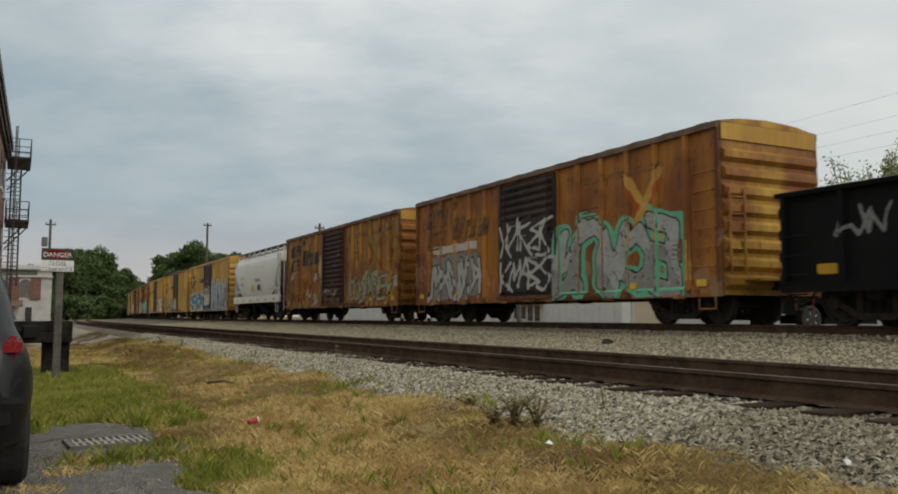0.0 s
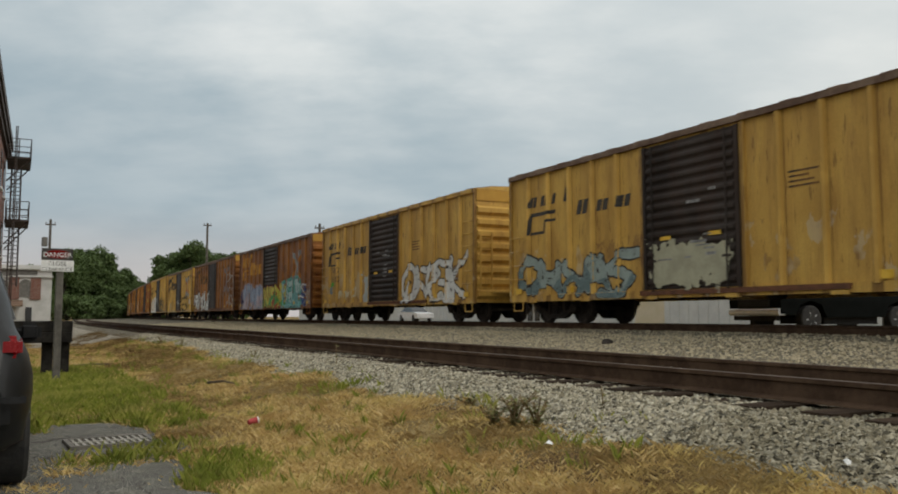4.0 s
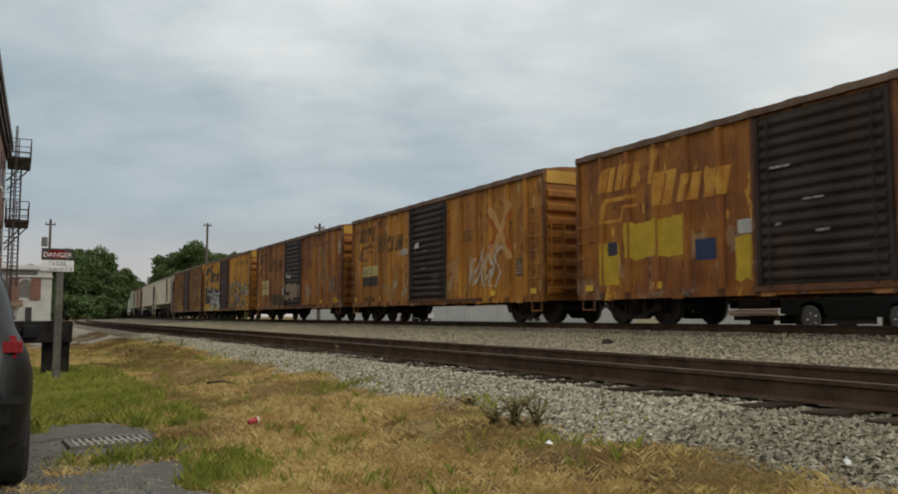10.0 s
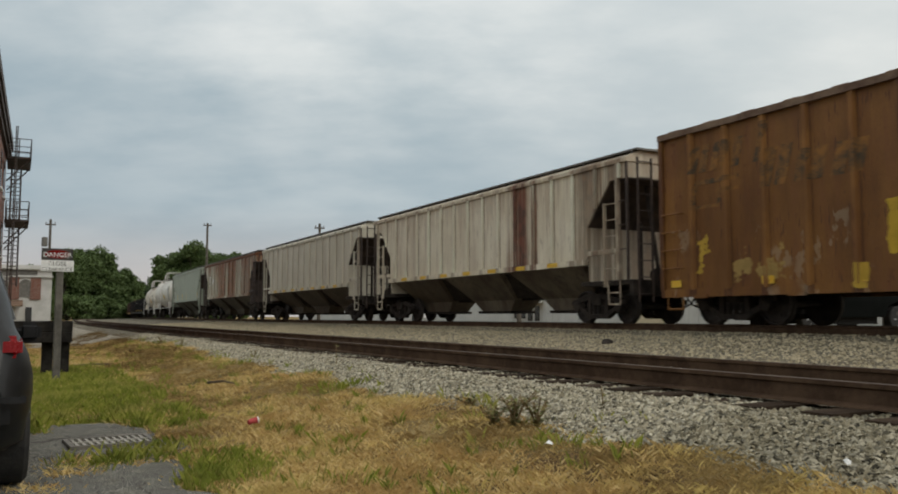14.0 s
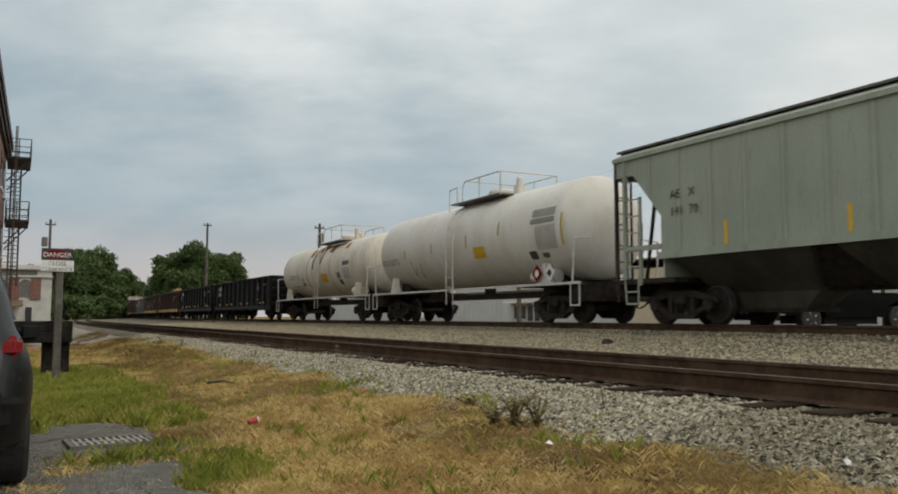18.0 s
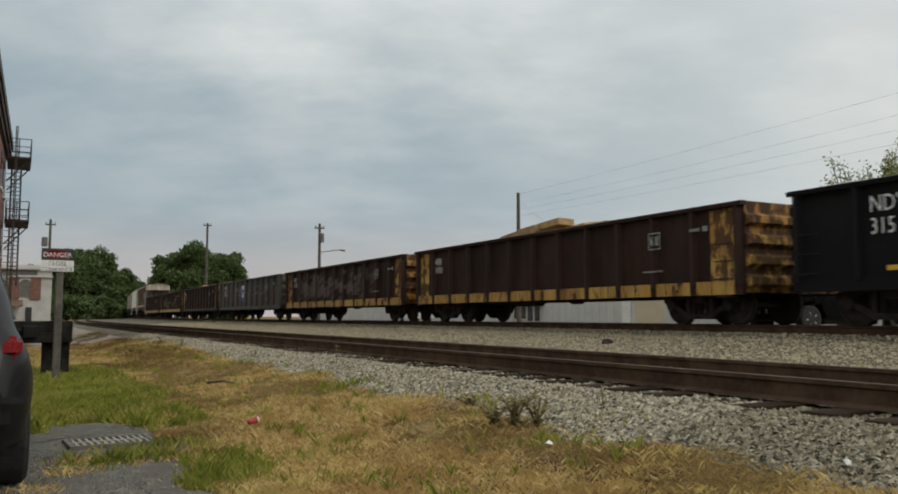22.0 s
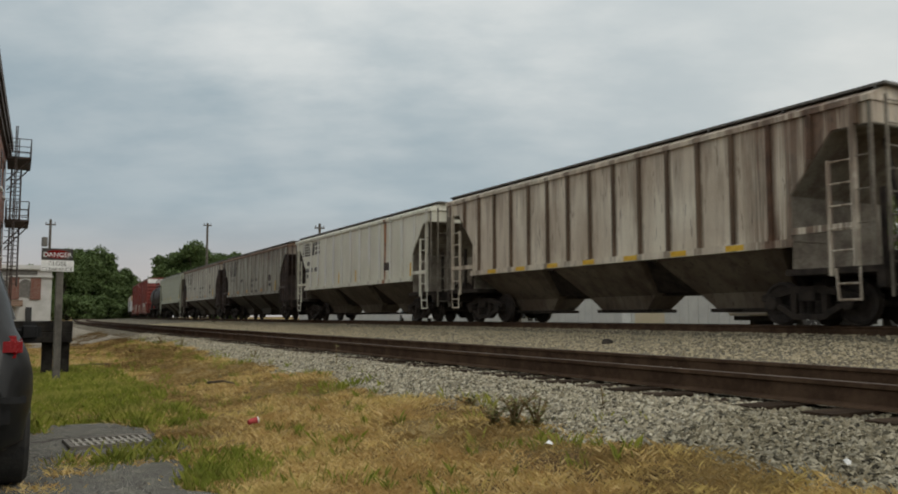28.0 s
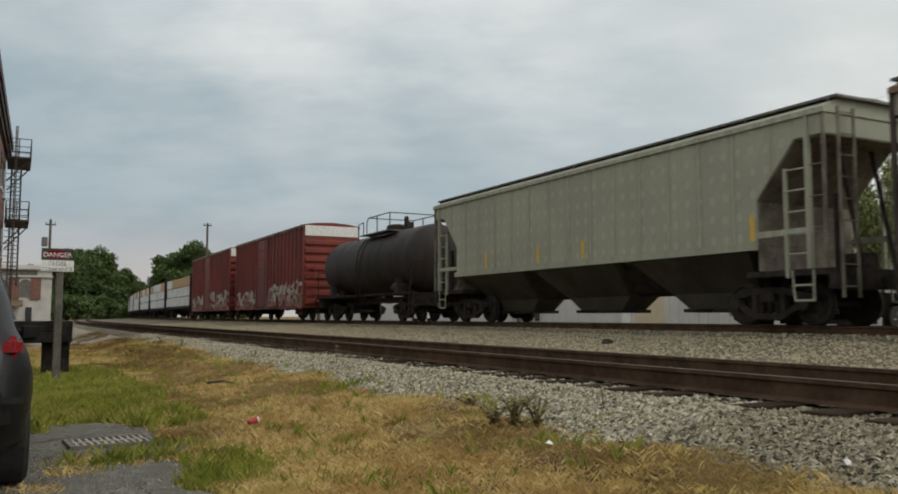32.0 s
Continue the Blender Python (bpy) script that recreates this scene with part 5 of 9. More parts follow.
def box_car(at, label, base, seed, base2=None, rust=0.4, door="door", door_kind="corrugated", roof="roof", mark="big", mark_mat="black", stain=0.5, worn=None, slogan=False, cross_col=None, number=None, end=None, sprayed=(), **kw):
    root = car("boxcar", at, label, "boxcar")
    p = paint(root, base, base2, rust, seed, stain=stain, worn=worn, seam=(1.525, (kw.get("length", 15.5) / 2 - 1.525) / 6), seam_k=0.6 if base == YELLOW else 0.85, smear=0.45 if base == YELLOW else 0.22)
    pale = base == YELLOW
    e = paint(root, end or (base if pale else (0.30, 0.12, 0.02)), base2, rust * 0.8, seed + 0.5, stain=stain * 0.8)
    h = paint(root, (0.56, 0.33, 0.05), (0.48, 0.26, 0.035), 0.15, seed + 0.8, stain=0.25)
    d = paint(root, (0.036, 0.030, 0.026) if door == "door" else (0.065, 0.028, 0.02), (0.062, 0.05, 0.043) if door == "door" else (0.05, 0.026, 0.02), 0.12, seed + 0.7, rustcol=(0.07, 0.034, 0.022), stain=0.3)
    hl = kw.get("length", 15.5) / 2
    # light caught by the raised ribs goes into a lighter copy of the paint
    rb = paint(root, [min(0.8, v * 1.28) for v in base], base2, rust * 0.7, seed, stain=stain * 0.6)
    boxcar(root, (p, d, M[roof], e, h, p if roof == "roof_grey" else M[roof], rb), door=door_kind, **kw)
    side = boxcar_side(kw.get("length", 15.5))
    if mark:
        pool_lettering(root, hl, M[mark_mat], mark, side, slogan)
    if cross_col == "white":
        arrow_cross(root, 5.45, 3.5, 0.3, (0.66, 0.66, 0.62), None, side, 0.075)
        arrow_cross(root, 5.45, 3.5, 0.17, (0.05, 0.045, 0.04), None, side, 0.03)
    elif cross_col:
        arrow_cross(root, 5.2, 2.88, 0.8, *cross_col, side)
    if number:
        y = -1.606
        if number[2] == "white":
            drape(slabs("number_panel", [(-hl + 0.95, -hl + 2.75, 1.2, 2.5)], -1.602, M["black"], root), side)
        low = 0.0 if number[1] else 0.28
        if low:
            for x0, x1 in ((-hl + 1.2, -hl + 2.0), (-hl + 2.05, -hl + 2.9)):
                drape(slabs("number_panel", [(x0, x1, 1.94, 2.36)], -1.602, M["pale_yellow"], root, 0, "pale yellow number panel"), side)
                drape(slabs("data_panel", [(x0, x1, 1.50, 1.88)], -1.602, M["pale_yellow" if seed == 13.0 else "black"], root), side)
        for word, z in ((number[0], 2.28 - low), (number[1], 1.85)):
            if word:
                drape(lettering(word, 0.36, M[number[2]], root, -hl + 1.3, y, z, "car_number"), side, (), 0.012)
    drape(slabs("stencil_panel", [(hl - 1.62, hl - 1.22, 1.42, 1.98)], -1.602, M["faded_black"], root), side)
    for k in range(4):
        drape(slabs("stencil_line", [(hl - 1.58, hl - 1.28 - 0.06 * (k % 2), 1.5 + 0.11 * k, 1.54 + 0.11 * k)], -1.607, M["chalk"], root), side, (), 0.012)
        drape(slabs("data_line", [(2.75, 3.5 - 0.13 * (k % 3), 2.75 + 0.1 * k, 2.79 + 0.1 * k)], -1.602, M["faded_black"], root), side)
    rng = random.Random(seed)
    for k in range(9 if base == YELLOW else 4):
        x, z = rng.uniform(-1.2, 0.7), rng.uniform(1.5, 3.2)
        slabs("scuff", [(x, x + rng.uniform(0.12, 0.5), z, z + rng.uniform(0.025, 0.07))], -1.622, M["chalk"], root, rng.uniform(-0.5, 0.5), "pale chalky scuff on the door")
    for x in (-0.9, 0.65) if door_kind == "corrugated" and base == YELLOW else ():
        slabs("door_reflector", [(x, x + 0.36, 1.98, 2.07)], -1.622, M["yellow"], root)
    for x in (-hl + 0.35, -hl + 3.0, hl - 3.1, hl - 0.75):
        slabs("reflector", [(x, x + 0.32, 0.86, 1.02)], -1.575, M["yellow"], root)
    for kind, *args in sprayed:
        if kind == "blot":
            blot(root, args[0], args[1], side, *args[2:])
        else:
            graffiti(root, args[0], kind, args[1], side, seed=seed + args[0][0], **(args[2] if len(args) > 2 else {}))
    return root


BLACKISH, PALE, WHITISH, CREAM = (0.045, 0.04, 0.036), (0.48, 0.47, 0.43), (0.68, 0.68, 0.64), (0.60, 0.54, 0.36)
TAN, RUSTPALE = (0.38, 0.25, 0.11), (0.40, 0.31, 0.20)

gond = car("gondola", -3.7, "black steel gondola with rib-stiffened sides", "gondola")
gondola(gond, paint(gond, (0.009, 0.009, 0.0095), None, 0.0, 0.3, stain=0.1, rustcol=(0.02, 0.014, 0.01)), M["steel"])
graffiti(gond, (-6.7, -5.7, 1.6, 2.25), "mw", (0.22, 0.22, 0.21), gondola_side(), line=None, fat=0.035, seed=2.0)
blot(gond, (-7.25, -6.8, 1.0, 1.2), (0.52, 0.28, 0.02), gondola_side(), 0.0, name="reflector")
for k in range(3):
    blot(gond, (-6.3, -5.6, 1.1 + 0.15 * k, 1.14 + 0.15 * k), (0.30, 0.30, 0.29), gondola_side(), 0.0, name="data_line")

box_car(-21.05, "orange-brown boxcar with grey and green bubble-letter graffiti", ORANGE, 1.0, RUSTY, 0.38, slogan=True, end=(0.62, 0.38, 0.05), mark_mat="faded_black",
        cross_col=((0.58, 0.33, 0.07), (0.40, 0.10, 0.02)), sprayed=[
            ("ruaoe", (1.65, 6.3, 0.68, 2.72), (0.42, 0.42, 0.39), dict(col2=(0.30, 0.29, 0.27), halo=(0.16, 0.50, 0.30), fat=0.2)),
            ("blot", (-6.6, -2.9, 0.75, 2.45), (0.27, 0.26, 0.23), 0.18), ("blot", (-6.4, -3.1, 2.42, 2.75), (0.56, 0.52, 0.42), 0.06),
            ("mxnwk", (-6.5, -3.0, 0.8, 2.3), PALE, dict(line=BLACKISH, fat=0.09, rim=0.05)),
            ("blot", (-1.45, 1.35, 0.9, 3.2), BLACKISH, 0.2), ("xnkbz", (-1.4, 1.3, 2.0, 3.1), PALE, dict(line=None, fat=0.05, lift=0.008)), ("kwabs", (-1.4, 1.3, 0.95, 2.0), PALE, dict(line=None, fat=0.055, lift=0.008)),
            ("blot", (6.4, 6.8, 1.0, 1.95), (0.60, 0.42, 0.10), 0.02)])
box_car(-38.2, "ochre boxcar with flaking paint and a red-brown door", (0.42, 0.205, 0.027), 2.0, (0.29, 0.115, 0.02), 0.46, worn=(0.56, 0.33, 0.06), door="door_red", mark_mat="black", slogan=True,
        cross_col=((0.31, 0.20, 0.075), (0.30, 0.09, 0.02)), sprayed=[
            ("blot", (2.0, 3.1, 0.95, 2.1), (0.36, 0.38, 0.24), 0.3), ("blot", (3.0, 4.4, 0.85, 1.5), (0.50, 0.36, 0.10), 0.4), ("blot", (3.4, 5.6, 1.3, 2.2), (0.44, 0.44, 0.28), 0.4), ("ksmwxnea", (2.1, 7.0, 0.85, 1.95), (0.37, 0.37, 0.25), dict(line=(0.12, 0.09, 0.05), fat=0.07, wear=0.6, lift=0.008)), ("blot", (2.75, 3.05, 0.95, 1.5), (0.55, 0.24, 0.02), 0.1, 1.0, 0.02),
            ("blot", (7.1, 7.6, 1.42, 1.88), PALE, 0.03), ("blot", (-7.3, -4.6, 0.72, 1.5), (0.22, 0.075, 0.02), 0.6), ("blot", (-5.8, -2.6, 1.1, 2.6), (0.30, 0.11, 0.022), 0.8), ("blot", (-3.1, -2.35, 0.7, 1.35), (0.58, 0.42, 0.14), 0.2), ("blot", (-2.3, -1.7, 1.8, 3.2), (0.56, 0.46, 0.22), 0.3), ("blot", (-1.4, 1.3, 0.75, 1.2), (0.17, 0.09, 0.05), 0.5),
            ("kzw", (-3.1, -2.45, 2.0, 2.3), PALE, dict(line=None, fat=0.04, lift=0.012)), ("dsn", (-4.1, -3.4, 1.2, 1.6), PALE, dict(line=None, fat=0.035, lift=0.012)), ("bk", (-6.6, -6.05, 2.2, 2.7), (0.50, 0.44, 0.38), dict(line=None, fat=0.04, lift=0.012)), ("nkwsz", (-1.3, 0.6, 1.25, 1.5), (0.40, 0.34, 0.28), dict(line=None, fat=0.03, lift=0.008)), ("mkw", (-2.9, -2.3, 0.72, 1.05), PALE, dict(line=None, fat=0.04, lift=0.012))])
hop = car("covered_hopper", -53.0, "white smooth-sided covered hopper with rounded sides", "hopper car")
round_hopper(hop, paint(hop, (0.83, 0.82, 0.735), (0.79, 0.775, 0.69), 0.0, 3.0, stain=0.03), M["steel"])
lettering("SHPX", 0.3, M["black"], hop, -3.7, -1.585, 2.62, "car_mark")
lettering("433037", 0.3, M["black"], hop, -3.7, -1.585, 2.2, "car_mark")
slabs("placard", [(-0.9, -0.2, 1.8, 2.2)], -1.565, M["yellow"], hop)
slabs("placard", [(0.7, 1.3, 1.85, 2.2), (0.0, 1.4, 2.42, 2.47), (0.1, 1.2, 2.52, 2.57)], -1.565, M["black"], hop)

box_car(-68.3, "yellow boxcar with blue and white bubble-letter graffiti", YELLOW, 4.0, OLIVE, 0.20, mark="small", roof="roof_grey", stain=0.3, cross_col="white", number=("RB OX", "12 1", "black"), sprayed=[
    ("blot", (-7.6, -1.8, 0.68, 1.85), (0.60, 0.58, 0.50), 0.2), ("cuox", (-7.7, -1.75, 0.66, 2.1), (0.10, 0.25, 0.34), dict(line=(0.64, 0.63, 0.58), fat=0.19, rim=0.10, lift=0.007)),
    ("blot", (1.7, 7.5, 0.68, 1.0), (0.15, 0.27, 0.33), 0.1), ("aktwesk", (1.85, 7.35, 0.8, 2.8), (0.44, 0.47, 0.49), dict(col2=(0.17, 0.23, 0.29), halo=(0.50, 0.52, 0.53), fat=0.14, lift=0.006)),
    ("blot", (-1.4, 1.35, 1.05, 2.1), CREAM, 0.16), ("nkmew", (-1.4, 1.3, 1.95, 2.6), PALE, dict(line=BLACKISH, fat=0.05, rim=0.04, lift=0.008)), ("blot", (-1.5, 1.3, 0.68, 0.92), (0.12, 0.2, 0.26), 0.08)])
box_car(-85.45, "yellow boxcar with a tagged dark door", YELLOW, 5.0, OLIVE, 0.22, mark="small", stain=0.3, cross_col="white", sprayed=[
    ("blot", (-1.35, 1.3, 0.85, 1.95), (0.42, 0.40, 0.28), 0.25), ("oxnas", (-7.2, -1.9, 0.7, 2.0), (0.30, 0.36, 0.33), dict(col2=(0.16, 0.22, 0.22), fat=0.13, wear=0.6)), ("blot", (6.2, 6.8, 0.9, 2.2), (0.52, 0.44, 0.2), 0.1)])
box_car(-103.2, "bright yellow boxcar with light side ribs", YELLOW, 6.0, OLIVE, 0.26, mark="small", roof="roof_grey", stain=0.35, number=("RB OX", "31 882", "black"), sprayed=[
    ("onsek", (2.0, 7.0, 0.75, 2.4), WHITISH, dict(fat=0.12, wear=0.5)), ("blot", (-6.55, -6.2, 1.62, 1.82), (0.10, 0.42, 0.06), 0.0), ("blot", (-6.9, -6.3, 1.25, 1.7), (0.22, 0.26, 0.27), 0.1), ("blot", (-2.4, -1.7, 0.8, 2.1), (0.44, 0.50, 0.50), 0.3), ("blot", (-5.6, -3.0, 1.0, 1.5), CREAM, 0.4)])
box_car(-120.5, "orange-brown boxcar with many-coloured graffiti along the bottom", (0.31, 0.122, 0.018), 7.0, (0.25, 0.095, 0.022), 0.42, mark="big", mark_mat="faded_yellow", stain=0.35,
        cross_col=((0.29, 0.30, 0.29), (0.46, 0.19, 0.04)), sprayed=[
            ("blot", (-7.5, -6.6, 0.7, 1.9), (0.06, 0.05, 0.11), 0.15), ("dluer", (-6.6, -1.6, 0.68, 2.15), (0.34, 0.40, 0.50), dict(col2=(0.48, 0.40, 0.42), line=(0.17, 0.20, 0.34), halo=(0.38, 0.36, 0.38), fat=0.2, wear=0.5, lift=0.006)),
            ("blot", (-1.45, 3.0, 0.68, 1.9), (0.44, 0.42, 0.07), 0.2), ("blot", (0.6, 2.9, 0.68, 1.5), (0.45, 0.09, 0.05), 0.3, 3.0, 0.005), ("nurke", (-1.3, 2.9, 0.75, 2.1), (0.60, 0.55, 0.10), dict(col2=(0.12, 0.34, 0.10), line=(0.36, 0.06, 0.04), fat=0.13, lift=0.008)),
            ("ners", (2.7, 5.8, 0.68, 2.2), (0.46, 0.60, 0.57), dict(col2=(0.20, 0.42, 0.42), line=(0.05, 0.13, 0.14), halo=(0.14, 0.40, 0.34), fat=0.17, lift=0.008)),
            ("blot", (5.8, 6.85, 0.72, 2.0), (0.04, 0.08, 0.24), 0.12), ("s", (5.9, 6.7, 1.1, 2.1), WHITISH, dict(line=None, fat=0.05, lift=0.008)), ("xks", (6.7, 7.6, 0.8, 1.7), PALE, dict(line=None, fat=0.035))])
box_car(-137.6, "orange-brown boxcar with large white graffiti letters", (0.33, 0.13, 0.02), 8.0, (0.20, 0.078, 0.02), 0.42, door_kind="panelled", stain=0.35, slogan=True, mark_mat="faded_black",
        cross_col=((0.25, 0.22, 0.22), None), number=("RB OX", "37 457", "black"), sprayed=[
            ("hinoue", (-7.7, -1.15, 0.66, 2.3), (0.72, 0.72, 0.68), dict(col2=(0.62, 0.63, 0.60), fat=0.13, rim=0.05, lean=0.25)), ("blot", (-7.4, -6.7, 0.95, 1.1), (0.62, 0.42, 0.04), 0.0, 1.0, 0.016),
            ("sxz", (5.3, 7.6, 2.1, 3.3), PALE, dict(line=None, fat=0.03)), ("wka", (5.5, 7.5, 0.9, 1.9), PALE, dict(line=None, fat=0.035))])
box_car(-154.6, "yellow boxcar with black scrawled graffiti", YELLOW, 9.0, OLIVE, 0.28, door_kind="panelled", stain=0.4, slogan=True, number=("RB OX", "20 31", "black"),
        cross_col=((0.22, 0.31, 0.38), (0.50, 0.19, 0.07)), sprayed=[
            ("czeou", (1.55, 6.1, 0.72, 2.15), (0.03, 0.027, 0.025), dict(line=(0.62, 0.44, 0.13), fat=0.10, rim=0.06, lean=0.3)), ("blot", (6.4, 6.85, 1.34, 1.72), WHITISH, 0.0), ("blot", (-4.7, -3.6, 1.1, 1.9), (0.13, 0.12, 0.09), 0.3), ("blot", (-6.2, -4.8, 0.9, 1.6), (0.45, 0.40, 0.26), 0.4),
            ("wks", (-1.3, 0.8, 1.3, 1.7), PALE, dict(line=None, fat=0.03)), ("blot", (4.0, 5.2, 0.68, 1.0), (0.42, 0.09, 0.03), 0.2)])
box_car(-171.5, "pale yellow boxcar with white graffiti and a big dark door", YELLOW, 10.0, OLIVE, 0.22, mark="small", roof="roof_grey", stain=0.3, cross_col="white", number=("RB OX", "31 070", "black"), sprayed=[
    ("trbes", (-7.3, -1.75, 0.66, 2.2), (0.73, 0.73, 0.70), dict(line=(0.10, 0.10, 0.09), halo=(0.70, 0.70, 0.66), fat=0.21, rim=0.03)), ("ouse", (1.5, 5.3, 0.68, 2.25), (0.07, 0.068, 0.06), dict(col2=(0.17, 0.16, 0.11), line=(0.03, 0.03, 0.025), fat=0.17, wear=0.5)),
    ("awcsk", (-1.5, 0.65, 1.5, 2.3), (0.36, 0.36, 0.35), dict(line=None, fat=0.04)), ("xk", (-0.3, 0.9, 2.7, 3.3), (0.22, 0.22, 0.21), dict(line=None, fat=0.035)), ("blot", (-2.5, -2.2, 2.35, 2.65), WHITISH, 0.0)])
box_car(-188.75, "rusty orange boxcar with patched yellow paint and a faded cross", RUSTY, 11.0, ORANGE, 0.42, mark="big", mark_mat="faded_yellow", worn=CHIP,
        cross_col=((0.54, 0.33, 0.05), None), sprayed=[
            ("blot", (-6.87, -6.05, 0.99, 2.1), (0.54, 0.36, 0.035), 0.03), ("blot", (-5.87, -3.7, 1.58, 2.56), (0.54, 0.36, 0.035), 0.08), ("blot", (-3.37, -2.73, 1.45, 1.93), (0.035, 0.05, 0.11), 0.0), ("blot", (-2.2, -1.72, 0.95, 1.95), (0.54, 0.36, 0.035), 0.08),
            ("blot", (-6.5, -6.1, 1.75, 2.1), (0.05, 0.05, 0.07), 0.0, 1.0, 0.007), ("blot", (-2.1, -1.7, 1.95, 2.25), PALE, 0.0), ("blot", (4.6, 6.2, 0.8, 1.3), (0.50, 0.32, 0.05), 0.3)], number=None)
box_car(-205.85, "orange-yellow boxcar with rusty lower sides and a dark door", (0.52, 0.235, 0.025), 12.0, ORANGE, 0.5, stain=0.6, worn=(0.52, 0.34, 0.12), mark_mat="faded_black", number=("34 983", "", "black"),
        cross_col=((0.58, 0.34, 0.13), (0.42, 0.12, 0.03)), sprayed=[
            ("wxks", (3.3, 5.3, 1.1, 2.5), (0.56, 0.50, 0.40), dict(line=None, fat=0.04, lean=0.4)), ("blot", (-4.2, -2.9, 0.8, 1.9), (0.38, 0.24, 0.09), 0.6), ("blot", (-3.3, -2.9, 1.2, 1.7), (0.44, 0.38, 0.28), 0.3), ("blot", (-1.0, -0.6, 2.75, 3.0), WHITISH, 0.08), ("blot", (-2.6, -1.8, 2.6, 2.9), PALE, 0.15), ("blot", (-2.4, -1.7, 1.0, 1.6), RUSTPALE, 0.4), ("blot", (-6.4, -5.0, 0.7, 1.1), (0.13, 0.07, 0.03), 0.25)])
box_car(-222.75, "orange-brown boxcar with yellow number panels", ORANGE, 13.0, RUSTY, 0.45, stain=0.5, mark_mat="faded_black", number=("36 213", "", "black"), slogan=True,
        cross_col=((0.32, 0.21, 0.10), None), sprayed=[
            ("blot", (-1.45, 1.42, 1.1, 2.05), (0.36, 0.27, 0.18), 0.2), ("blot", (-1.2, -0.3, 2.2, 2.6), PALE, 0.2), ("blot", (-1.3, -0.4, 1.35, 1.6), BLACKISH, 0.1, 2.0, 0.006), ("blot", (2.05, 2.85, 1.05, 1.95), (0.44, 0.36, 0.26), 0.3), ("blot", (5.6, 6.15, 1.36, 1.9), RUSTPALE, 0.3),
            ("blot", (6.95, 7.6, 3.1, 4.2), (0.46, 0.40, 0.32), 0.45), ("blot", (-4.6, -1.7, 0.7, 1.6), (0.10, 0.085, 0.045), 0.3), ("blot", (-2.3, -1.7, 1.3, 1.9), PALE, 0.3), ("blot", (6.35, 6.9, 1.3, 2.15), (0.16, 0.13, 0.08), 0.0), ("blot", (6.35, 6.95, 0.85, 1.15), (0.52, 0.36, 0.05), 0.03)])
box_car(-239.9, "yellow boxcar with white and grey graffiti along its foot", (0.60, 0.32, 0.03), 14.0, (0.50, 0.22, 0.02), 0.2, stain=0.35, slogan=True, door="door_red", number=("RB OX", "432 56", "white"), sprayed=[
    ("blot", (-5.1, -1.6, 0.8, 2.4), (0.07, 0.065, 0.06), 0.25), ("wmnka", (-5.1, -1.4, 0.75, 1.95), (0.68, 0.68, 0.65), dict(line=(0.10, 0.10, 0.10), fat=0.12, lift=0.008)), ("xkzsnw", (-5.0, -1.5, 1.2, 2.2), (0.50, 0.50, 0.48), dict(line=(0.06, 0.06, 0.06), fat=0.07, lift=0.024, name="graffiti_overlay")), ("blot", (-6.4, -1.6, 0.68, 0.82), (0.60, 0.60, 0.18), 0.06),
    ("ektcrs", (1.95, 6.4, 0.85, 2.6), (0.29, 0.29, 0.23), dict(col2=(0.21, 0.20, 0.15), line=(0.05, 0.05, 0.04), fat=0.1)), ("blot", (6.5, 7.0, 1.58, 2.2), (0.50, 0.52, 0.42), 0.0), ("blot", (6.52, 6.98, 1.95, 2.1), (0.10, 0.36, 0.06), 0.0, 1.0, 0.007), ("blot", (2.0, 5.5, 0.68, 0.95), (0.12, 0.05, 0.03), 0.2), ("blot", (6.9, 7.5, 1.9, 2.4), (0.10, 0.09, 0.07), 0.2)])
box_car(-256.65, "brown boxcar with faded lettering and yellow patches", (0.23, 0.105, 0.026), 15.0, (0.17, 0.075, 0.02), 0.36, stain=0.45, door="door_red", mark_mat="faded_black", slogan=True,
        cross_col=((0.25, 0.20, 0.13), (0.28, 0.10, 0.04)), sprayed=[
            ("blot", (-5.6, -4.2, 0.9, 1.6), (0.36, 0.24, 0.08), 0.6), ("blot", (-6.6, -6.3, 1.2, 2.0), (0.50, 0.33, 0.05), 0.25), ("blot", (-2.0, -1.65, 1.3, 2.3), (0.55, 0.36, 0.04), 0.1), ("blot", (-2.7, -2.35, 0.7, 1.2), (0.52, 0.34, 0.05), 0.03), ("blot", (6.3, 6.8, 1.1, 1.95), (0.19, 0.12, 0.05), 0.0), ("blot", (5.4, 5.95, 0.72, 1.2), (0.46, 0.30, 0.06), 0.05)]
        + [("blot", (x, x + 0.13, z, z + 0.42), (0.56, 0.40, 0.06), 0.03) for x, z in ((2.5, 1.5), (2.75, 1.9), (4.62, 1.5), (6.66, 2.2), (6.72, 1.7), (6.6, 2.9))])


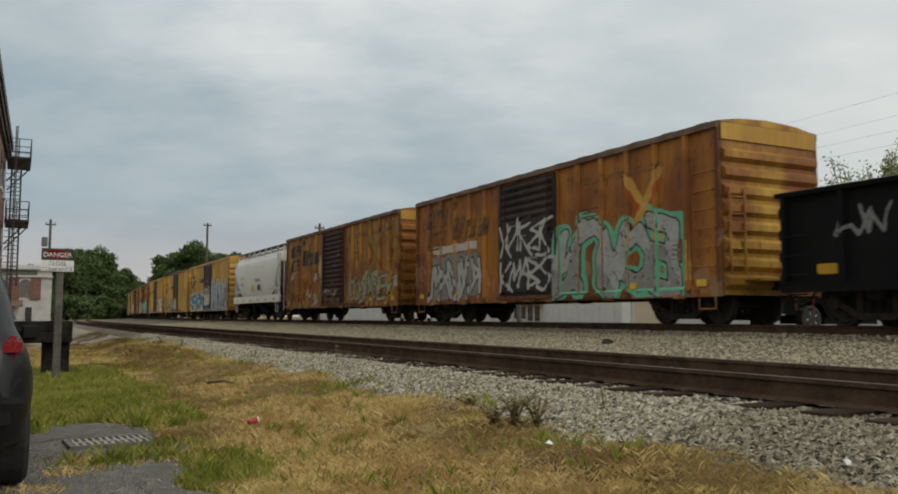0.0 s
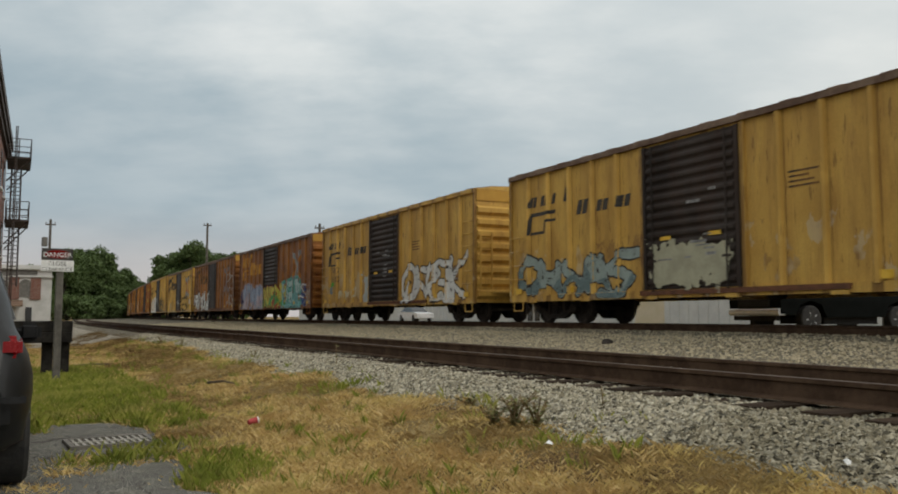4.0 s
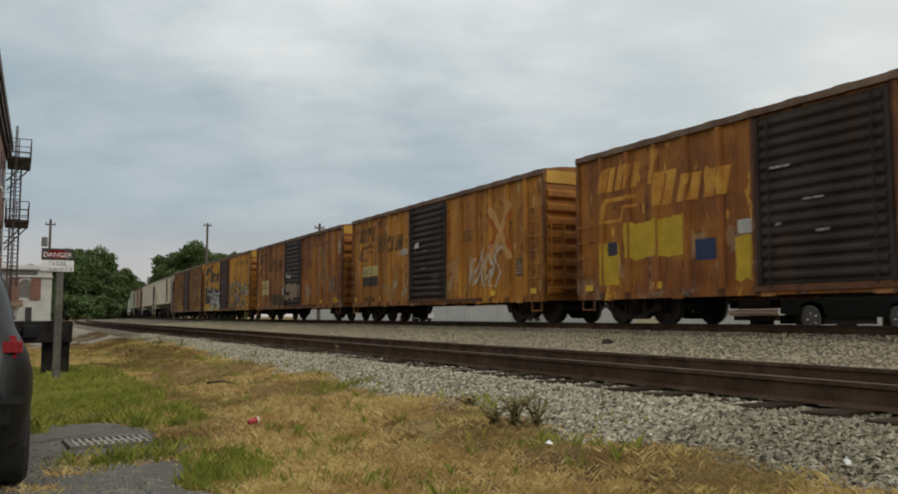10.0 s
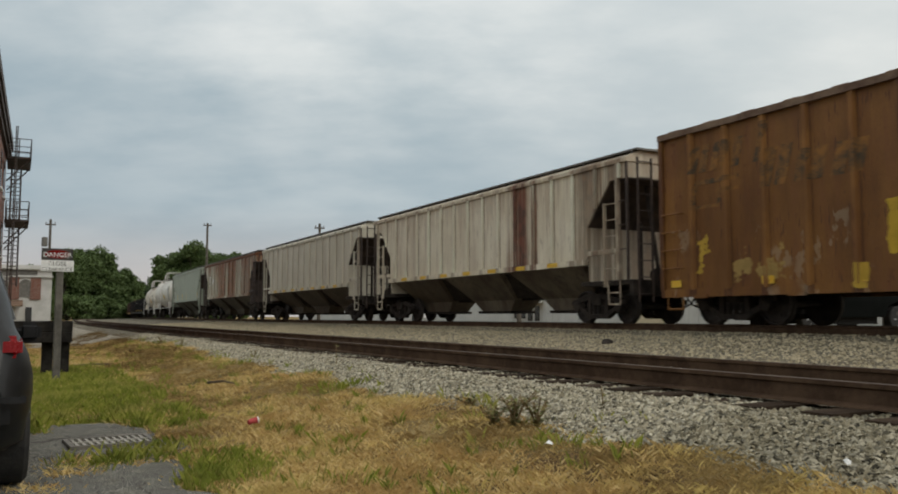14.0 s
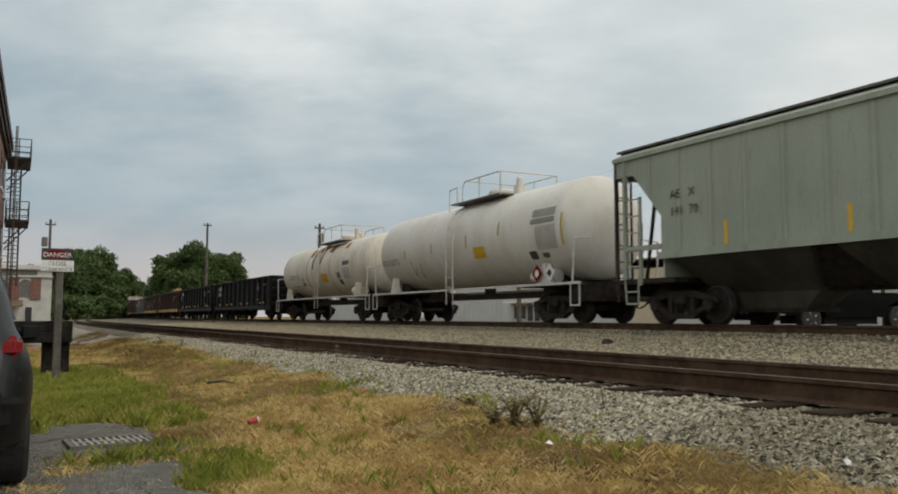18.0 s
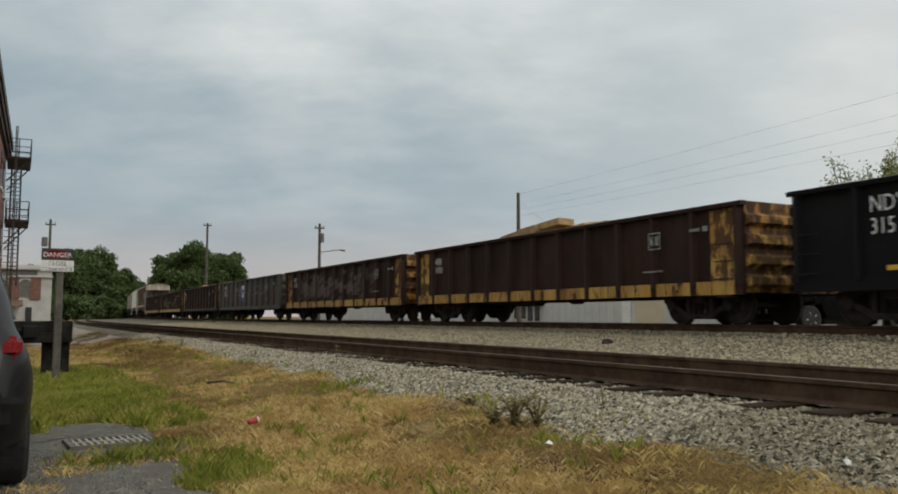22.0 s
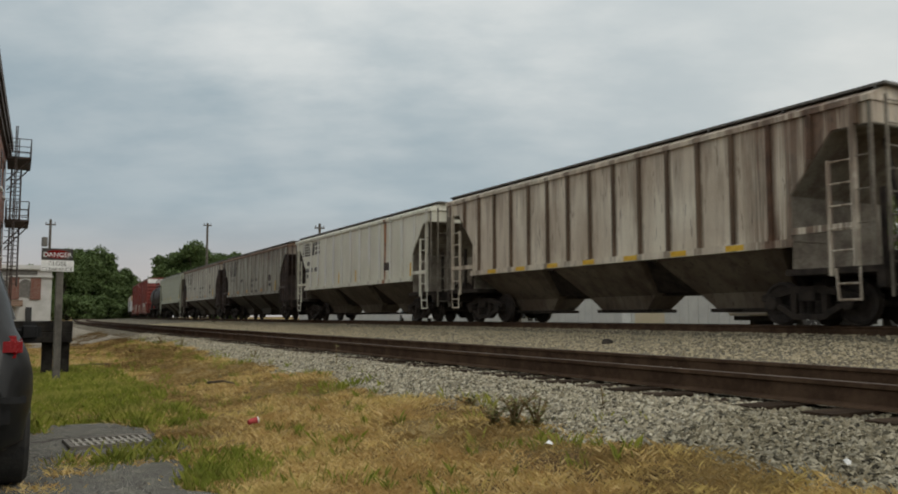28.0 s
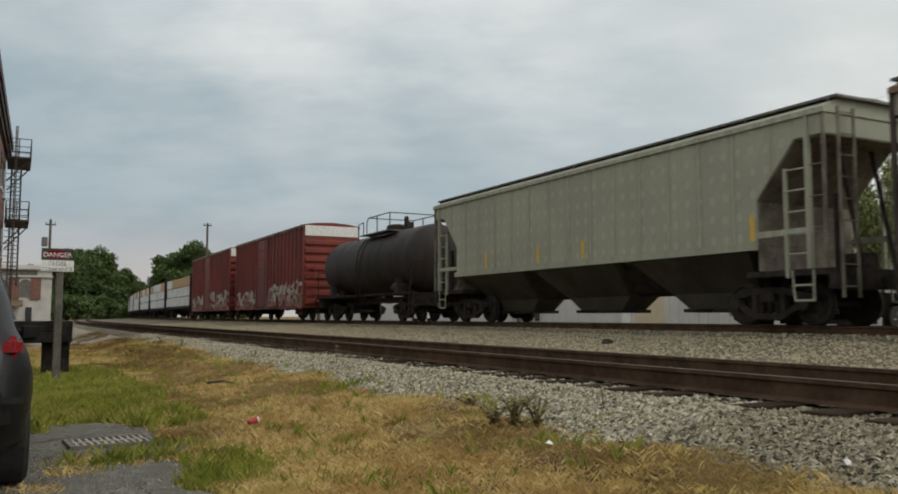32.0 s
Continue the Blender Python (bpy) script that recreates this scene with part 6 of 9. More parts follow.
def ribbed(at, label, base, base2, rust, seed, stain, rustcol=(0.17, 0.06, 0.03), bands=(), dots=0.0, toprust=None, ribcol=None, **kw):
    root = car("covered_hopper", at, label, "hopper car")
    n = kw.get("nribs", 17)
    gap = 16.1 / (n - 1)
    p = paint(root, base, base2, rust, seed, stain=stain, rustcol=rustcol, bands=bands, dots=dots, toprust=toprust, seam=(0.0 if n % 2 else gap / 2, gap), seam_k=0.12 if kw.get("thin") else (0.22 if kw.get("deep", 0.06) < 0.05 else 0.55))
    # rib faces lightened as if catching light, except where ribcol gives their colour
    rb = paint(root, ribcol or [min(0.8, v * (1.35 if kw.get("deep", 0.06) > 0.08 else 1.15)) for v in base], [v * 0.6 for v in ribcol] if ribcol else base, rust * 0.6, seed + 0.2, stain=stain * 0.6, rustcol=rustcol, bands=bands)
    if kw.get("cage") == "door":
        kw["cage"] = M["door"]
    # chutes: body paint at a quarter tone, under-car shade in the colour, plus stains
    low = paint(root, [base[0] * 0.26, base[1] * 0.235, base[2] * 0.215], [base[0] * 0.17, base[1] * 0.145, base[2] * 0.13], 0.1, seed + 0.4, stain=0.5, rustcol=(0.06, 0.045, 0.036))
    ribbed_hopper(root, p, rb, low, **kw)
    return root


ribbed(-274.0, "off-white covered hopper with a broad rust streak", (0.76, 0.70, 0.56), (0.68, 0.61, 0.47), 0.10, 16.0, 0.18, toprust=((0.24, 0.10, 0.035), 0.3), bands=((2.6, 3.7, (0.14, 0.035, 0.018), 0.95), (4.0, 4.25, (0.16, 0.05, 0.02), 0.8), (6.2, 8.0, (0.16, 0.09, 0.05), 0.7)))
ribbed(-292.2, "cream covered hopper with flat ribbed sides", (0.64, 0.60, 0.49), (0.57, 0.53, 0.42), 0.02, 17.0, 0.12)
h3 = ribbed(-310.6, "grey-white covered hopper streaked with rust", (0.52, 0.50, 0.40), (0.46, 0.42, 0.32), 0.30, 18.0, 0.55, rustcol=(0.30, 0.10, 0.022), nribs=14, inset=1.5, cage="door", strips="none", roofmat=M["rust_dark"], toprust=((0.24, 0.075, 0.018), 0.85), bands=((-2.9, -0.4, (0.24, 0.075, 0.016), 0.9), (0.4, 2.9, (0.22, 0.07, 0.015), 0.9), (5.0, 8.2, (0.20, 0.07, 0.024), 0.7)))
slabs("number_panel", [(-6.35, -5.75, 3.0, 3.3), (-6.35, -5.75, 2.65, 2.95), (-5.2, -4.8, 2.75, 3.1)], -1.504, M["white"], h3)
lettering("AEX", 0.26, M["black"], h3, -6.32, -1.51, 3.05, "car_mark")
lettering("124", 0.26, M["black"], h3, -6.32, -1.51, 2.7, "car_mark")
lettering("27", 0.26, M["black"], h3, -5.17, -1.51, 2.82, "car_mark")
h4 = ribbed(-329.0, "plain grey covered hopper with a roof walkway", (0.37, 0.41, 0.335), (0.33, 0.37, 0.30), 0.0, 19.0, 0.06, thin=True, deep=0.02, strips="up")
lettering("AE   X", 0.3, M["black"], h4, -6.3, -1.53, 2.95, "car_mark")
lettering("141  70", 0.3, M["black"], h4, -6.3, -1.53, 2.55, "car_mark")

t1 = car("tank_car", -346.3, "large white tank car with a top platform", "tank car")
tank_car(t1, paint(t1, (0.72, 0.70, 0.64), (0.65, 0.62, 0.55), 0.0, 20.0, stain=0.08, rustcol=(0.3, 0.22, 0.14)), M["ladder_white"], 6.95, 1.55, 2.78, M["ladder_white"])
T1 = tank_side(1.55, 2.78)
ROWS = [1.6 + 0.1 * k for k in range(22)]
drape(lettering("UTLX 902776", 0.34, M["faded_ink"], t1, -6.35, -1.57, 2.26, "car_mark", squeeze=0.85), T1, ROWS)
for area, col, n in (((5.05, 6.25, 3.12, 3.36), (0.33, 0.32, 0.28), "warning_panel"), ((5.0, 6.25, 2.92, 3.08), (0.26, 0.26, 0.23), "warning_panel"), ((5.25, 6.3, 2.15, 2.85), (0.47, 0.46, 0.42), "data_panel"), ((1.45, 2.2, 2.12, 2.5), (0.62, 0.42, 0.03), "placard"), ((4.74, 5.14, 1.9, 2.14), (0.07, 0.07, 0.065), "data_panel"), ((5.4, 5.75, 1.92, 2.06), (0.09, 0.09, 0.085), "data_panel")):
    blot(t1, area, col, T1, 0.0, 1.0, 0.006, n)
for k in range(6):
    blot(t1, (5.32, 6.2 - 0.15 * (k % 3), 2.22 + 0.1 * k, 2.26 + 0.1 * k), (0.28, 0.28, 0.26), T1, 0.0, 1.0, 0.01, "data_line")
for x, z0, z1 in ((6.56, 2.2, 3.15), (3.1, 2.75, 3.2), (0.95, 2.5, 2.95), (-4.1, 2.4, 2.8), (-1.7, 2.5, 2.9)):
    blot(t1, (x, x + 0.09, z0, z1), (0.46, 0.36, 0.06), T1, 0.0, 1.0, 0.006, "tank_strip")
for k in range(3):
    blot(t1, (-6.2, -4.7 - 0.3 * (k % 2), 2.0 - 0.11 * k, 2.04 - 0.11 * k), (0.40, 0.39, 0.36), T1, 0.0, 1.0, 0.006, "small_words")
graffiti(t1, (-3.6, -2.9, 1.7, 2.3), "m", (0.30, 0.29, 0.27), T1, line=None, fat=0.03, seed=3.0)
for x, z in ((3.1, 1.95), (1.15, 1.95), (-1.6, 1.9), (-3.9, 1.95)):
    blot(t1, (x, x + 0.08, z - 0.35, z + 0.3), (0.74, 0.73, 0.68), T1, 0.04, 2.0, 0.004, "streak", "pale washed streak")
for px, pmat in ((5.3, M["tail"]), (5.95, M["white"])):
    bm = bmesh.new()
    prism(bm, [(px - 0.27, 1.45), (px, 1.18), (px + 0.27, 1.45), (px, 1.72)], -1.512, -1.50, "y")
    pl = part("hazard_placard", bm, pmat, t1, "diamond hazard placard")
    bm = bmesh.new()
    prism(bm, [(px - 0.13, 1.45), (px, 1.32), (px + 0.13, 1.45), (px, 1.58)], -1.518, -1.513, "y")
    part("placard_mark", bm, M["white"] if px < 5.5 else M["black"], pl)
    bm = bmesh.new()
    box(bm, px - 0.03, px + 0.03, -1.499, -1.46, 1.12, 1.4)
    part("placard_post", bm, M["ladder_white"], t1)
t2 = car("tank_car", -361.3, "cream tank car with rust streaks below its dome", "tank car")
tank_car(t2, paint(t2, (0.74, 0.70, 0.60), (0.66, 0.61, 0.50), 0.02, 21.0, stain=0.14, rustcol=(0.30, 0.15, 0.05), bands=((-2.1, -1.85, (0.30, 0.16, 0.06), 0.5), (-1.2, -1.0, (0.34, 0.19, 0.08), 0.45), (1.5, 1.7, (0.30, 0.16, 0.06), 0.35))), M["ladder_white"], 6.75, 1.4, 2.62, M["ladder_white"])
T2 = tank_side(1.4, 2.62)
drape(lettering("DOWX  6703", 0.36, M["black"], t2, -5.0, -1.42, 2.2, "car_mark", squeeze=0.8), T2, ROWS)
for area, col, n in (((0.37, 1.2, 1.92, 2.34), (0.66, 0.36, 0.03), "placard"), ((3.45, 4.35, 2.62, 2.82), (0.13, 0.13, 0.115), "warning_panel"), ((3.45, 4.35, 2.0, 2.5), (0.50, 0.49, 0.46), "data_panel"), ((2.65, 3.05, 2.05, 2.32), (0.14, 0.15, 0.14), "data_panel"), ((2.7, 3.1, 1.74, 1.98), (0.10, 0.10, 0.095), "data_panel"), ((-2.95, -2.5, 1.85, 2.0), (0.22, 0.2, 0.17), "data_panel"), ((-2.9, -2.6, 2.05, 2.25), (0.45, 0.43, 0.4), "data_panel")):
    blot(t2, area, col, T2, 0.0, 1.0, 0.006, n)
for x, z0, z1 in ((0.22, 1.9, 2.36), (2.48, 1.95, 2.36), (-2.1, 2.0, 2.35)):
    blot(t2, (x, x + 0.08, z0, z1), (0.46, 0.30, 0.06), T2, 0.0, 1.0, 0.006, "tank_strip")
for k in range(2):
    blot(t2, (-4.8, -2.7 - 0.4 * k, 1.8 - 0.12 * k, 1.85 - 0.12 * k), (0.36, 0.35, 0.32), T2, 0.0, 1.0, 0.006, "small_words")
for x, w, z0, z1 in ((-1.1, 0.26, 2.6, 3.8), (-1.9, 0.5, 3.3, 3.75), (-0.35, 0.2, 3.1, 3.85), (0.1, 0.26, 2.85, 3.8), (0.9, 0.8, 3.35, 3.8), (3.1, 0.5, 3.45, 3.75), (-0.75, 0.35, 3.45, 3.9)):
    blot(t2, (x, x + w, z0, z1), (0.26, 0.115, 0.035), T2, 0.07, x, 0.005, "rust_run", "brown rust run below the dome")

BLACK = (0.013, 0.013, 0.014)
BROWN = (0.042, 0.026, 0.021)


def gond_car(at, label, base, seed, rust=0.25, yellow=False, load=None, ends=None, mark=None, stain=0.35, sprayed=()):
    root = car("gondola", at, label, "gondola")
    p = paint(root, base, None, rust, seed, stain=stain, rustcol=(0.085, 0.036, 0.022) if base != BLACK else (0.03, 0.022, 0.018))
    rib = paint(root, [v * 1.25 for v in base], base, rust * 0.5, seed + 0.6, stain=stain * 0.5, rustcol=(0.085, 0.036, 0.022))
    y = paint(root, (0.58, 0.37, 0.09), (0.48, 0.25, 0.05), 0.78, seed + 0.3, rustcol=(0.10, 0.045, 0.022), stain=0.4) if yellow else None
    yend = paint(root, (0.56, 0.34, 0.07), (0.40, 0.20, 0.04), 0.85, seed + 0.9, rustcol=(0.06, 0.03, 0.018), stain=0.6) if yellow else None
    ys = paint(root, (0.56, 0.35, 0.09), (0.50, 0.29, 0.07), 0.5, seed + 0.1, rustcol=(0.055, 0.026, 0.016), stain=0.5) if yellow else None
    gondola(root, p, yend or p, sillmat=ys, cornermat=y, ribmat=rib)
    if load:
        scrap_load(root, load[0], load[1], 2.58, load[2], M["tie_load"], seed)
    if mark:
        lettering(mark[0], 0.3 if yellow else 0.42, M["white"], root, -6.3, -1.60, 2.06, "car_mark", squeeze=0.8)
        lettering(mark[1], 0.3 if yellow else 0.42, M["white"], root, -6.3, -1.60, 1.75 if yellow else 1.66, "car_mark", squeeze=0.8)
    for x in (6.5, 5.7, -6.0, -3.6, -2.2, 0.6, 2.4) if base == BLACK else ():
        slabs("reflector", [(x, x + 0.34, 1.0, 1.09)], -1.60, M["yellow"], root)
    for area, col, ragged in sprayed:
        blot(root, area, col, gondola_side(), ragged, seed)
    slabs("stencil", [(5.2, 5.62, 1.78, 1.81), (5.2, 5.23, 1.81, 2.16), (5.59, 5.62, 1.81, 2.16), (5.2, 5.62, 2.16, 2.19), (5.27, 5.38, 1.88, 2.10), (5.44, 5.55, 1.88, 2.10)], -1.60, M["chalk"], root)
    slabs("small_mark", [(6.6, 6.9, 2.1, 2.17)], -1.60, M["chalk"], root)
    slabs("small_mark", [(7.0, 7.15, 2.08, 2.2)], -1.60, M["chalk"], root)
    slabs("white_dash", [(5.0, 5.7, 1.24, 1.28)], -1.60, M["chalk"], root)
    return root


M["tie_load"] = surface("pale_scrap_timber", (0.30, 0.19, 0.08), (0.48, 0.34, 0.17), 3, 0.85, 0, 0.3, 30)
gond_car(-377.7, "black steel gondola with white marks", BLACK, 22.0, 0.08, mark=("NDYX", "31589"), stain=0.15)
gond_car(-395.0, "black steel gondola with white marks", BLACK, 23.0, 0.08, mark=("NDYX", "315"), stain=0.15)
gond_car(-412.4, "brown gondola with peeling yellow sill and timber load", BROWN, 24.0, 0.3, True, (-5.5, 2.5, 0.5), mark=("KPJX", "10731"))
gond_car(-429.7, "brown gondola with peeling yellow sill and timber load", BROWN, 25.0, 0.35, True, (-5.0, 4.0, 0.45), mark=("KPJX", "10776"), stain=0.5, sprayed=[((-6.0, -2.0, 0.9, 2.4), (0.12, 0.10, 0.085), 0.7), ((-2.5, 3.5, 1.0, 2.2), (0.14, 0.115, 0.095), 0.8), ((3.0, 5.0, 1.3, 2.3), (0.10, 0.08, 0.06), 0.8)])
grey_gond = gond_car(-446.9, "weathered grey gondola with a blue and white placard", (0.078, 0.074, 0.063), 26.0, 0.16, False, (-4, 2, 0.25), mark=("DJTX", "220555"))
slabs("placard", [(-0.95, -0.3, 1.46, 2.26)], -1.60, M["white"], grey_gond, 0, "white placard with a blue diamond")
bm = bmesh.new()
prism(bm, [(-0.86, 1.86), (-0.625, 1.52), (-0.39, 1.86), (-0.625, 2.2)], -1.612, -1.606, "y")
BLUE = surface("blue_placard", (0.05, 0.10, 0.24), (0.07, 0.14, 0.32), 5, 0.6)
part("placard_mark", bm, BLUE, grey_gond)
slabs("placard_foot", [(-0.95, -0.3, 1.2, 1.457)], -1.60, BLUE, grey_gond, 0, "blue lower part of the placard")
GSIDE = gondola_side()
for x, z0, z1 in ((-3.75, 1.1, 1.68), (-1.6, 1.1, 1.6), (0.45, 1.05, 1.66), (3.1, 1.1, 1.7), (6.9, 1.0, 2.0)):
    blot(grey_gond, (x, x + 0.14, z0, z1), (0.34, 0.13, 0.025), GSIDE, 0.06, 2.0, 0.003, "rust_run", "orange rust run")
for letters, area in (("o", (-3.1, -2.45, 1.6, 2.25)), ("o", (-2.95, -2.6, 1.8, 2.05)), ("bl", (-2.1, -1.2, 1.55, 2.3)), ("o", (0.25, 0.75, 1.6, 2.1)), ("ks", (1.7, 2.8, 1.5, 2.2)), ("xw", (4.0, 5.0, 1.5, 2.1))):
    graffiti(grey_gond, area, letters, (0.24, 0.24, 0.22), GSIDE, line=None, fat=0.028, seed=area[0], name="chalk_mark")
blot(grey_gond, (-7.4, -7.2, 0.9, 1.5), (0.28, 0.10, 0.03), GSIDE, 0.06, 2.0, 0.003, "rust_run", "orange rust run")
gond_car(-464.2, "brown gondola with peeling yellow sill", BROWN, 27.0, 0.3, True, (-6, 0.5, 0.4), mark=("KPJX", "10587"))
gond_car(-481.8, "brown gondola with peeling yellow sill", BROWN, 28.0, 0.4, True, (-4, 3, 0.2), stain=0.5, sprayed=[((-5.0, 0.0, 0.9, 2.2), (0.16, 0.125, 0.10), 0.8), ((0.5, 5.5, 1.0, 2.0), (0.13, 0.10, 0.075), 0.8)])
gond_car(-499.2, "brown gondola with a yellow corner", BROWN, 29.0, 0.35, True, mark=("KPJX", "10407"))

ribbed(-516.4, "dirty off-white covered hopper stained brown", (0.76, 0.70, 0.575), (0.62, 0.54, 0.43), 0.05, 30.0, 0.3, rustcol=(0.17, 0.10, 0.06), toprust=((0.17, 0.09, 0.055), 0.35), bands=((5.5, 8.0, (0.12, 0.06, 0.035), 0.8),), ribcol=(0.17, 0.115, 0.075), inset=1.9, plate="pocket")
ns = ribbed(-534.4, "off-white covered hopper with one rust streak", (0.80, 0.79, 0.67), (0.73, 0.72, 0.60), 0.0, 31.0, 0.06, nribs=15, deep=0.03, strips="up", bands=((3.9, 4.17, (0.34, 0.12, 0.02), 1.0),), plate="pocket")
for i in range(5):
    slabs("emblem_stripe", [(-7.3 + 0.05 * i, -6.1, 3.36 + 0.14 * i, 3.44 + 0.14 * i)], -1.505, M["black"], ns, 0.2)
for x0, x1, z0, z1 in ((-6.08, -5.8, 3.36, 4.0), (-5.6, -5.3, 3.36, 4.0), (-5.1, -4.45, 3.36, 3.52), (-5.1, -4.45, 3.60, 3.76), (-5.1, -4.45, 3.84, 4.0)):
    slabs("emblem_bar", [(x0, x1, z0, z1)], -1.506, M["black"], ns, 0.15)
for x0, x1, z0 in ((-6.4, -6.0, 2.85), (-6.6, -6.1, 2.5), (-5.9, -5.5, 2.5), (-5.2, -4.7, 2.5), (-6.5, -6.2, 2.2)):
    slabs("number_bar", [(x0, x1, z0, z0 + 0.2)], -1.506, M["galv"], ns)
slabs("dark_panel", [(3.9, 4.5, 2.1, 2.42)], -1.506, M["door"], ns)
nw0 = ribbed(-552.6, "grey-white covered hopper heavily stained brown", (0.38, 0.37, 0.31), (0.31, 0.295, 0.245), 0.08, 32.0, 0.36, rustcol=(0.13, 0.075, 0.045), toprust=((0.12, 0.05, 0.03), 0.45), roofmat=M["roof"], strips="none", nribs=17, deep=0.10, cage="door")
nw = ribbed(-570.5, "grey-white covered hopper with faded black marks", (0.50, 0.48, 0.41), (0.43, 0.41, 0.35), 0.05, 33.0, 0.24, rustcol=(0.14, 0.08, 0.05), toprust=((0.13, 0.05, 0.03), 0.4), roofmat=M["roof"], strips="none", nribs=17, deep=0.10, cage="door")
for hcar in (nw0, nw):
    for x0, x1, z0 in ((-0.08, 0.45, 2.45), (0.62, 1.6, 2.45), (-0.08, 0.5, 2.08), (-0.08, 0.6, 1.7), (0.75, 1.6, 1.7), (-2.9, -2.3, 2.5), (-1.1, -0.8, 2.2)):
        slabs("faded_word", [(x0, x1, z0, z0 + 0.2)], -1.505, M["faded_ink"], hcar)
    slabs("dark_panel", [(4.2, 4.8, 2.35, 2.72)], -1.505, M["door"], hcar)
    slabs("data_panel", [(4.35, 4.8, 2.02, 2.22)], -1.505, M["black"], hcar)
    for x in (-6.2, -3.4, -0.85, 2.8):
        slabs("reflector", [(x, x + 0.3, 1.74, 1.9)], -1.586, M["faded_yellow"], hcar)
    slabs("reflector", [(6.0, 6.16, 1.75, 2.3)], -1.586, M["yellow"], hcar)
    for x0, lean in ((-6.3, 0.0), (-5.85, -0.35), (-5.45, 0.0), (-5.1, -0.2), (-4.8, 0.2), (-4.5, -0.2), (-4.3, 0.2)):
        slabs("emblem_bar", [(x0, x0 + 0.24, 3.0, 4.0)], -1.505, M["black"], hcar, lean)
    for x0 in (-6.3, -5.6, -5.1):
        slabs("number_bar", [(x0, x0 + 0.4, 2.62, 2.82)], -1.505, M["faded_ink"], hcar)
    for k in range(9):
        slabs("rust_run", [(-7.0 + k * 1.6, -6.93 + k * 1.6 + 0.03 * (k % 2), 3.5 + 0.15 * (k % 3), 4.1)], -1.503, M["rust_dark"], hcar, 0.05)
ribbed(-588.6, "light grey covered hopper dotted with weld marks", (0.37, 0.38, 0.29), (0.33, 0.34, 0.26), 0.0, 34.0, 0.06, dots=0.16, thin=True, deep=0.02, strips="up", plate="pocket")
bt = car("tank_car", -604.6, "black tank car with yellow marks", "tank car")
tank_car(bt, paint(bt, (0.03, 0.029, 0.028), (0.045, 0.042, 0.04), 0.0, 35.0, stain=0.2), M["steel"], 5.4, 1.42, 2.55, M["steel"], dark=True)


def red_box(at, seed):
    root = car("boxcar", at, "tall red boxcar with a white-topped end", "boxcar")
    p = paint(root, (0.22, 0.04, 0.03), (0.16, 0.035, 0.028), 0.05, seed, stain=0.2)
    side = boxcar_side(15.3, 9, 2.6, -0.8)
    graffiti(root, (-7.2, -2.4, 0.75, 1.9), "onkesaw", (0.50, 0.46, 0.40), side, col2=(0.30, 0.17, 0.14), line=(0.18, 0.06, 0.05), fat=0.12, seed=seed)
    graffiti(root, (0.8, 7.3, 0.75, 2.1), "dsnocaxe", (0.50, 0.48, 0.42), side, col2=(0.32, 0.20, 0.16), line=(0.18, 0.06, 0.05), fat=0.12, seed=seed + 1)
    boxcar(root, (p, p, M["roof"], p, p, M["roof"], p), 15.3, 5.1, 9, 2.6, "panelled", -0.8, True)


red_box(-620.1, 36.0)
red_box(-637.3, 37.0)
M["wrap"] = surface("white_plastic_wrap", (0.62, 0.62, 0.60), (0.42, 0.42, 0.42), 1.6, 0.5, 0, 0.4, 6)
M["wood"] = surface("stacked_lumber", (0.34, 0.20, 0.09), (0.48, 0.32, 0.16), 4, 0.8, 0, 0.3, 40)
for i in range(6):
    lum = car("lumber_car", -655.0 - 17.6 * i, "flat car stacked with white-wrapped lumber", "lumber car")
    lumber_car(lum, 40 + i, M["wrap"], M["wood"], M["steel"])


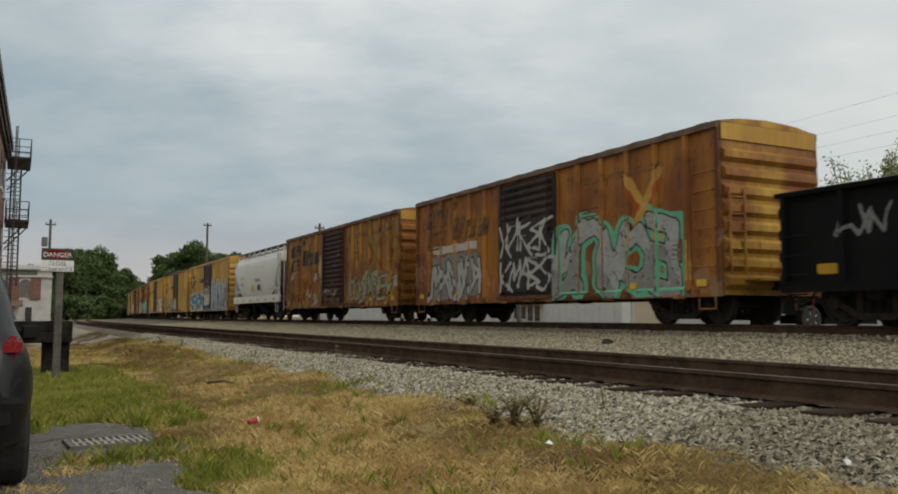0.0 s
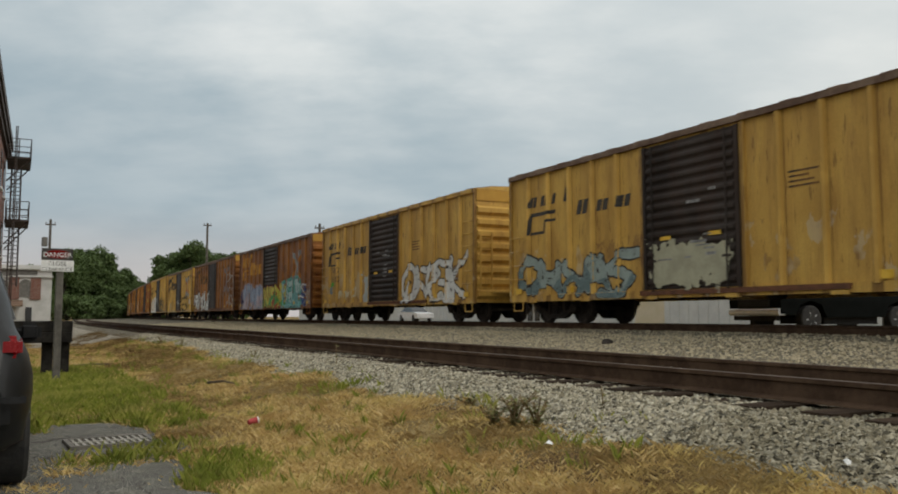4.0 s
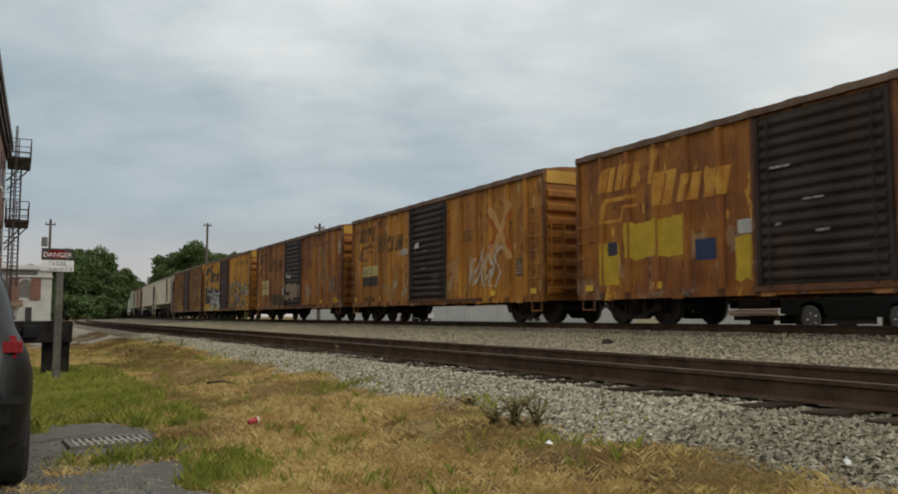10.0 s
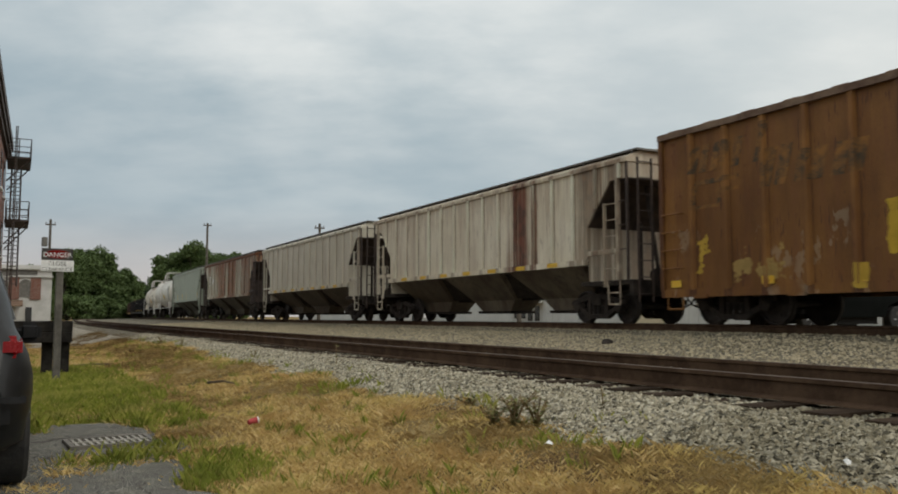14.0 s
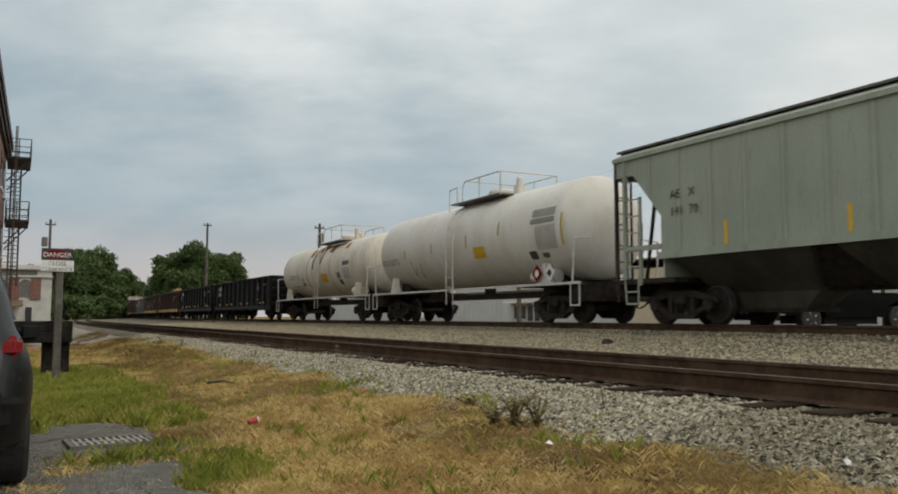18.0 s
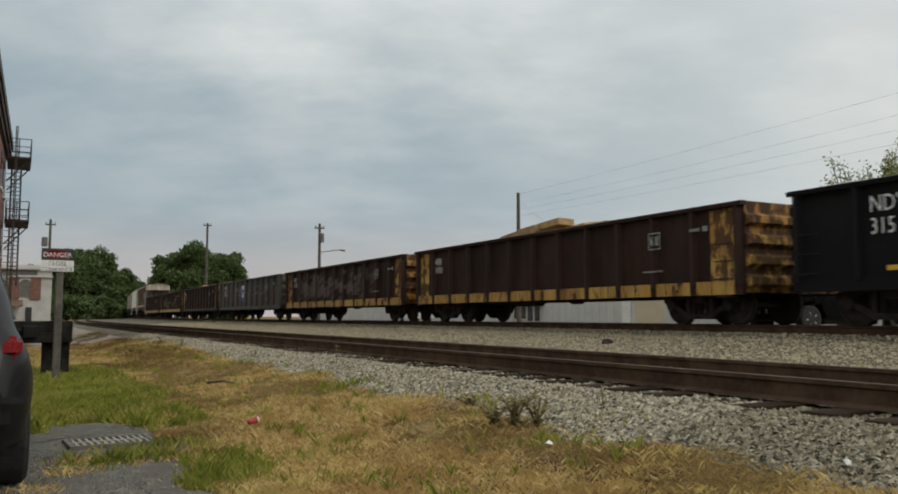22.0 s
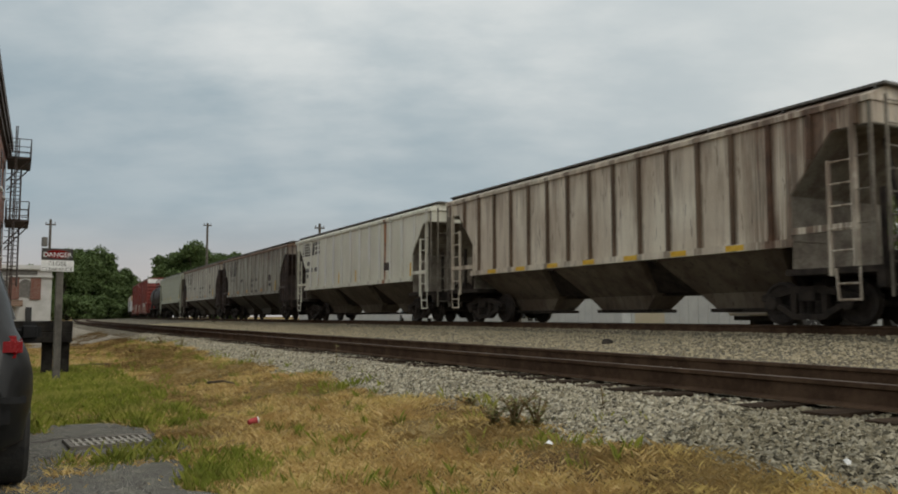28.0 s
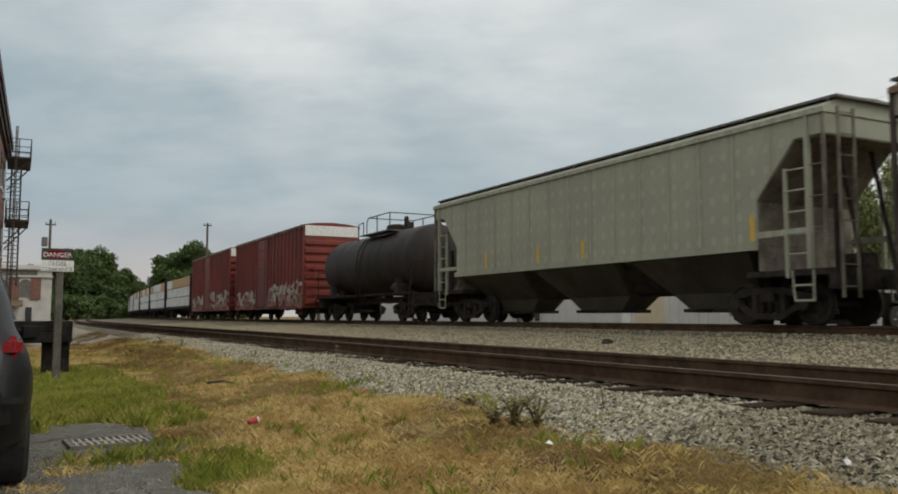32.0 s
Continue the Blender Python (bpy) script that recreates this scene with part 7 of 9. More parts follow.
# ---- ballast stones, grass and the foreground ----
def stones(name, count, region, size, seed, label, mat="stone", shoulder=False):
    """Loose broken stones lying on the bed."""
    rng = np.random.default_rng(seed)
    x0, x1, y0, y1 = region
    xs = x1 - (x1 - x0) * rng.random(count) ** 1.35
    ys = rng.uniform(y0, y1, count)
    if shoulder:
        # thinner among the grass and over the tie ends
        keep = np.where(ys < 3.9, np.clip((ys - 3.3 + 0.12 * np.sin(xs * 3.1) + 0.1 * np.sin(xs * 7.7)) / 0.45, 0.05, 1), np.where(ys > 4.66, 0.13, 1.0))
        on = rng.random(count) < keep
        xs, ys = xs[on], ys[on]
        count = len(xs)
    base = np.array([(1, 0, 0), (0.2, 0.9, 0.1), (-0.8, 0.5, -0.1), (-0.6, -0.8, 0.1), (0.5, -0.8, 0), (0.1, 0.1, 0.75), (-0.3, 0.2, 0.6)])
    faces = [(0, 1, 5), (1, 2, 6), (1, 6, 5), (2, 3, 6), (3, 4, 5), (3, 5, 6), (4, 0, 5)]
    place = np.array([(*along(float(x), float(y))[:2], bed_height(float(y))) for x, y in zip(xs, ys)])
    size_ = size * rng.uniform(0.5, 1.4, count)
    sc = np.stack([rng.uniform(0.8, 1.7, count), rng.uniform(0.45, 1.0, count), rng.uniform(0.7, 1.3, count)], 1) * size_[:, None]
    q = base[None] * sc[:, None] * rng.uniform(0.7, 1.3, (count, 7, 1))
    turn, tilt = rng.uniform(0, 6.283, count), rng.uniform(-0.6, 0.6, count)
    c, s = np.cos(turn)[:, None], np.sin(turn)[:, None]
    vs = np.stack([c * q[:, :, 0] - s * q[:, :, 1], s * q[:, :, 0] + c * q[:, :, 1], q[:, :, 2] + tilt[:, None] * q[:, :, 0] + 0.004], 2) + place[:, None]
    vs = vs.reshape(-1, 3).tolist()
    fs = (np.array(faces)[None] + (np.arange(count) * 7)[:, None, None]).reshape(-1, 3).tolist()
    return tagged(raw_mesh(name, vs, fs, M[mat]), label, "gravel", kind="stuff")


def bed_height(q):
    for (a, za), (b, zb) in zip(BED, BED[1:]):
        if q <= b:
            return za + (zb - za) * max(0.0, (q - a) / (b - a))
    return 0.7


STONE = [(0.037, 0.033, 0.023), (0.23, 0.20, 0.137), (0.40, 0.36, 0.26), (0.15, 0.13, 0.085), (0.58, 0.53, 0.405), (0.053, 0.05, 0.04), (0.31, 0.275, 0.19), (0.47, 0.44, 0.345), (0.09, 0.083, 0.065)]
M["stone"] = island_surface("broken_ballast_stone", STONE, 0.9, 0.2)
M["stone_dirty"] = island_surface("dirty_ballast_stone", [(r * 0.74, g * 0.73, b * 0.70) for r, g, b in STONE], 0.9, 0.2)
stones("ballast_stones", 127000, (-34, -4.3, 3.3, 5.07), 0.0215, 1, "broken grey and tan stones on the track shoulder", shoulder=True)
stones("shoulder_stones", 36000, (-4.3, -0.8, 3.3, 5.07), 0.0205, 6, "dirty grey and tan stones on the track shoulder", "stone_dirty", shoulder=True)
stones("track_stones", 11000, (-40, -3, 5.25, 8.0), 0.035, 2, "broken grey stones round the rails")
M["stone_tan"] = island_surface("tan_gravel_stone", [(0.25, 0.21, 0.135), (0.36, 0.305, 0.20), (0.46, 0.395, 0.27), (0.31, 0.265, 0.175)], 0.9, 0.15)
stones("yard_stones", 40000, (-70, -4, 8.0, 14.2), 0.024, 3, "tan gravel between the two tracks", "stone_tan")


def green_share(x, y):
    """How green the grass is at a place, by patch."""
    g = 0.0
    if -20 < x < -9.0 and -3 < y < 1.9:
        g = max(g, 1.1 - max(0, y - 1.2) * 0.9 - max(0, (-x - 14) * 0.06))
    g = max(g, 0.98 - math.hypot((x + 6.2) / 1.5, (y - 1.35) / 0.85))
    g = max(g, 0.9 - math.hypot((x + 7.1) / 0.6, (y - 0.9) / 0.8))
    g = max(g, 0.5 - math.hypot((x + 5.0) / 0.9, (y - 3.45) / 0.35))
    g = max(g, 0.9 - math.hypot((x + 7.6) / 1.1, (y - 1.2) / 0.7))
    return g + 0.55 * noise.noise((x * 1.1, y * 1.1, 2.0))


def paved(x, y):
    if abs(x + 7.1 + 0.35 * noise.noise((y * 1.5, 1, 2)) + (y - 0.9) * -0.3) < 0.22 + 0.2 * noise.noise((y * 2.2, x, 6)) and y > 0.4:
        return False
    return x > -9.75 + 0.35 * noise.noise((y * 1.2, 3.0, 0)) and y < 1.2 + 0.4 * noise.noise((x * 1.1, 7.0, 1.0)) + 0.12 * noise.noise((x * 5, 7.0, 1.0))


def grass_edge(x):
    """Where the grass gives way to the stones."""
    e = 3.74 + 0.16 * noise.noise((x * 1.5, 0, 5)) + 0.2 * noise.noise((x * 4, 0, 9))
    if x < -17:
        e += 0.5 * max(0.0, 1 - abs(x + 22) / 6) - max(0.0, -x - 30) * 0.25
    return e


def brown_share(x, y):
    """How far the grass has died down to brown thatch at a place."""
    b = 0.34 + 0.85 * noise.noise((x * 0.45, y * 0.9, 3.0)) + 0.5 * noise.noise((x * 1.6, y * 2.0, 17.0))
    if x < -8.0 and y > 1.7:
        b += 0.38 * min(1.0, (-8.0 - x) / 1.5)
    if x > -7.2 and y > 2.9:
        b += 0.22
    if -8.0 < x < -3.5 and y < 2.9:
        b -= 0.3
    return b


def grows(kind, x, y, luck):
    """How tall a tuft of a kind stands at a place, 0 for none."""
    over = y - grass_edge(x)
    if over > 0 and luck > 0.10 - 0.2 * over:
        return 0.0
    g = max(0.03, min(1.0, green_share(x, y) * 1.6 - 0.25))
    hump = 1.0 + 0.6 * noise.noise((x * 2.1, y * 2.1, 8.0))
    if paved(x, y) and noise.noise((x * 1.7, y * 1.7, 20)) < (0.22 if kind == "green" else 0.34):
        return 0.0
    if kind == "green":
        return hump if luck < g * 0.8 else 0.0
    if luck < g * 0.62:
        return 0.0
    b = brown_share(x, y)
    lot = noise.noise((x * 91.0, y * 87.0, 1.0)) * 0.6 + 0.5
    return hump if (lot < b) == (kind == "brown") else 0.0


def tufts(name, kind, count, region, tall, wide, lean, spread, per, seed, mat, label, power=1.5):
    """Blades in tufts, each tuft leaning one way with some blades astray."""
    rng = np.random.default_rng(seed)
    x0, x1, y0, y1 = region
    spots = []
    for u, v, luck in rng.random((count, 3)).tolist():
        x, y = x1 - (x1 - x0) * u ** power, y0 + (y1 - y0) * v
        k = grows(kind, x, y, luck)
        if k > 0:
            spots.append((x, y, lie(x, y) - 0.012, k))
    m = len(spots)
    c = np.repeat(np.array(spots), per, axis=0)
    n = m * per
    way = np.repeat(rng.uniform(0, 6.283, m), per) + rng.normal(0, 1.5, n)
    off = np.abs(rng.normal(0, spread, n))
    a = rng.uniform(0, 6.283, n)
    x, y, z = c[:, 0] + np.cos(a) * off, c[:, 1] + np.sin(a) * off, c[:, 2]
    h = tall * c[:, 3] * rng.uniform(0.4, 1.15, n)
    w = wide * rng.uniform(0.6, 1.3, n) * (1 + np.maximum(0, -c[:, 0] - 8) * 0.10)
    far = h * rng.uniform(lean[0], lean[1], n)
    side = way + 1.5708 + rng.normal(0, 0.5, n)
    cx, cy, lx, ly = np.cos(side) * w, np.sin(side) * w, np.cos(way) * far, np.sin(way) * far
    p = np.stack([np.stack([x - cx, y - cy, z], 1), np.stack([x + cx, y + cy, z], 1),
                  np.stack([x + cx * 0.6 + lx * 0.38, y + cy * 0.6 + ly * 0.38, z + h * 0.66], 1), np.stack([x + lx, y + ly, z + h], 1)], 1)
    k = (np.arange(n) * 4)[:, None]
    fs = np.concatenate([k + np.array([[0, 1, 2]]), k + np.array([[0, 2, 3]])], 1).reshape(-1, 3)
    return tagged(raw_mesh(name, p.reshape(-1, 3).tolist(), fs.tolist(), mat), label, "grass", kind="stuff")


M["straw"] = island_surface("dry_grass", [(0.48, 0.335, 0.125), (0.67, 0.495, 0.21), (0.32, 0.195, 0.065), (0.76, 0.60, 0.30), (0.57, 0.41, 0.16), (0.50, 0.385, 0.125)], 0.9, 0.15, patch=((0.37, 0.225, 0.08), 1.7, (0.56, 0.46, 0.16)))
M["thatch"] = island_surface("brown_thatch", [(0.26, 0.17, 0.065), (0.37, 0.255, 0.10), (0.17, 0.11, 0.042), (0.47, 0.34, 0.145), (0.31, 0.215, 0.085)], 0.95, 0.1, patch=((0.20, 0.125, 0.045), 1.5, (0.42, 0.32, 0.13)))
M["green"] = island_surface("green_grass", [(0.125, 0.158, 0.017), (0.23, 0.258, 0.032), (0.165, 0.198, 0.021), (0.38, 0.36, 0.085), (0.14, 0.175, 0.019), (0.33, 0.31, 0.068)], 0.85, 0.2, patch=((0.11, 0.138, 0.018), 1.8, (0.38, 0.335, 0.10)))
tufts("dry_grass", "straw", 38000, (-34, -2.6, -1.2, 4.5), 0.055, 0.0008, (0.3, 1.6), 0.10, 18, 11, M["straw"], "dry straw-coloured grass in tufts")
tufts("brown_thatch", "brown", 27000, (-42, -2.6, -0.8, 4.7), 0.042, 0.0011, (0.6, 2.2), 0.10, 14, 15, M["thatch"], "dead brown thatch lying flat")
tufts("yard_dry_grass", "straw", 3600, (-2.8, 12.0, 0.8, 4.5), 0.07, 0.002, (0.3, 1.3), 0.05, 10, 16, M["straw"], "dry straw-coloured grass beside the asphalt", 1.0)
tufts("green_grass", "green", 26000, (-30, -4.0, -2.5, 4.5), 0.115, 0.0014, (0.1, 0.8), 0.05, 13, 12, M["green"], "fresh green grass in patches", 1.2)


def dead_weeds():
    """Low dark brown dead stalks on the hump by the ballast."""
    rng = np.random.default_rng(14)
    vs, fs = [], []
    for i in range(60000):
        x, y = float(rng.uniform(-46, -12)), float(rng.uniform(1.2, 4.6))
        m = noise.noise((x * 0.35, y * 0.8, 31)) + 0.6 * (1 - abs(y - 3.0) / 1.7) - max(0.0, (x + 18) * 0.14)
        if m < 0.3 + 0.25 * float(rng.random()):
            continue
        z = lie(x, y) - 0.015
        h = float(rng.uniform(0.04, 0.15))
        w = 0.006 * float(rng.uniform(0.5, 1.3))
        t, d = float(rng.uniform(0, 6.283)), float(rng.uniform(0, 6.283))
        c, s = math.cos(t) * w, math.sin(t) * w
        k = len(vs)
        vs += [(x - c, y - s, z), (x + c, y + s, z), (x + math.cos(d) * h * 0.6, y + math.sin(d) * h * 0.6, z + h)]
        fs.append((k, k + 1, k + 2))
    mat = island_surface("dead_weed", [(0.10, 0.06, 0.022), (0.17, 0.105, 0.04), (0.07, 0.04, 0.017), (0.22, 0.15, 0.06), (0.12, 0.10, 0.03)], 0.95, 0.1)
    tagged(raw_mesh("dead_weeds", vs, fs, mat), "dead brown weeds on the bank beside the ballast", "weeds", kind="stuff")


dead_weeds()


def build_pavement():
    """Rows across the yard that end at a ragged outline."""
    vs, fs = [], []
    cols = 40
    rows = 260
    for i in range(rows + 1):
        x = -10.0 + 22.0 * i / rows
        edge = 1.2 + 0.4 * noise.noise((x * 1.1, 7.0, 1.0)) + 0.12 * noise.noise((x * 5, 7.0, 1.0)) + 0.05 * noise.noise((x * 13, 2.0, 1.0))
        edge -= max(0.0, -9.55 - x) * 6.0 * (1.0 + 0.6 * noise.noise((x * 9, 1, 4)))
        for j in range(cols + 1):
            y = edge - (edge + 18.0) * (j / cols) ** 2
            xx = x + 0.3 * noise.noise((y * 1.2, 3.0, 0)) * max(0.0, 1 - i / 20)
            vs.append((xx, y, 0.045 + 0.018 * noise.noise((xx * 0.7, y * 0.7, 1)) - (0.03 if j == 0 else 0.0)))
    for i in range(rows):
        for j in range(cols):
            k = i * (cols + 1) + j
            fs.append((k, k + cols + 1, k + cols + 2, k + 1))
    ob = raw_mesh("pavement", vs, fs, M["asphalt"])
    return tagged(ob, "cracked grey asphalt with grass growing through", "pavement", kind="structure")


build_pavement()


def drain():
    t = thing("drain_grate", pose(-8.1, 0.81, 0.05, 0, 0, 4), "cast iron drain grate set in the asphalt", "drain grate")
    iron = surface("cast_iron", (0.12, 0.11, 0.095), (0.2, 0.18, 0.15), 12, 0.75, 0.3, 0.3, 60)
    bm = bmesh.new()
    for a in (-0.27, 0.23):
        box(bm, a, a + 0.04, -0.36, 0.36, -0.03, 0.025)
    for b in (-0.36, 0.32):
        box(bm, -0.229, 0.229, b, b + 0.04, -0.03, 0.025)
    box(bm, -0.23, 0.23, -0.319, 0.319, -0.09, -0.08)
    part("frame", bm, iron, t)
    slat = shared("grate_slat", lambda bm: box(bm, -0.228, 0.228, -0.012, 0.012, -0.018, 0.02))
    light = surface("worn_grate_bar", (0.24, 0.225, 0.19), (0.36, 0.34, 0.29), 12, 0.7, 0.2)
    for i in range(11):
        part("slat", slat, light, t, at=(0, -0.29 + 0.058 * i, 0))
    bm = bmesh.new()
    box(bm, -0.02, 0.02, -0.318, 0.318, 0.001, 0.024)
    part("cross_bar", bm, light, t)


drain()


def litter():
    t = thing("drink_cup", pose(-8.4, 2.17, 0.13, 0, 80, 100), "crushed red and white paper cup lying in the grass", "litter")
    bm = bmesh.new()
    turned(bm, [(-0.055, 0.026), (0.0, 0.031), (0.035, 0.034), (0.035, 0.028)], "z", 14)
    part("cup", bm, surface("red_cup_card", (0.30, 0.025, 0.025), (0.42, 0.05, 0.05), 20, 0.6), t)
    bm = bmesh.new()
    turned(bm, [(0.036, 0.034), (0.05, 0.034), (0.058, 0.018)], "z", 14)
    part("lid", bm, M["white"], t, "white plastic lid")
    rng = random.Random(4)
    for x, y, z, s in ((-4.66, 3.17, 0.32, 0.045), (-2.95, 3.86, 0.40, 0.022)):
        bm = bmesh.new()
        vs = [bm.verts.new((s * math.cos(k * 1.05) * rng.uniform(0.7, 1.3), s * math.sin(k * 1.05) * rng.uniform(0.6, 1.1), rng.uniform(0, 0.03))) for k in range(6)]
        c = bm.verts.new((0, 0, 0.04))
        for k in range(6):
            bm.faces.new((vs[k], vs[(k + 1) % 6], c))
        ob = part("paper_scrap", bm, M["white"], None, at=(x, y, z))
        tagged(ob, "crumpled scrap of white paper on the grass", "litter")
    bm = bmesh.new()
    bmesh.ops.create_icosphere(bm, subdivisions=2, radius=0.115)
    for v in bm.verts:
        v.co *= 1 + 0.35 * noise.noise(v.co * 9)
        v.co.z *= 0.75
    tagged(part("dark_rock", bm, M["steel"], None, at=(-13.6, 10.7, 0.64)), "dark lump lying on the pale gravel", "rock")
    bark = surface("dead_stick", (0.06, 0.045, 0.03), (0.11, 0.085, 0.06), 9, 0.9)
    for x, y, l, a in ((-12.3, 2.7, 0.5, 40), (-20.0, 1.55, 1.2, 120)):
        bm = bmesh.new()
        rod(bm, (-l / 2, 0, 0), (0, 0.03, 0.03), 0.018)
        rod(bm, (0, 0.03, 0.03), (l / 2, -0.02, 0.01), 0.014)
        ob = part("stick", bm, bark, None)
        ob.matrix_world = pose(x, y, height(x, y) + 0.06, 0, 0, a)
        tagged(ob, "dry fallen stick lying in the grass", "stick")


litter()


def weed(x, y, tall, n, seed, mat, label):
    rng = random.Random(seed)
    t = thing("weed", pose(x, y, height(x, y)), label, "weed", "weeds by the ballast")
    bm = bmesh.new()
    lf = bmesh.new()
    for i in range(n):
        a, l = rng.uniform(0, 6.28), rng.uniform(0.02, 0.22) * (1 if n > 2 else 0.1)
        tip = Vector((math.cos(a) * l, math.sin(a) * l, tall * rng.uniform(0.6, 1.0)))
        mid = Vector((tip.x * 0.35, tip.y * 0.35, tip.z * 0.55))
        rod(bm, (0, 0, 0), mid, 0.006, 4)
        rod(bm, mid, tip, 0.004, 4)
        for k in range(15):
            q = rng.random()
            p = mid * (q * 2) if q < 0.5 else mid.lerp(tip, q * 2 - 1)
            b = rng.uniform(0, 6.28)
            s = rng.uniform(0.025, 0.06)
            d = Vector((math.cos(b), math.sin(b), rng.uniform(-0.2, 0.6))) * s
            e = Vector((-math.sin(b), math.cos(b), 0.2)) * s * 0.3
            lf.faces.new([lf.verts.new(p), lf.verts.new(p + d * 0.5 + e), lf.verts.new(p + d), lf.verts.new(p + d * 0.5 - e)])
    tagged(part("stem", bm, M["stem"], t), kind="stuff")
    tagged(part("leaf_mass", lf, mat, t), kind="stuff")


M["stem"] = surface("brown_stem", (0.16, 0.11, 0.05), (0.24, 0.17, 0.09), 9, 0.9)
M["weed"] = island_surface("weed_leaf", [(0.085, 0.10, 0.03), (0.15, 0.15, 0.05), (0.18, 0.13, 0.05)], 0.85, 0.2)
for x, y, h, n, s in ((-5.62, 3.5, 0.31, 11, 1), (-5.45, 3.6, 0.25, 11, 2), (-5.8, 3.42, 0.2, 10, 3), (-6.2, 3.9, 0.14, 8, 10), (-6.75, 3.75, 0.12, 7, 4), (-11.6, 4.2, 0.45, 1, 5), (-5.4, 4.2, 0.3, 1, 6), (-15.5, 4.0, 0.3, 3, 7), (-22.5, 3.9, 0.35, 6, 8), (-24.5, 3.7, 0.4, 7, 9)):
    weed(x, y, h, n, s, M["weed"], "tall dark weed growing beside the ballast")


# ---- parked sport utility vehicle ----
def wheel(car, x, y, r, w, tyre, rim):
    bm = bmesh.new()
    turned(bm, [(-w / 2, r * 0.62), (-w / 2, r * 0.92), (-w / 2 + 0.03, r), (w / 2 - 0.03, r), (w / 2, r * 0.92), (w / 2, r * 0.62)], "y", 28)
    ty = part("wheel", bm, tyre, car, at=(x, y, r))
    bm = bmesh.new()
    s = 1 if y > 0 else -1
    turned(bm, [(s * w * 0.1, r * 0.63), (s * w * 0.4, r * 0.61), (s * w * 0.3, r * 0.5), (s * w * 0.28, 0.02)], "y", 20)
    for k in range(5):
        a = k * 1.2566
        rod(bm, (0.05 * math.cos(a), s * w * 0.36, 0.05 * math.sin(a)), (r * 0.56 * math.cos(a), s * w * 0.4, r * 0.56 * math.sin(a)), 0.035)
    part("rim", bm, rim, ty, "silver alloy rim")


def tapered(bm, side, lo, hi, z0, z1, inset):
    """A side outline drawn across the car, narrowing above z0."""
    n0 = len(bm.verts)
    prism(bm, side, lo, hi, "y")
    bm.verts.ensure_lookup_table()
    for v in bm.verts[n0:]:
        if v.co.z > z0:
            k = min(1, (v.co.z - z0) / (z1 - z0))
            v.co.y *= 1 - inset * k


def car_paint(name, col, rough=0.3):
    m, g, b = material(name)
    vec = g.add("TexCoord").outputs["Object"]
    g.set(b, "Base Color", g.mix(g.ramp(g.noise(vec, 2.5, 4), 0.4, 0.7), c4(col), c4([c * 0.75 for c in col])))
    g.set(b, "Roughness", g.math("ADD", rough, g.math("MULTIPLY", g.noise(vec, 14, 3), 0.15)))
    b.inputs["Metallic"].default_value = 0.05
    b.inputs["Coat Weight"].default_value = 0.2
    b.inputs["Specular IOR Level"].default_value = 0.3
    return m


M["glass_dark"] = surface("tinted_car_glass", (0.012, 0.014, 0.016), (0.02, 0.022, 0.025), 2, 0.18, 0, spec=0.8)
M["tyre"] = surface("black_rubber", (0.016, 0.016, 0.016), (0.035, 0.033, 0.03), 9, 0.85, 0, 0.3, 60)
M["alloy"] = surface("alloy_rim", (0.35, 0.35, 0.36), (0.5, 0.5, 0.5), 6, 0.4, 0.8)
M["chrome"] = surface("chrome_trim", (0.52, 0.53, 0.54), (0.62, 0.63, 0.64), 6, 0.4, 0.2)
M["plastic"] = surface("black_trim_plastic", (0.012, 0.012, 0.012), (0.022, 0.022, 0.022), 8, 0.7, spec=0.15)


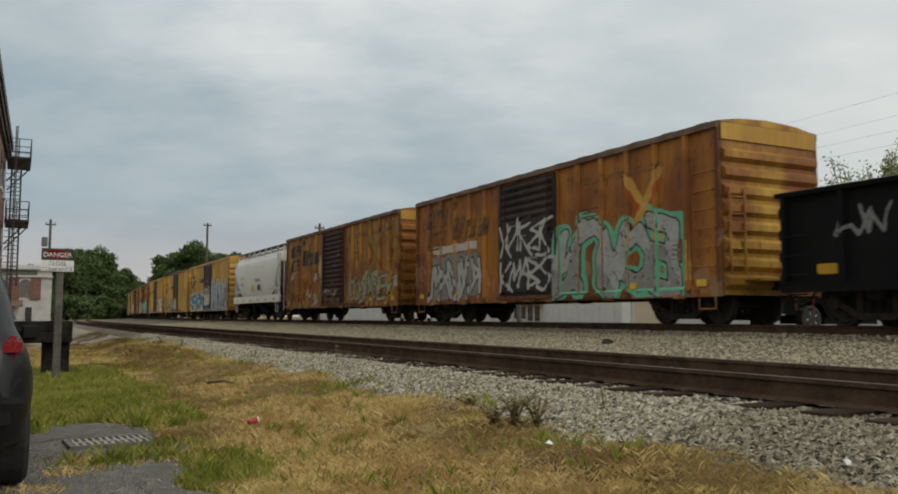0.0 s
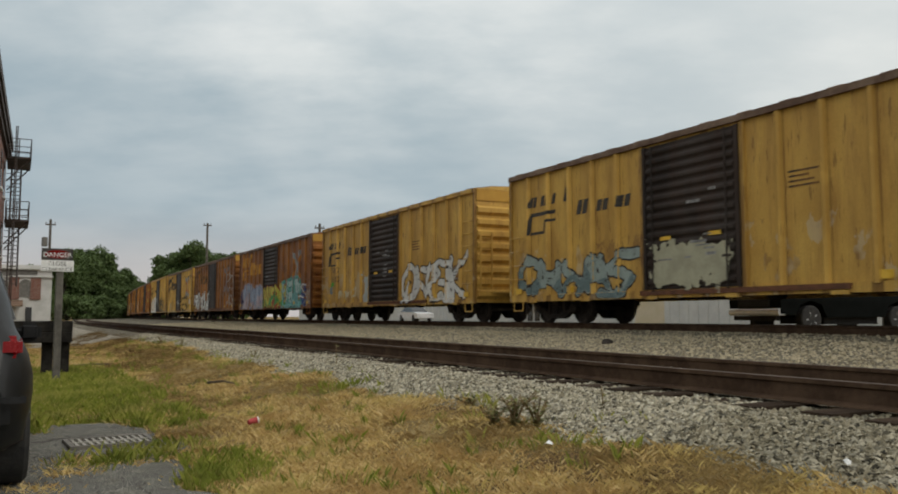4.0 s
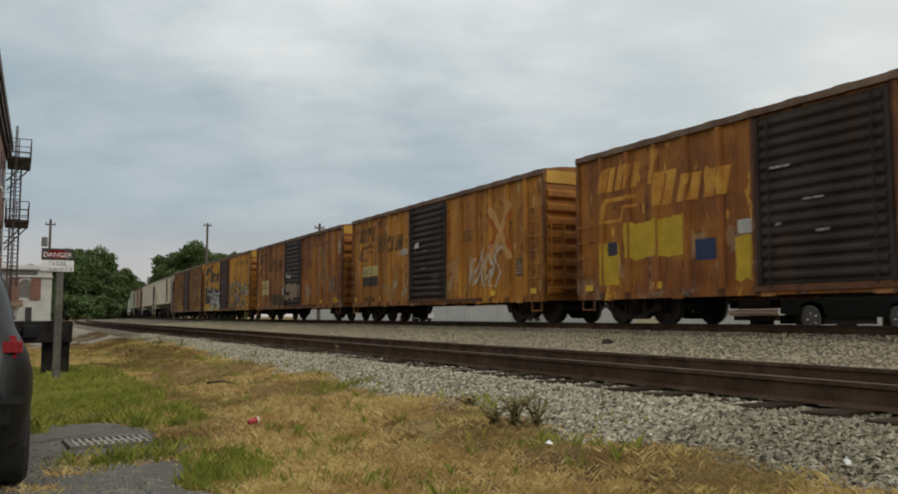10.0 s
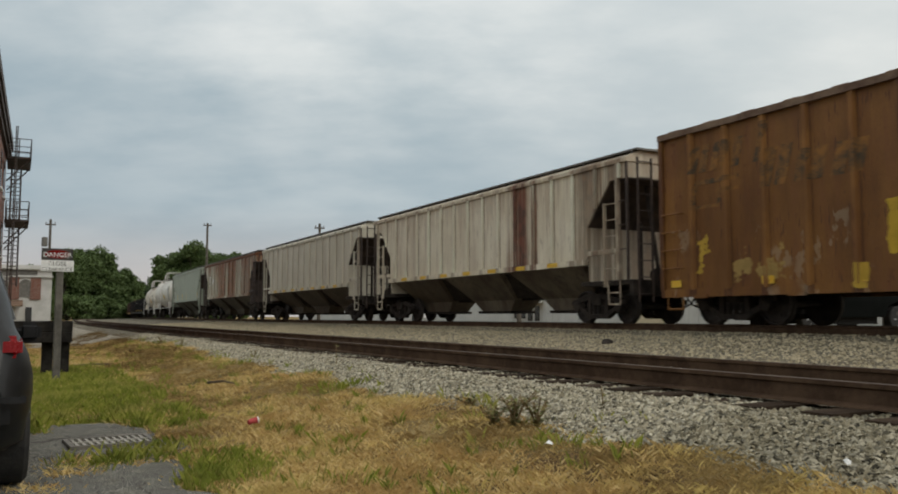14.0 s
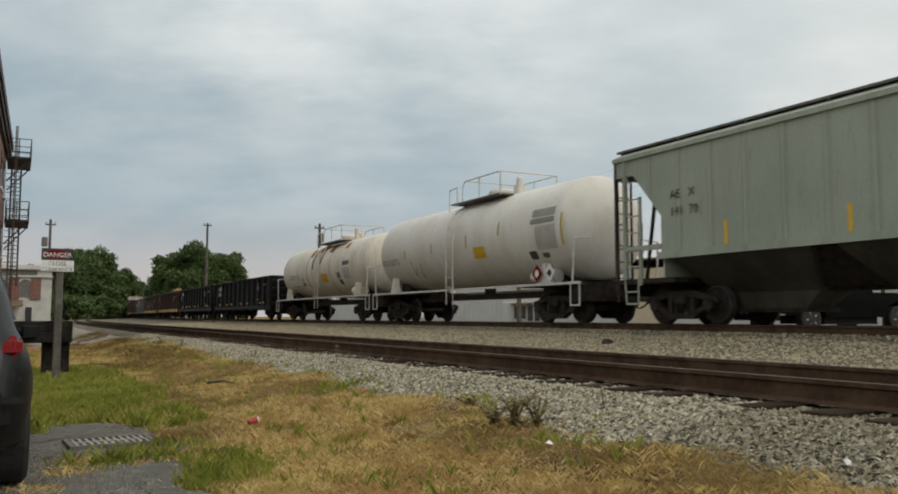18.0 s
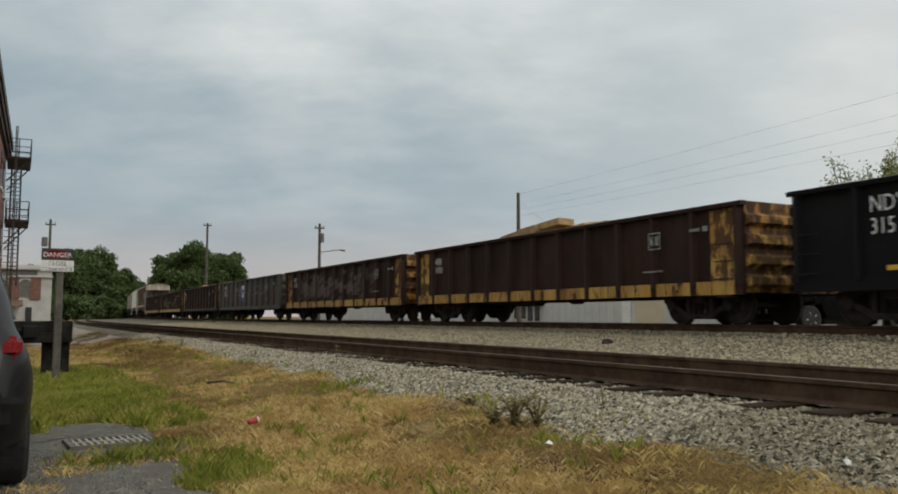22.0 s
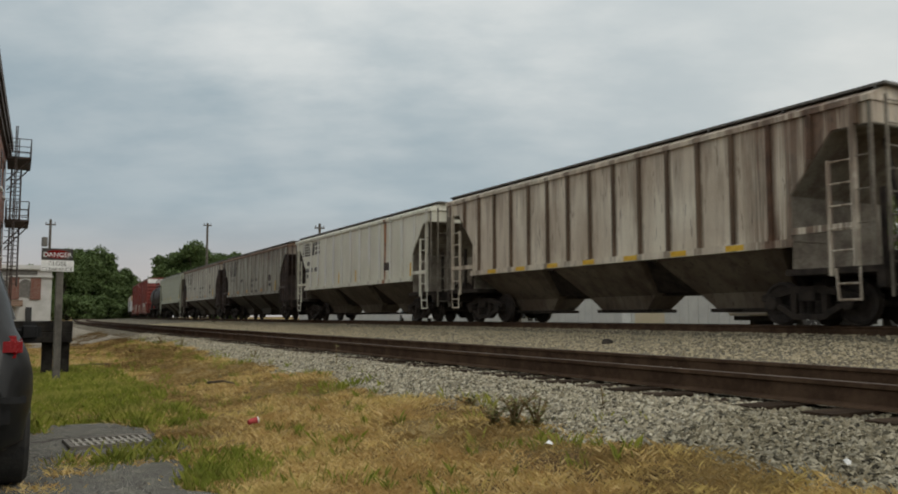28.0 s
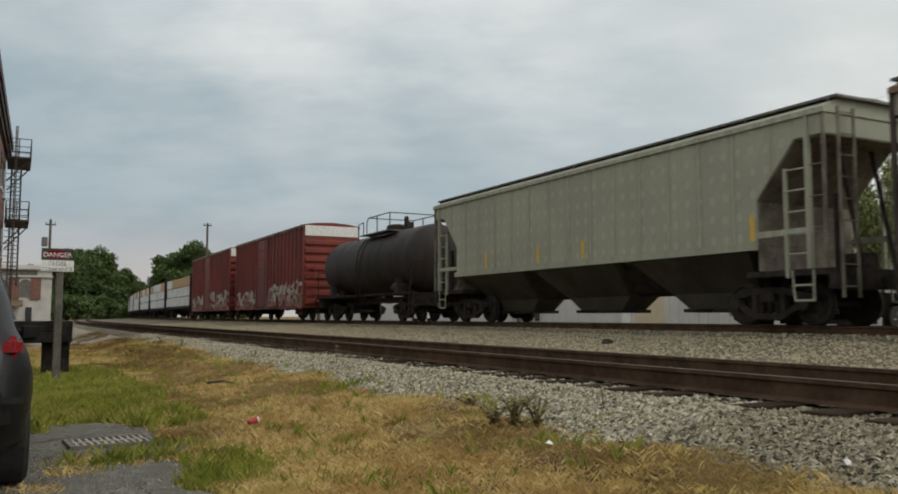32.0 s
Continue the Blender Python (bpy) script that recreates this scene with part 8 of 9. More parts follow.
def suv():
    yaw = 182.1
    a = radians(yaw)
    ox, oy = -5.75, 0.157
    # rear right corner at (ox, oy); local x runs forward from the rear bumper
    cx, cy = ox - (0.93 * math.sin(a)), oy + 0.93 * math.cos(a)
    t = thing("parked_suv", pose(cx, cy, 0.05, 0, 0, yaw), "dark grey sport utility vehicle parked on the asphalt", "car")
    pnt = car_paint("dark_grey_car_paint", (0.0085, 0.0085, 0.0085), 0.45)
    # cross-sections from the tail to the nose: x, half width, bottom, roof
    cuts = [(0.0, 0.74, 0.46, 1.50), (0.05, 0.83, 0.36, 1.58), (0.14, 0.885, 0.30, 1.62), (0.3, 0.915, 0.28, 1.65), (0.7, 0.93, 0.28, 1.68), (1.6, 0.93, 0.28, 1.70), (2.4, 0.93, 0.28, 1.67), (2.9, 0.93, 0.28, 1.50), (3.45, 0.92, 0.28, 1.10), (4.1, 0.90, 0.28, 1.0), (4.5, 0.84, 0.32, 0.92), (4.65, 0.72, 0.42, 0.8)]
    bm = bmesh.new()
    rings = []
    for x, w, zb, zr in cuts:
        side = [(0.0, zb), (0.84, zb), (0.95, zb + 0.06), (0.985, 0.52), (1.0, 0.64), (0.995, 0.76), (0.965, 0.88), (0.915, 0.98), (0.875, 1.05), (0.83, 1.05 + (zr - 1.05) * 0.3), (0.75, 1.05 + (zr - 1.05) * 0.65), (0.64, 1.05 + (zr - 1.05) * 0.9), (0.45, zr), (0.0, zr + 0.02)]
        if zr < 1.11:
            side = [(k, min(z, zr - 0.02 * i / 14)) for i, (k, z) in enumerate(side)]
        ring = []
        for sgn in (1, -1):
            for k, z in side if sgn > 0 else side[-2:0:-1]:
                back = 0.55 * max(0.0, z - 0.95) / 0.75 * max(0.0, 1 - x / 1.2)
                ring.append(bm.verts.new((x + back, sgn * k * w, z)))
        rings.append(ring)
    n = len(rings[0])
    bm.faces.new(rings[0])
    bm.faces.new(rings[-1])
    for p, q in zip(rings, rings[1:]):
        for i in range(n):
            bm.faces.new((p[i], p[(i + 1) % n], q[(i + 1) % n], q[i]))
    part("body", bm, pnt, t, smooth=True)
    bm = bmesh.new()
    tapered(bm, [(0.085, 1.10), (0.34, 1.46), (0.40, 1.46), (0.16, 1.10)], -0.6, 0.6, 1.05, 1.7, 0.24)
    part("rear_window", bm, M["glass_dark"], t)
    for s in (-1, 1):
        for x0, x1 in ((0.55, 1.2), (1.28, 2.1), (2.18, 2.9)):
            bm = bmesh.new()
            q = [(x0, 1.10), (x1, 1.10), (x1 - (0.3 if x0 > 2 else 0.0), 1.5), (x0 + (0.12 if x0 < 1 else 0), 1.5)]
            n0 = len(bm.verts)
            prism(bm, q, s * 0.76, s * 0.825, "y")
            for v in bm.verts:
                v.co.y *= 1 - 0.24 * (v.co.z - 1.05) / 0.65
            part("side_window", bm, M["glass_dark"], t)
        bm = bmesh.new()
        prism(bm, [(0.0, 0.87), (0.06, 1.0), (0.36, 1.01), (0.28, 0.95), (0.10, 0.86)], s * 0.42, s * 0.835, "y")
        bmesh.ops.bevel(bm, geom=bm.edges[:], offset=0.035, segments=3, affect="EDGES")
        part("tail_light", bm, M["tail"], t, "red tail light lens")
        bm = bmesh.new()
        box(bm, 3.02, 3.16, min(s * 0.93, s * 1.13), max(s * 0.93, s * 1.13), 0.88, 1.07)
        bmesh.ops.bevel(bm, geom=bm.edges[:], offset=0.045, segments=3, affect="EDGES")
        rod(bm, (3.08, s * 0.8, 0.96), (3.08, s * 0.96, 0.98), 0.04)
        part("wing_mirror", bm, M["plastic"], t, "black wing mirror")
        for x in (0.74, 3.5):
            wheel(t, x, s * 0.80, 0.36, 0.23, M["tyre"], M["alloy"])
    bm = bmesh.new()
    box(bm, -0.05, 0.1, -0.78, 0.78, 0.42, 0.66)
    bmesh.ops.bevel(bm, geom=bm.edges[:], offset=0.05, segments=2, affect="EDGES")
    part("rear_bumper", bm, pnt, t)
    bm = bmesh.new()
    box(bm, -0.06, -0.052, -0.86, -0.55, 0.60, 0.64)
    part("bumper_strip", bm, M["plastic"], t)


suv()


# ---- sign, barrier, buildings by the near track ----
def danger_sign():
    t = thing("warning_sign", pose(-16.4, 0.71, 0.0, 0.0, -1.2, 2), "black, red and white clearance warning sign on a grey wooden post", "sign")
    wood = surface("grey_post_wood", (0.07, 0.065, 0.055), (0.13, 0.12, 0.10), 6, 0.9, 0, 0.4, 40)
    bm = bmesh.new()
    box(bm, -0.06, 0.06, -0.06, 0.06, -0.1, 2.16)
    bmesh.ops.bevel(bm, geom=bm.edges[:], offset=0.012, segments=1, affect="EDGES")
    part("post", bm, wood, t)
    bm = bmesh.new()
    box(bm, 0.062, 0.075, -0.31, 0.2, 2.17, 2.38)
    p1 = part("upper_plate", bm, M["black"], t, "black plate with red oval")
    bm = bmesh.new()
    for i in range(0, 1):
        pts = [(0.21 * math.cos(k * math.pi / 10) - 0.05, 2.275 + 0.075 * math.sin(k * math.pi / 10)) for k in range(20)]
        prism(bm, pts, 0.076, 0.079)
    part("oval", bm, M["tail"], p1, "red oval")
    bm = bmesh.new()
    box(bm, 0.062, 0.075, -0.31, 0.22, 1.97, 2.168)
    p2 = part("lower_plate", bm, M["white"], t, "white plate with black words")
    for word, z, s, mat, own, x in (("DANGER", 2.228, 0.115, M["white"], p1, 0.083), ("CLOSE", 2.075, 0.10, M["black"], p2, 0.079), ("CLEARANCE", 1.98, 0.088, M["black"], p2, 0.079)):
        cu = bpy.data.curves.new("words", "FONT")
        cu.body, cu.size, cu.align_x = word, s, "CENTER"
        tmp = bpy.data.objects.new("words", cu)
        me = bpy.data.meshes.new_from_object(tmp)
        bpy.data.objects.remove(tmp)
        me.transform(Matrix.Translation((x, -0.05, z)) @ Matrix.Rotation(math.pi / 2, 4, "Z") @ Matrix.Rotation(math.pi / 2, 4, "X"))
        me.materials.clear()
        me.materials.append(None)
        part("words", me, mat, own)


danger_sign()


def barrier():
    t = thing("timber_barrier", pose(-18.2, 0.17, 0.0, 0, 0, 0), "dark weathered timber barrier on two posts", "barrier")
    bm = bmesh.new()
    for z in (0.66, 0.87):
        box(bm, -0.12, 0.12, -1.5, 0.88, z, z + 0.215)
    bmesh.ops.bevel(bm, geom=bm.edges[:], offset=0.015, segments=1, affect="EDGES")
    part("beam", bm, M["dark_timber"], t)
    for y in (-1.2, 0.45, 0.75):
        bm = bmesh.new()
        box(bm, -0.32, -0.121, y - 0.1, y + 0.1, -0.1, 1.02)
        part("post", bm, M["dark_timber"], t)


M["dark_timber"] = surface("creosote_timber", (0.012, 0.011, 0.010), (0.03, 0.027, 0.023), 5, 0.95, 0, 0.5, 30, spec=0.06)
barrier()


def brick_material():
    m, g, b = material("red_brick")
    vec = g.add("TexCoord").outputs["Object"]
    sep = g.add("SeparateXYZ", {0: vec})
    flat = g.add("CombineXYZ", {0: g.math("ADD", sep.outputs[0], sep.outputs[1]), 1: sep.outputs[2], 2: 0.0}).outputs[0]
    n = g.add("TexBrick", {"Vector": flat, "Color1": (0.16, 0.055, 0.035, 1), "Color2": (0.22, 0.085, 0.055, 1), "Mortar": (0.25, 0.22, 0.19, 1), "Scale": 1.0, "Mortar Size": 0.008, "Brick Width": 0.22, "Row Height": 0.075})
    g.set(b, "Base Color", g.mix(g.math("MULTIPLY", g.noise(vec, 1.2, 5), 0.5), n.outputs[0], (0.10, 0.05, 0.035, 1)))
    b.inputs["Roughness"].default_value = 0.9
    return m


M["brick"] = brick_material()
M["iron"] = surface("black_painted_iron", (0.025, 0.02, 0.018), (0.06, 0.04, 0.03), 8, 0.7)


def brick_block():
    t = thing("brick_building", pose(-57.2, -0.74, 0, 0, 0, -1.4), "three-storey red brick building with a dark cornice", "building")
    bm = bmesh.new()
    box(bm, 0, 33, -14, 0, -0.2, 11.6)
    part("wall", bm, M["brick"], t)
    bm = bmesh.new()
    box(bm, -0.3, 33.2, -14.2, 0.28, 11.0, 11.3)
    box(bm, -0.2, 33.1, -14.1, 0.16, 10.7, 10.999)
    box(bm, -0.35, 33.25, -14.25, 0.36, 11.301, 11.75)
    part("cornice", bm, M["iron"], t)
    bm = bmesh.new()
    box(bm, -0.2, 33.1, -14.1, 0.1, 11.751, 11.85)
    part("roof", bm, M["steel"], t)
    for z in (0.9, 4.6, 8.1):
        for i in range(8):
            x = 2.0 + i * 4.0
            bm = bmesh.new()
            box(bm, x, x + 1.1, 0.002, 0.03, z, z + 2.0)
            w = part("window", bm, M["glass_dark"], t)
            bm = bmesh.new()
            box(bm, x - 0.1, x + 1.2, 0.002, 0.12, z - 0.12, z - 0.002)
            part("sill", bm, M["white"], w)


brick_block()


def fire_escape():
    """Iron balconies and stairs on the far corner of the brick building."""
    t = thing("fire_escape", pose(-56.6, -0.66, 0), "black iron fire escape with two railed balconies", "fire escape")
    for z in (6.55, 10.15):
        bm = bmesh.new()
        box(bm, -0.6, 3.6, 0.0, 1.25, z, z + 0.12)
        part("balcony_floor", bm, M["iron"], t)
        bm = bmesh.new()
        for y in (0.05, 1.22):
            for h in (0.35, 0.7, 1.15):
                rod(bm, (-0.6, y, z + h), (3.6, y, z + h), 0.025)
        for x in (-0.6, 3.6):
            for h in (0.35, 0.7, 1.15):
                rod(bm, (x, 0.05, z + h), (x, 1.22, z + h), 0.025)
            for y in (0.05, 0.6, 1.22):
                rod(bm, (x, y, z), (x, y, z + 1.15), 0.03)
        part("balcony_rail", bm, M["iron"], t)
        for x in (-0.4, 3.4):
            bm = bmesh.new()
            rod(bm, (x, 0.0, z - 1.3), (x, 1.15, z), 0.04)
            part("bracket", bm, M["iron"], t)
    bm = bmesh.new()
    for y in (0.25, 0.75):
        rod(bm, (3.0, y, 6.6), (0.0, y, 10.2), 0.05)
        rod(bm, (3.0, y, 2.9), (0.0, y, 6.6), 0.05)
    for i in range(14):
        for z0 in (2.9, 6.6):
            f = (i + 0.5) / 14
            rod(bm, (3.0 - 3.0 * f, 0.25, z0 + 3.65 * f), (3.0 - 3.0 * f, 0.75, z0 + 3.65 * f), 0.025)
    part("stair_flight", bm, M["iron"], t)
    bm = bmesh.new()
    for y in (0.42, 0.5):
        rod(bm, (3.7, y, 0.4), (3.7, y, 12.0), 0.03)
    for i in range(30):
        rod(bm, (3.7, 0.0, 0.6 + i * 0.36), (3.7, 0.5, 0.6 + i * 0.36), 0.02)
    part("wall_ladder", bm, M["iron"], t)


fire_escape()
M["plaster"] = surface("white_painted_front", (0.52, 0.51, 0.48), (0.42, 0.41, 0.38), 1.2, 0.8, 0, 0.2, 20)


def storefront():
    t = thing("shop_building", pose(-84.0, -4.2, 0.4), "white-fronted brick shop with arched windows and a porch", "building")
    bm = bmesh.new()
    box(bm, -14, 0, -6, 7.2, -0.4, 5.4)
    part("wall", bm, M["plaster"], t)
    bm = bmesh.new()
    box(bm, -0.2, 0.35, -6.2, 7.35, 5.0, 5.12)
    box(bm, -0.2, 0.25, -6.1, 7.3, 4.3, 4.4)
    part("cornice", bm, M["plaster"], t)
    bm = bmesh.new()
    box(bm, 0.002, 0.05, -2, 6.0, 4.5, 4.9)
    part("name_board", bm, M["galv"], t, "grey-green name board")
    for y in (-0.5, 4.15, 5.9):
        bm = bmesh.new()
        box(bm, 0.002, 0.14, y - 0.42, y + 0.42, 2.3, 4.28)
        part("brick_pier", bm, M["brick"], t)
    for y in (0.9, 2.1, 3.2, 5.05):
        bm = bmesh.new()
        pts = [(y - 0.5, 2.5), (y + 0.5, 2.5)] + [(y + 0.5 * math.cos(k * math.pi / 10), 3.6 + 0.5 * math.sin(k * math.pi / 10)) for k in range(11)]
        prism(bm, pts, 0.003, 0.05)
        w = part("arched_window", bm, M["galv"], t)
        bm = bmesh.new()
        out = [(y + 0.62 * math.cos(k * math.pi / 10), 3.6 + 0.62 * math.sin(k * math.pi / 10)) for k in range(11)]
        inn = [(y + 0.5 * math.cos(k * math.pi / 10), 3.6 + 0.5 * math.sin(k * math.pi / 10)) for k in range(10, -1, -1)]
        prism(bm, out + inn, 0.051, 0.12)
        part("arch_moulding", bm, M["plaster"], w)
    bm = bmesh.new()
    prism(bm, [(0.01, 2.25), (2.2, 1.75), (2.2, 1.65), (0.01, 2.1)], -5.9, 4.9, "y")
    part("porch_roof", bm, M["roof"], t)
    for y in (-2.5, 0.5, 2.7, 4.7):
        bm = bmesh.new()
        box(bm, 2.0, 2.12, y - 0.06, y + 0.06, -0.4, 1.68)
        part("porch_post", bm, M["plaster"], t)
    for y, w in ((3.3, 0.5), (0.9, 0.9), (5.4, 0.25)):
        bm = bmesh.new()
        box(bm, 0.003, 0.06, y - w, y + w, -0.3, 1.6)
        part("shop_door" if w < 0.6 else "shop_window", bm, M["glass_dark"], t)


storefront()


# ---- poles and wires ----
M["pole"] = surface("creosoted_pole", (0.07, 0.06, 0.05), (0.13, 0.115, 0.095), 4, 0.9)


def utility_pole(x, y, z0, top, arms, label, extra=""):
    t = thing("utility_pole", pose(x, y, z0), label, "utility pole", "utility poles")
    bm = bmesh.new()
    turned(bm, [(-0.3, 0.17), (top - z0, 0.11)], "z", 10)
    part("pole", bm, M["pole"], t)
    for h in arms:
        bm = bmesh.new()
        box(bm, -0.06, 0.06, -0.45, 0.45, top - z0 - h - 0.06, top - z0 - h + 0.06)
        a = part("cross_arm", bm, M["pole"], t)
        for yy in (-0.38, 0.38):
            bm = bmesh.new()
            turned(bm, [(top - z0 - h + 0.06, 0.03), (top - z0 - h + 0.2, 0.05), (top - z0 - h + 0.24, 0.02)], "z", 8, (0, yy, 0))
            part("insulator", bm, M["galv"], a)
    if extra == "transformer":
        bm = bmesh.new()
        turned(bm, [(top - z0 - 2.6, 0.22), (top - z0 - 2.5, 0.26), (top - z0 - 1.75, 0.26), (top - z0 - 1.7, 0.1)], "z", 12, (0.1, -0.45, 0))
        part("transformer", bm, M["galv"], t)
    if extra == "lamp":
        bm = bmesh.new()
        rod(bm, (0, 0, top - z0 - 2.6), (0.3, 1.9, top - z0 - 2.3), 0.04)
        rod(bm, (0.3, 1.9, top - z0 - 2.35), (0.35, 2.3, top - z0 - 2.38), 0.09)
        rod(bm, (0.2, 0.15, top - z0 - 1.7), (0.2, 0.15, top - z0 - 0.9), 0.2, 10)
        part("lamp_arm", bm, M["galv"], t)
    return t


utility_pole(-86.5, 2.78, 0.3, 10.3, (0.5,), "thin utility pole with a transformer by the shop", "transformer")
utility_pole(-95.8, 19.1, 0.7, 11.7, (0.25,), "weathered utility pole with a short cross-arm")
utility_pole(-71.5, 24.13, 0.7, 9.5, (0.4,), "utility pole with a street-lamp arm", "lamp")
utility_pole(-46.2, 29.2, 0.7, 9.3, (), "plain dark utility pole carrying wires")
utility_pole(6.0, 29.2, 0.7, 9.6, (0.4,), "plain dark utility pole carrying wires")


def wire(name, a, b, sag, r=0.0042):
    a, b = Vector(a), Vector(b)
    bm = bmesh.new()
    prev = a
    for k in range(1, 15):
        f = k / 14
        p = a.lerp(b, f)
        p.z -= sag * 4 * f * (1 - f)
        rod(bm, prev, p, r, 4)
        prev = p
    tagged(part(name, bm, M["galv"]), "thin grey overhead wire between utility poles", "wire", "overhead wires")


for k, (za, zb, dy) in enumerate(((9.2, 10.6, 0.0), (8.6, 9.6, 0.15), (8.15, 8.8, -0.1), (7.8, 8.2, 0.1))):
    wire("overhead_wire", (-46.2, 29.2 + dy, za), (6.0, 29.2 + dy, zb), 0.35)
wire("service_wire", (-46.1, 29.3, 8.7), (-43.5, 34, 6.5), 0.8)


# ---- trees ----
def leaf_cloud(rng, centre, rad, n, size, squash=0.8):
    """Leaves scattered in the outer part of a clump."""
    d = rng.normal(size=(n, 3))
    d /= np.linalg.norm(d, axis=1)[:, None]
    rr = rad * (0.55 + 0.5 * rng.random(n)) * (1 + 0.25 * np.sin(d[:, 0] * 5 + d[:, 2] * 4 + rad))
    p = np.array(centre) + d * rr[:, None] * np.array([1, 1, squash])
    a = rng.normal(size=(n, 3))
    a /= np.linalg.norm(a, axis=1)[:, None]
    b = np.cross(a, rng.normal(size=(n, 3)))
    b /= np.linalg.norm(b, axis=1)[:, None]
    s = size * rng.uniform(0.6, 1.3, n)[:, None]
    return p - a * s, p + b * s * 0.45, p + a * s, p - b * s * 0.45


def tree(x, y, z0, tall, wide, clumps, leaves, size, seed, mat, label, bare=0.25, lean=0.0):
    t = thing("tree", pose(x, y, z0), label, "tree", "trees")
    rng = np.random.default_rng(seed)
    tips = []
    bm = bmesh.new()
    rod(bm, (0, 0, -0.3), (lean * 0.4, 0, tall * bare), tall * 0.022, 8)
    rod(bm, (lean * 0.4, 0, tall * bare), (lean, 0.1, tall * 0.7), tall * 0.014, 8)
    part("trunk", bm, M["bark"], t)
    bm = bmesh.new()
    for i in range(clumps):
        a = rng.uniform(0, 6.283)
        f = rng.uniform(-1.0, 1.0)
        k = rng.uniform(0.5, 0.82)
        reach = wide * k * math.sqrt(1 - (f if f > 0 else 0.55 * f) ** 2) * rng.uniform(0.8, 1.05)
        mid = tall * (1 + bare) / 2
        c = (math.cos(a) * reach + lean, math.sin(a) * reach, mid + tall * (1 - bare) / 2 * f * (k + 0.1))
        tips.append(c)
        rod(bm, (lean * 0.6, 0, tall * (bare + 0.3 * (f + 1) / 2)), c, tall * 0.006, 5)
    part("limb", bm, M["bark"], t)
    q = [[], [], [], []]
    for c in tips:
        for k, arr in enumerate(leaf_cloud(rng, c, wide * rng.uniform(0.22, 0.36), leaves // clumps, size)):
            q[k].append(arr)
    q = [np.concatenate(k) for k in q]
    n = len(q[0])
    vs = np.stack(q, 1).reshape(-1, 3).tolist()
    fs = np.arange(n * 4).reshape(n, 4).tolist()
    cr = raw_mesh("crown", vs, fs, mat)
    cr.parent = t
    return t


M["bark"] = surface("tree_bark", (0.05, 0.042, 0.033), (0.11, 0.095, 0.075), 6, 0.95)
M["leaf"] = island_surface("tree_leaf", [(0.055, 0.09, 0.027), (0.085, 0.13, 0.038), (0.07, 0.105, 0.032), (0.105, 0.15, 0.05)], 0.7, 0.3)
M["leaf_far"] = island_surface("far_tree_leaf", [(0.04, 0.065, 0.03), (0.06, 0.085, 0.045), (0.05, 0.075, 0.035)], 0.8, 0.2)
M["leaf_light"] = island_surface("young_leaf", [(0.17, 0.20, 0.07), (0.28, 0.31, 0.12), (0.22, 0.25, 0.09)], 0.6, 0.3)
GREEN = "broad dark green tree beside the railway"
for k, (x, y, h, w) in enumerate(((-222, 14.0, 17.5, 6.5), (-226, 19.0, 17.8, 6.0), (-232, 26.0, 13.0, 5.0), (-214, 9.5, 16.5, 5.5), (-240, 16.0, 17.5, 8.0), (-230, 4.0, 14.5, 7.0))):
    tree(x, y, 0.3, h, w, 52, 26000, 0.34, 100 + k, M["leaf"], GREEN, 0.05)
for k, (x, y, h, w) in enumerate(((-194, 30.5, 15.0, 5.2), (-190, 35.5, 17.3, 6.5), (-186, 41.0, 15.0, 5.5), (-196, 38.0, 16.0, 6.5))):
    tree(x, y, 0.7, h, w, 52, 26000, 0.34, 120 + k, M["leaf"], "rounded green tree behind the train", 0.1)
for k, (x, y, h, w) in enumerate(((-345, 38, 17.5, 8), (-352, 46, 14.0, 8), (-360, 30, 18, 9), (-340, 56, 10.0, 7), (-330, 20, 17, 9))):
    tree(x, y, 0.5, h, w, 20, 6000, 0.65, 140 + k, M["leaf_far"], "distant hazy tree beyond the bend", 0.08)


for k, (x, y) in enumerate(((-205, 6.0), (-208, 10.5), (-206, 14.5), (-212, 19.0), (-216, 24.0), (-222, 28.0), (-228, 32.5))):
    tree(x, y, 0.2, 5.6, 4.2, 20, 5000, 0.36, 180 + k, M["leaf"], "low dark shrub at the foot of the trees", 0.0)
for k, (x, y) in enumerate(((-180, 29.0), (-178, 35.0), (-176, 41.0))):
    tree(x, y, 0.5, 5.0, 4.0, 18, 4000, 0.36, 190 + k, M["leaf"], "low dark shrub at the foot of the trees", 0.0)


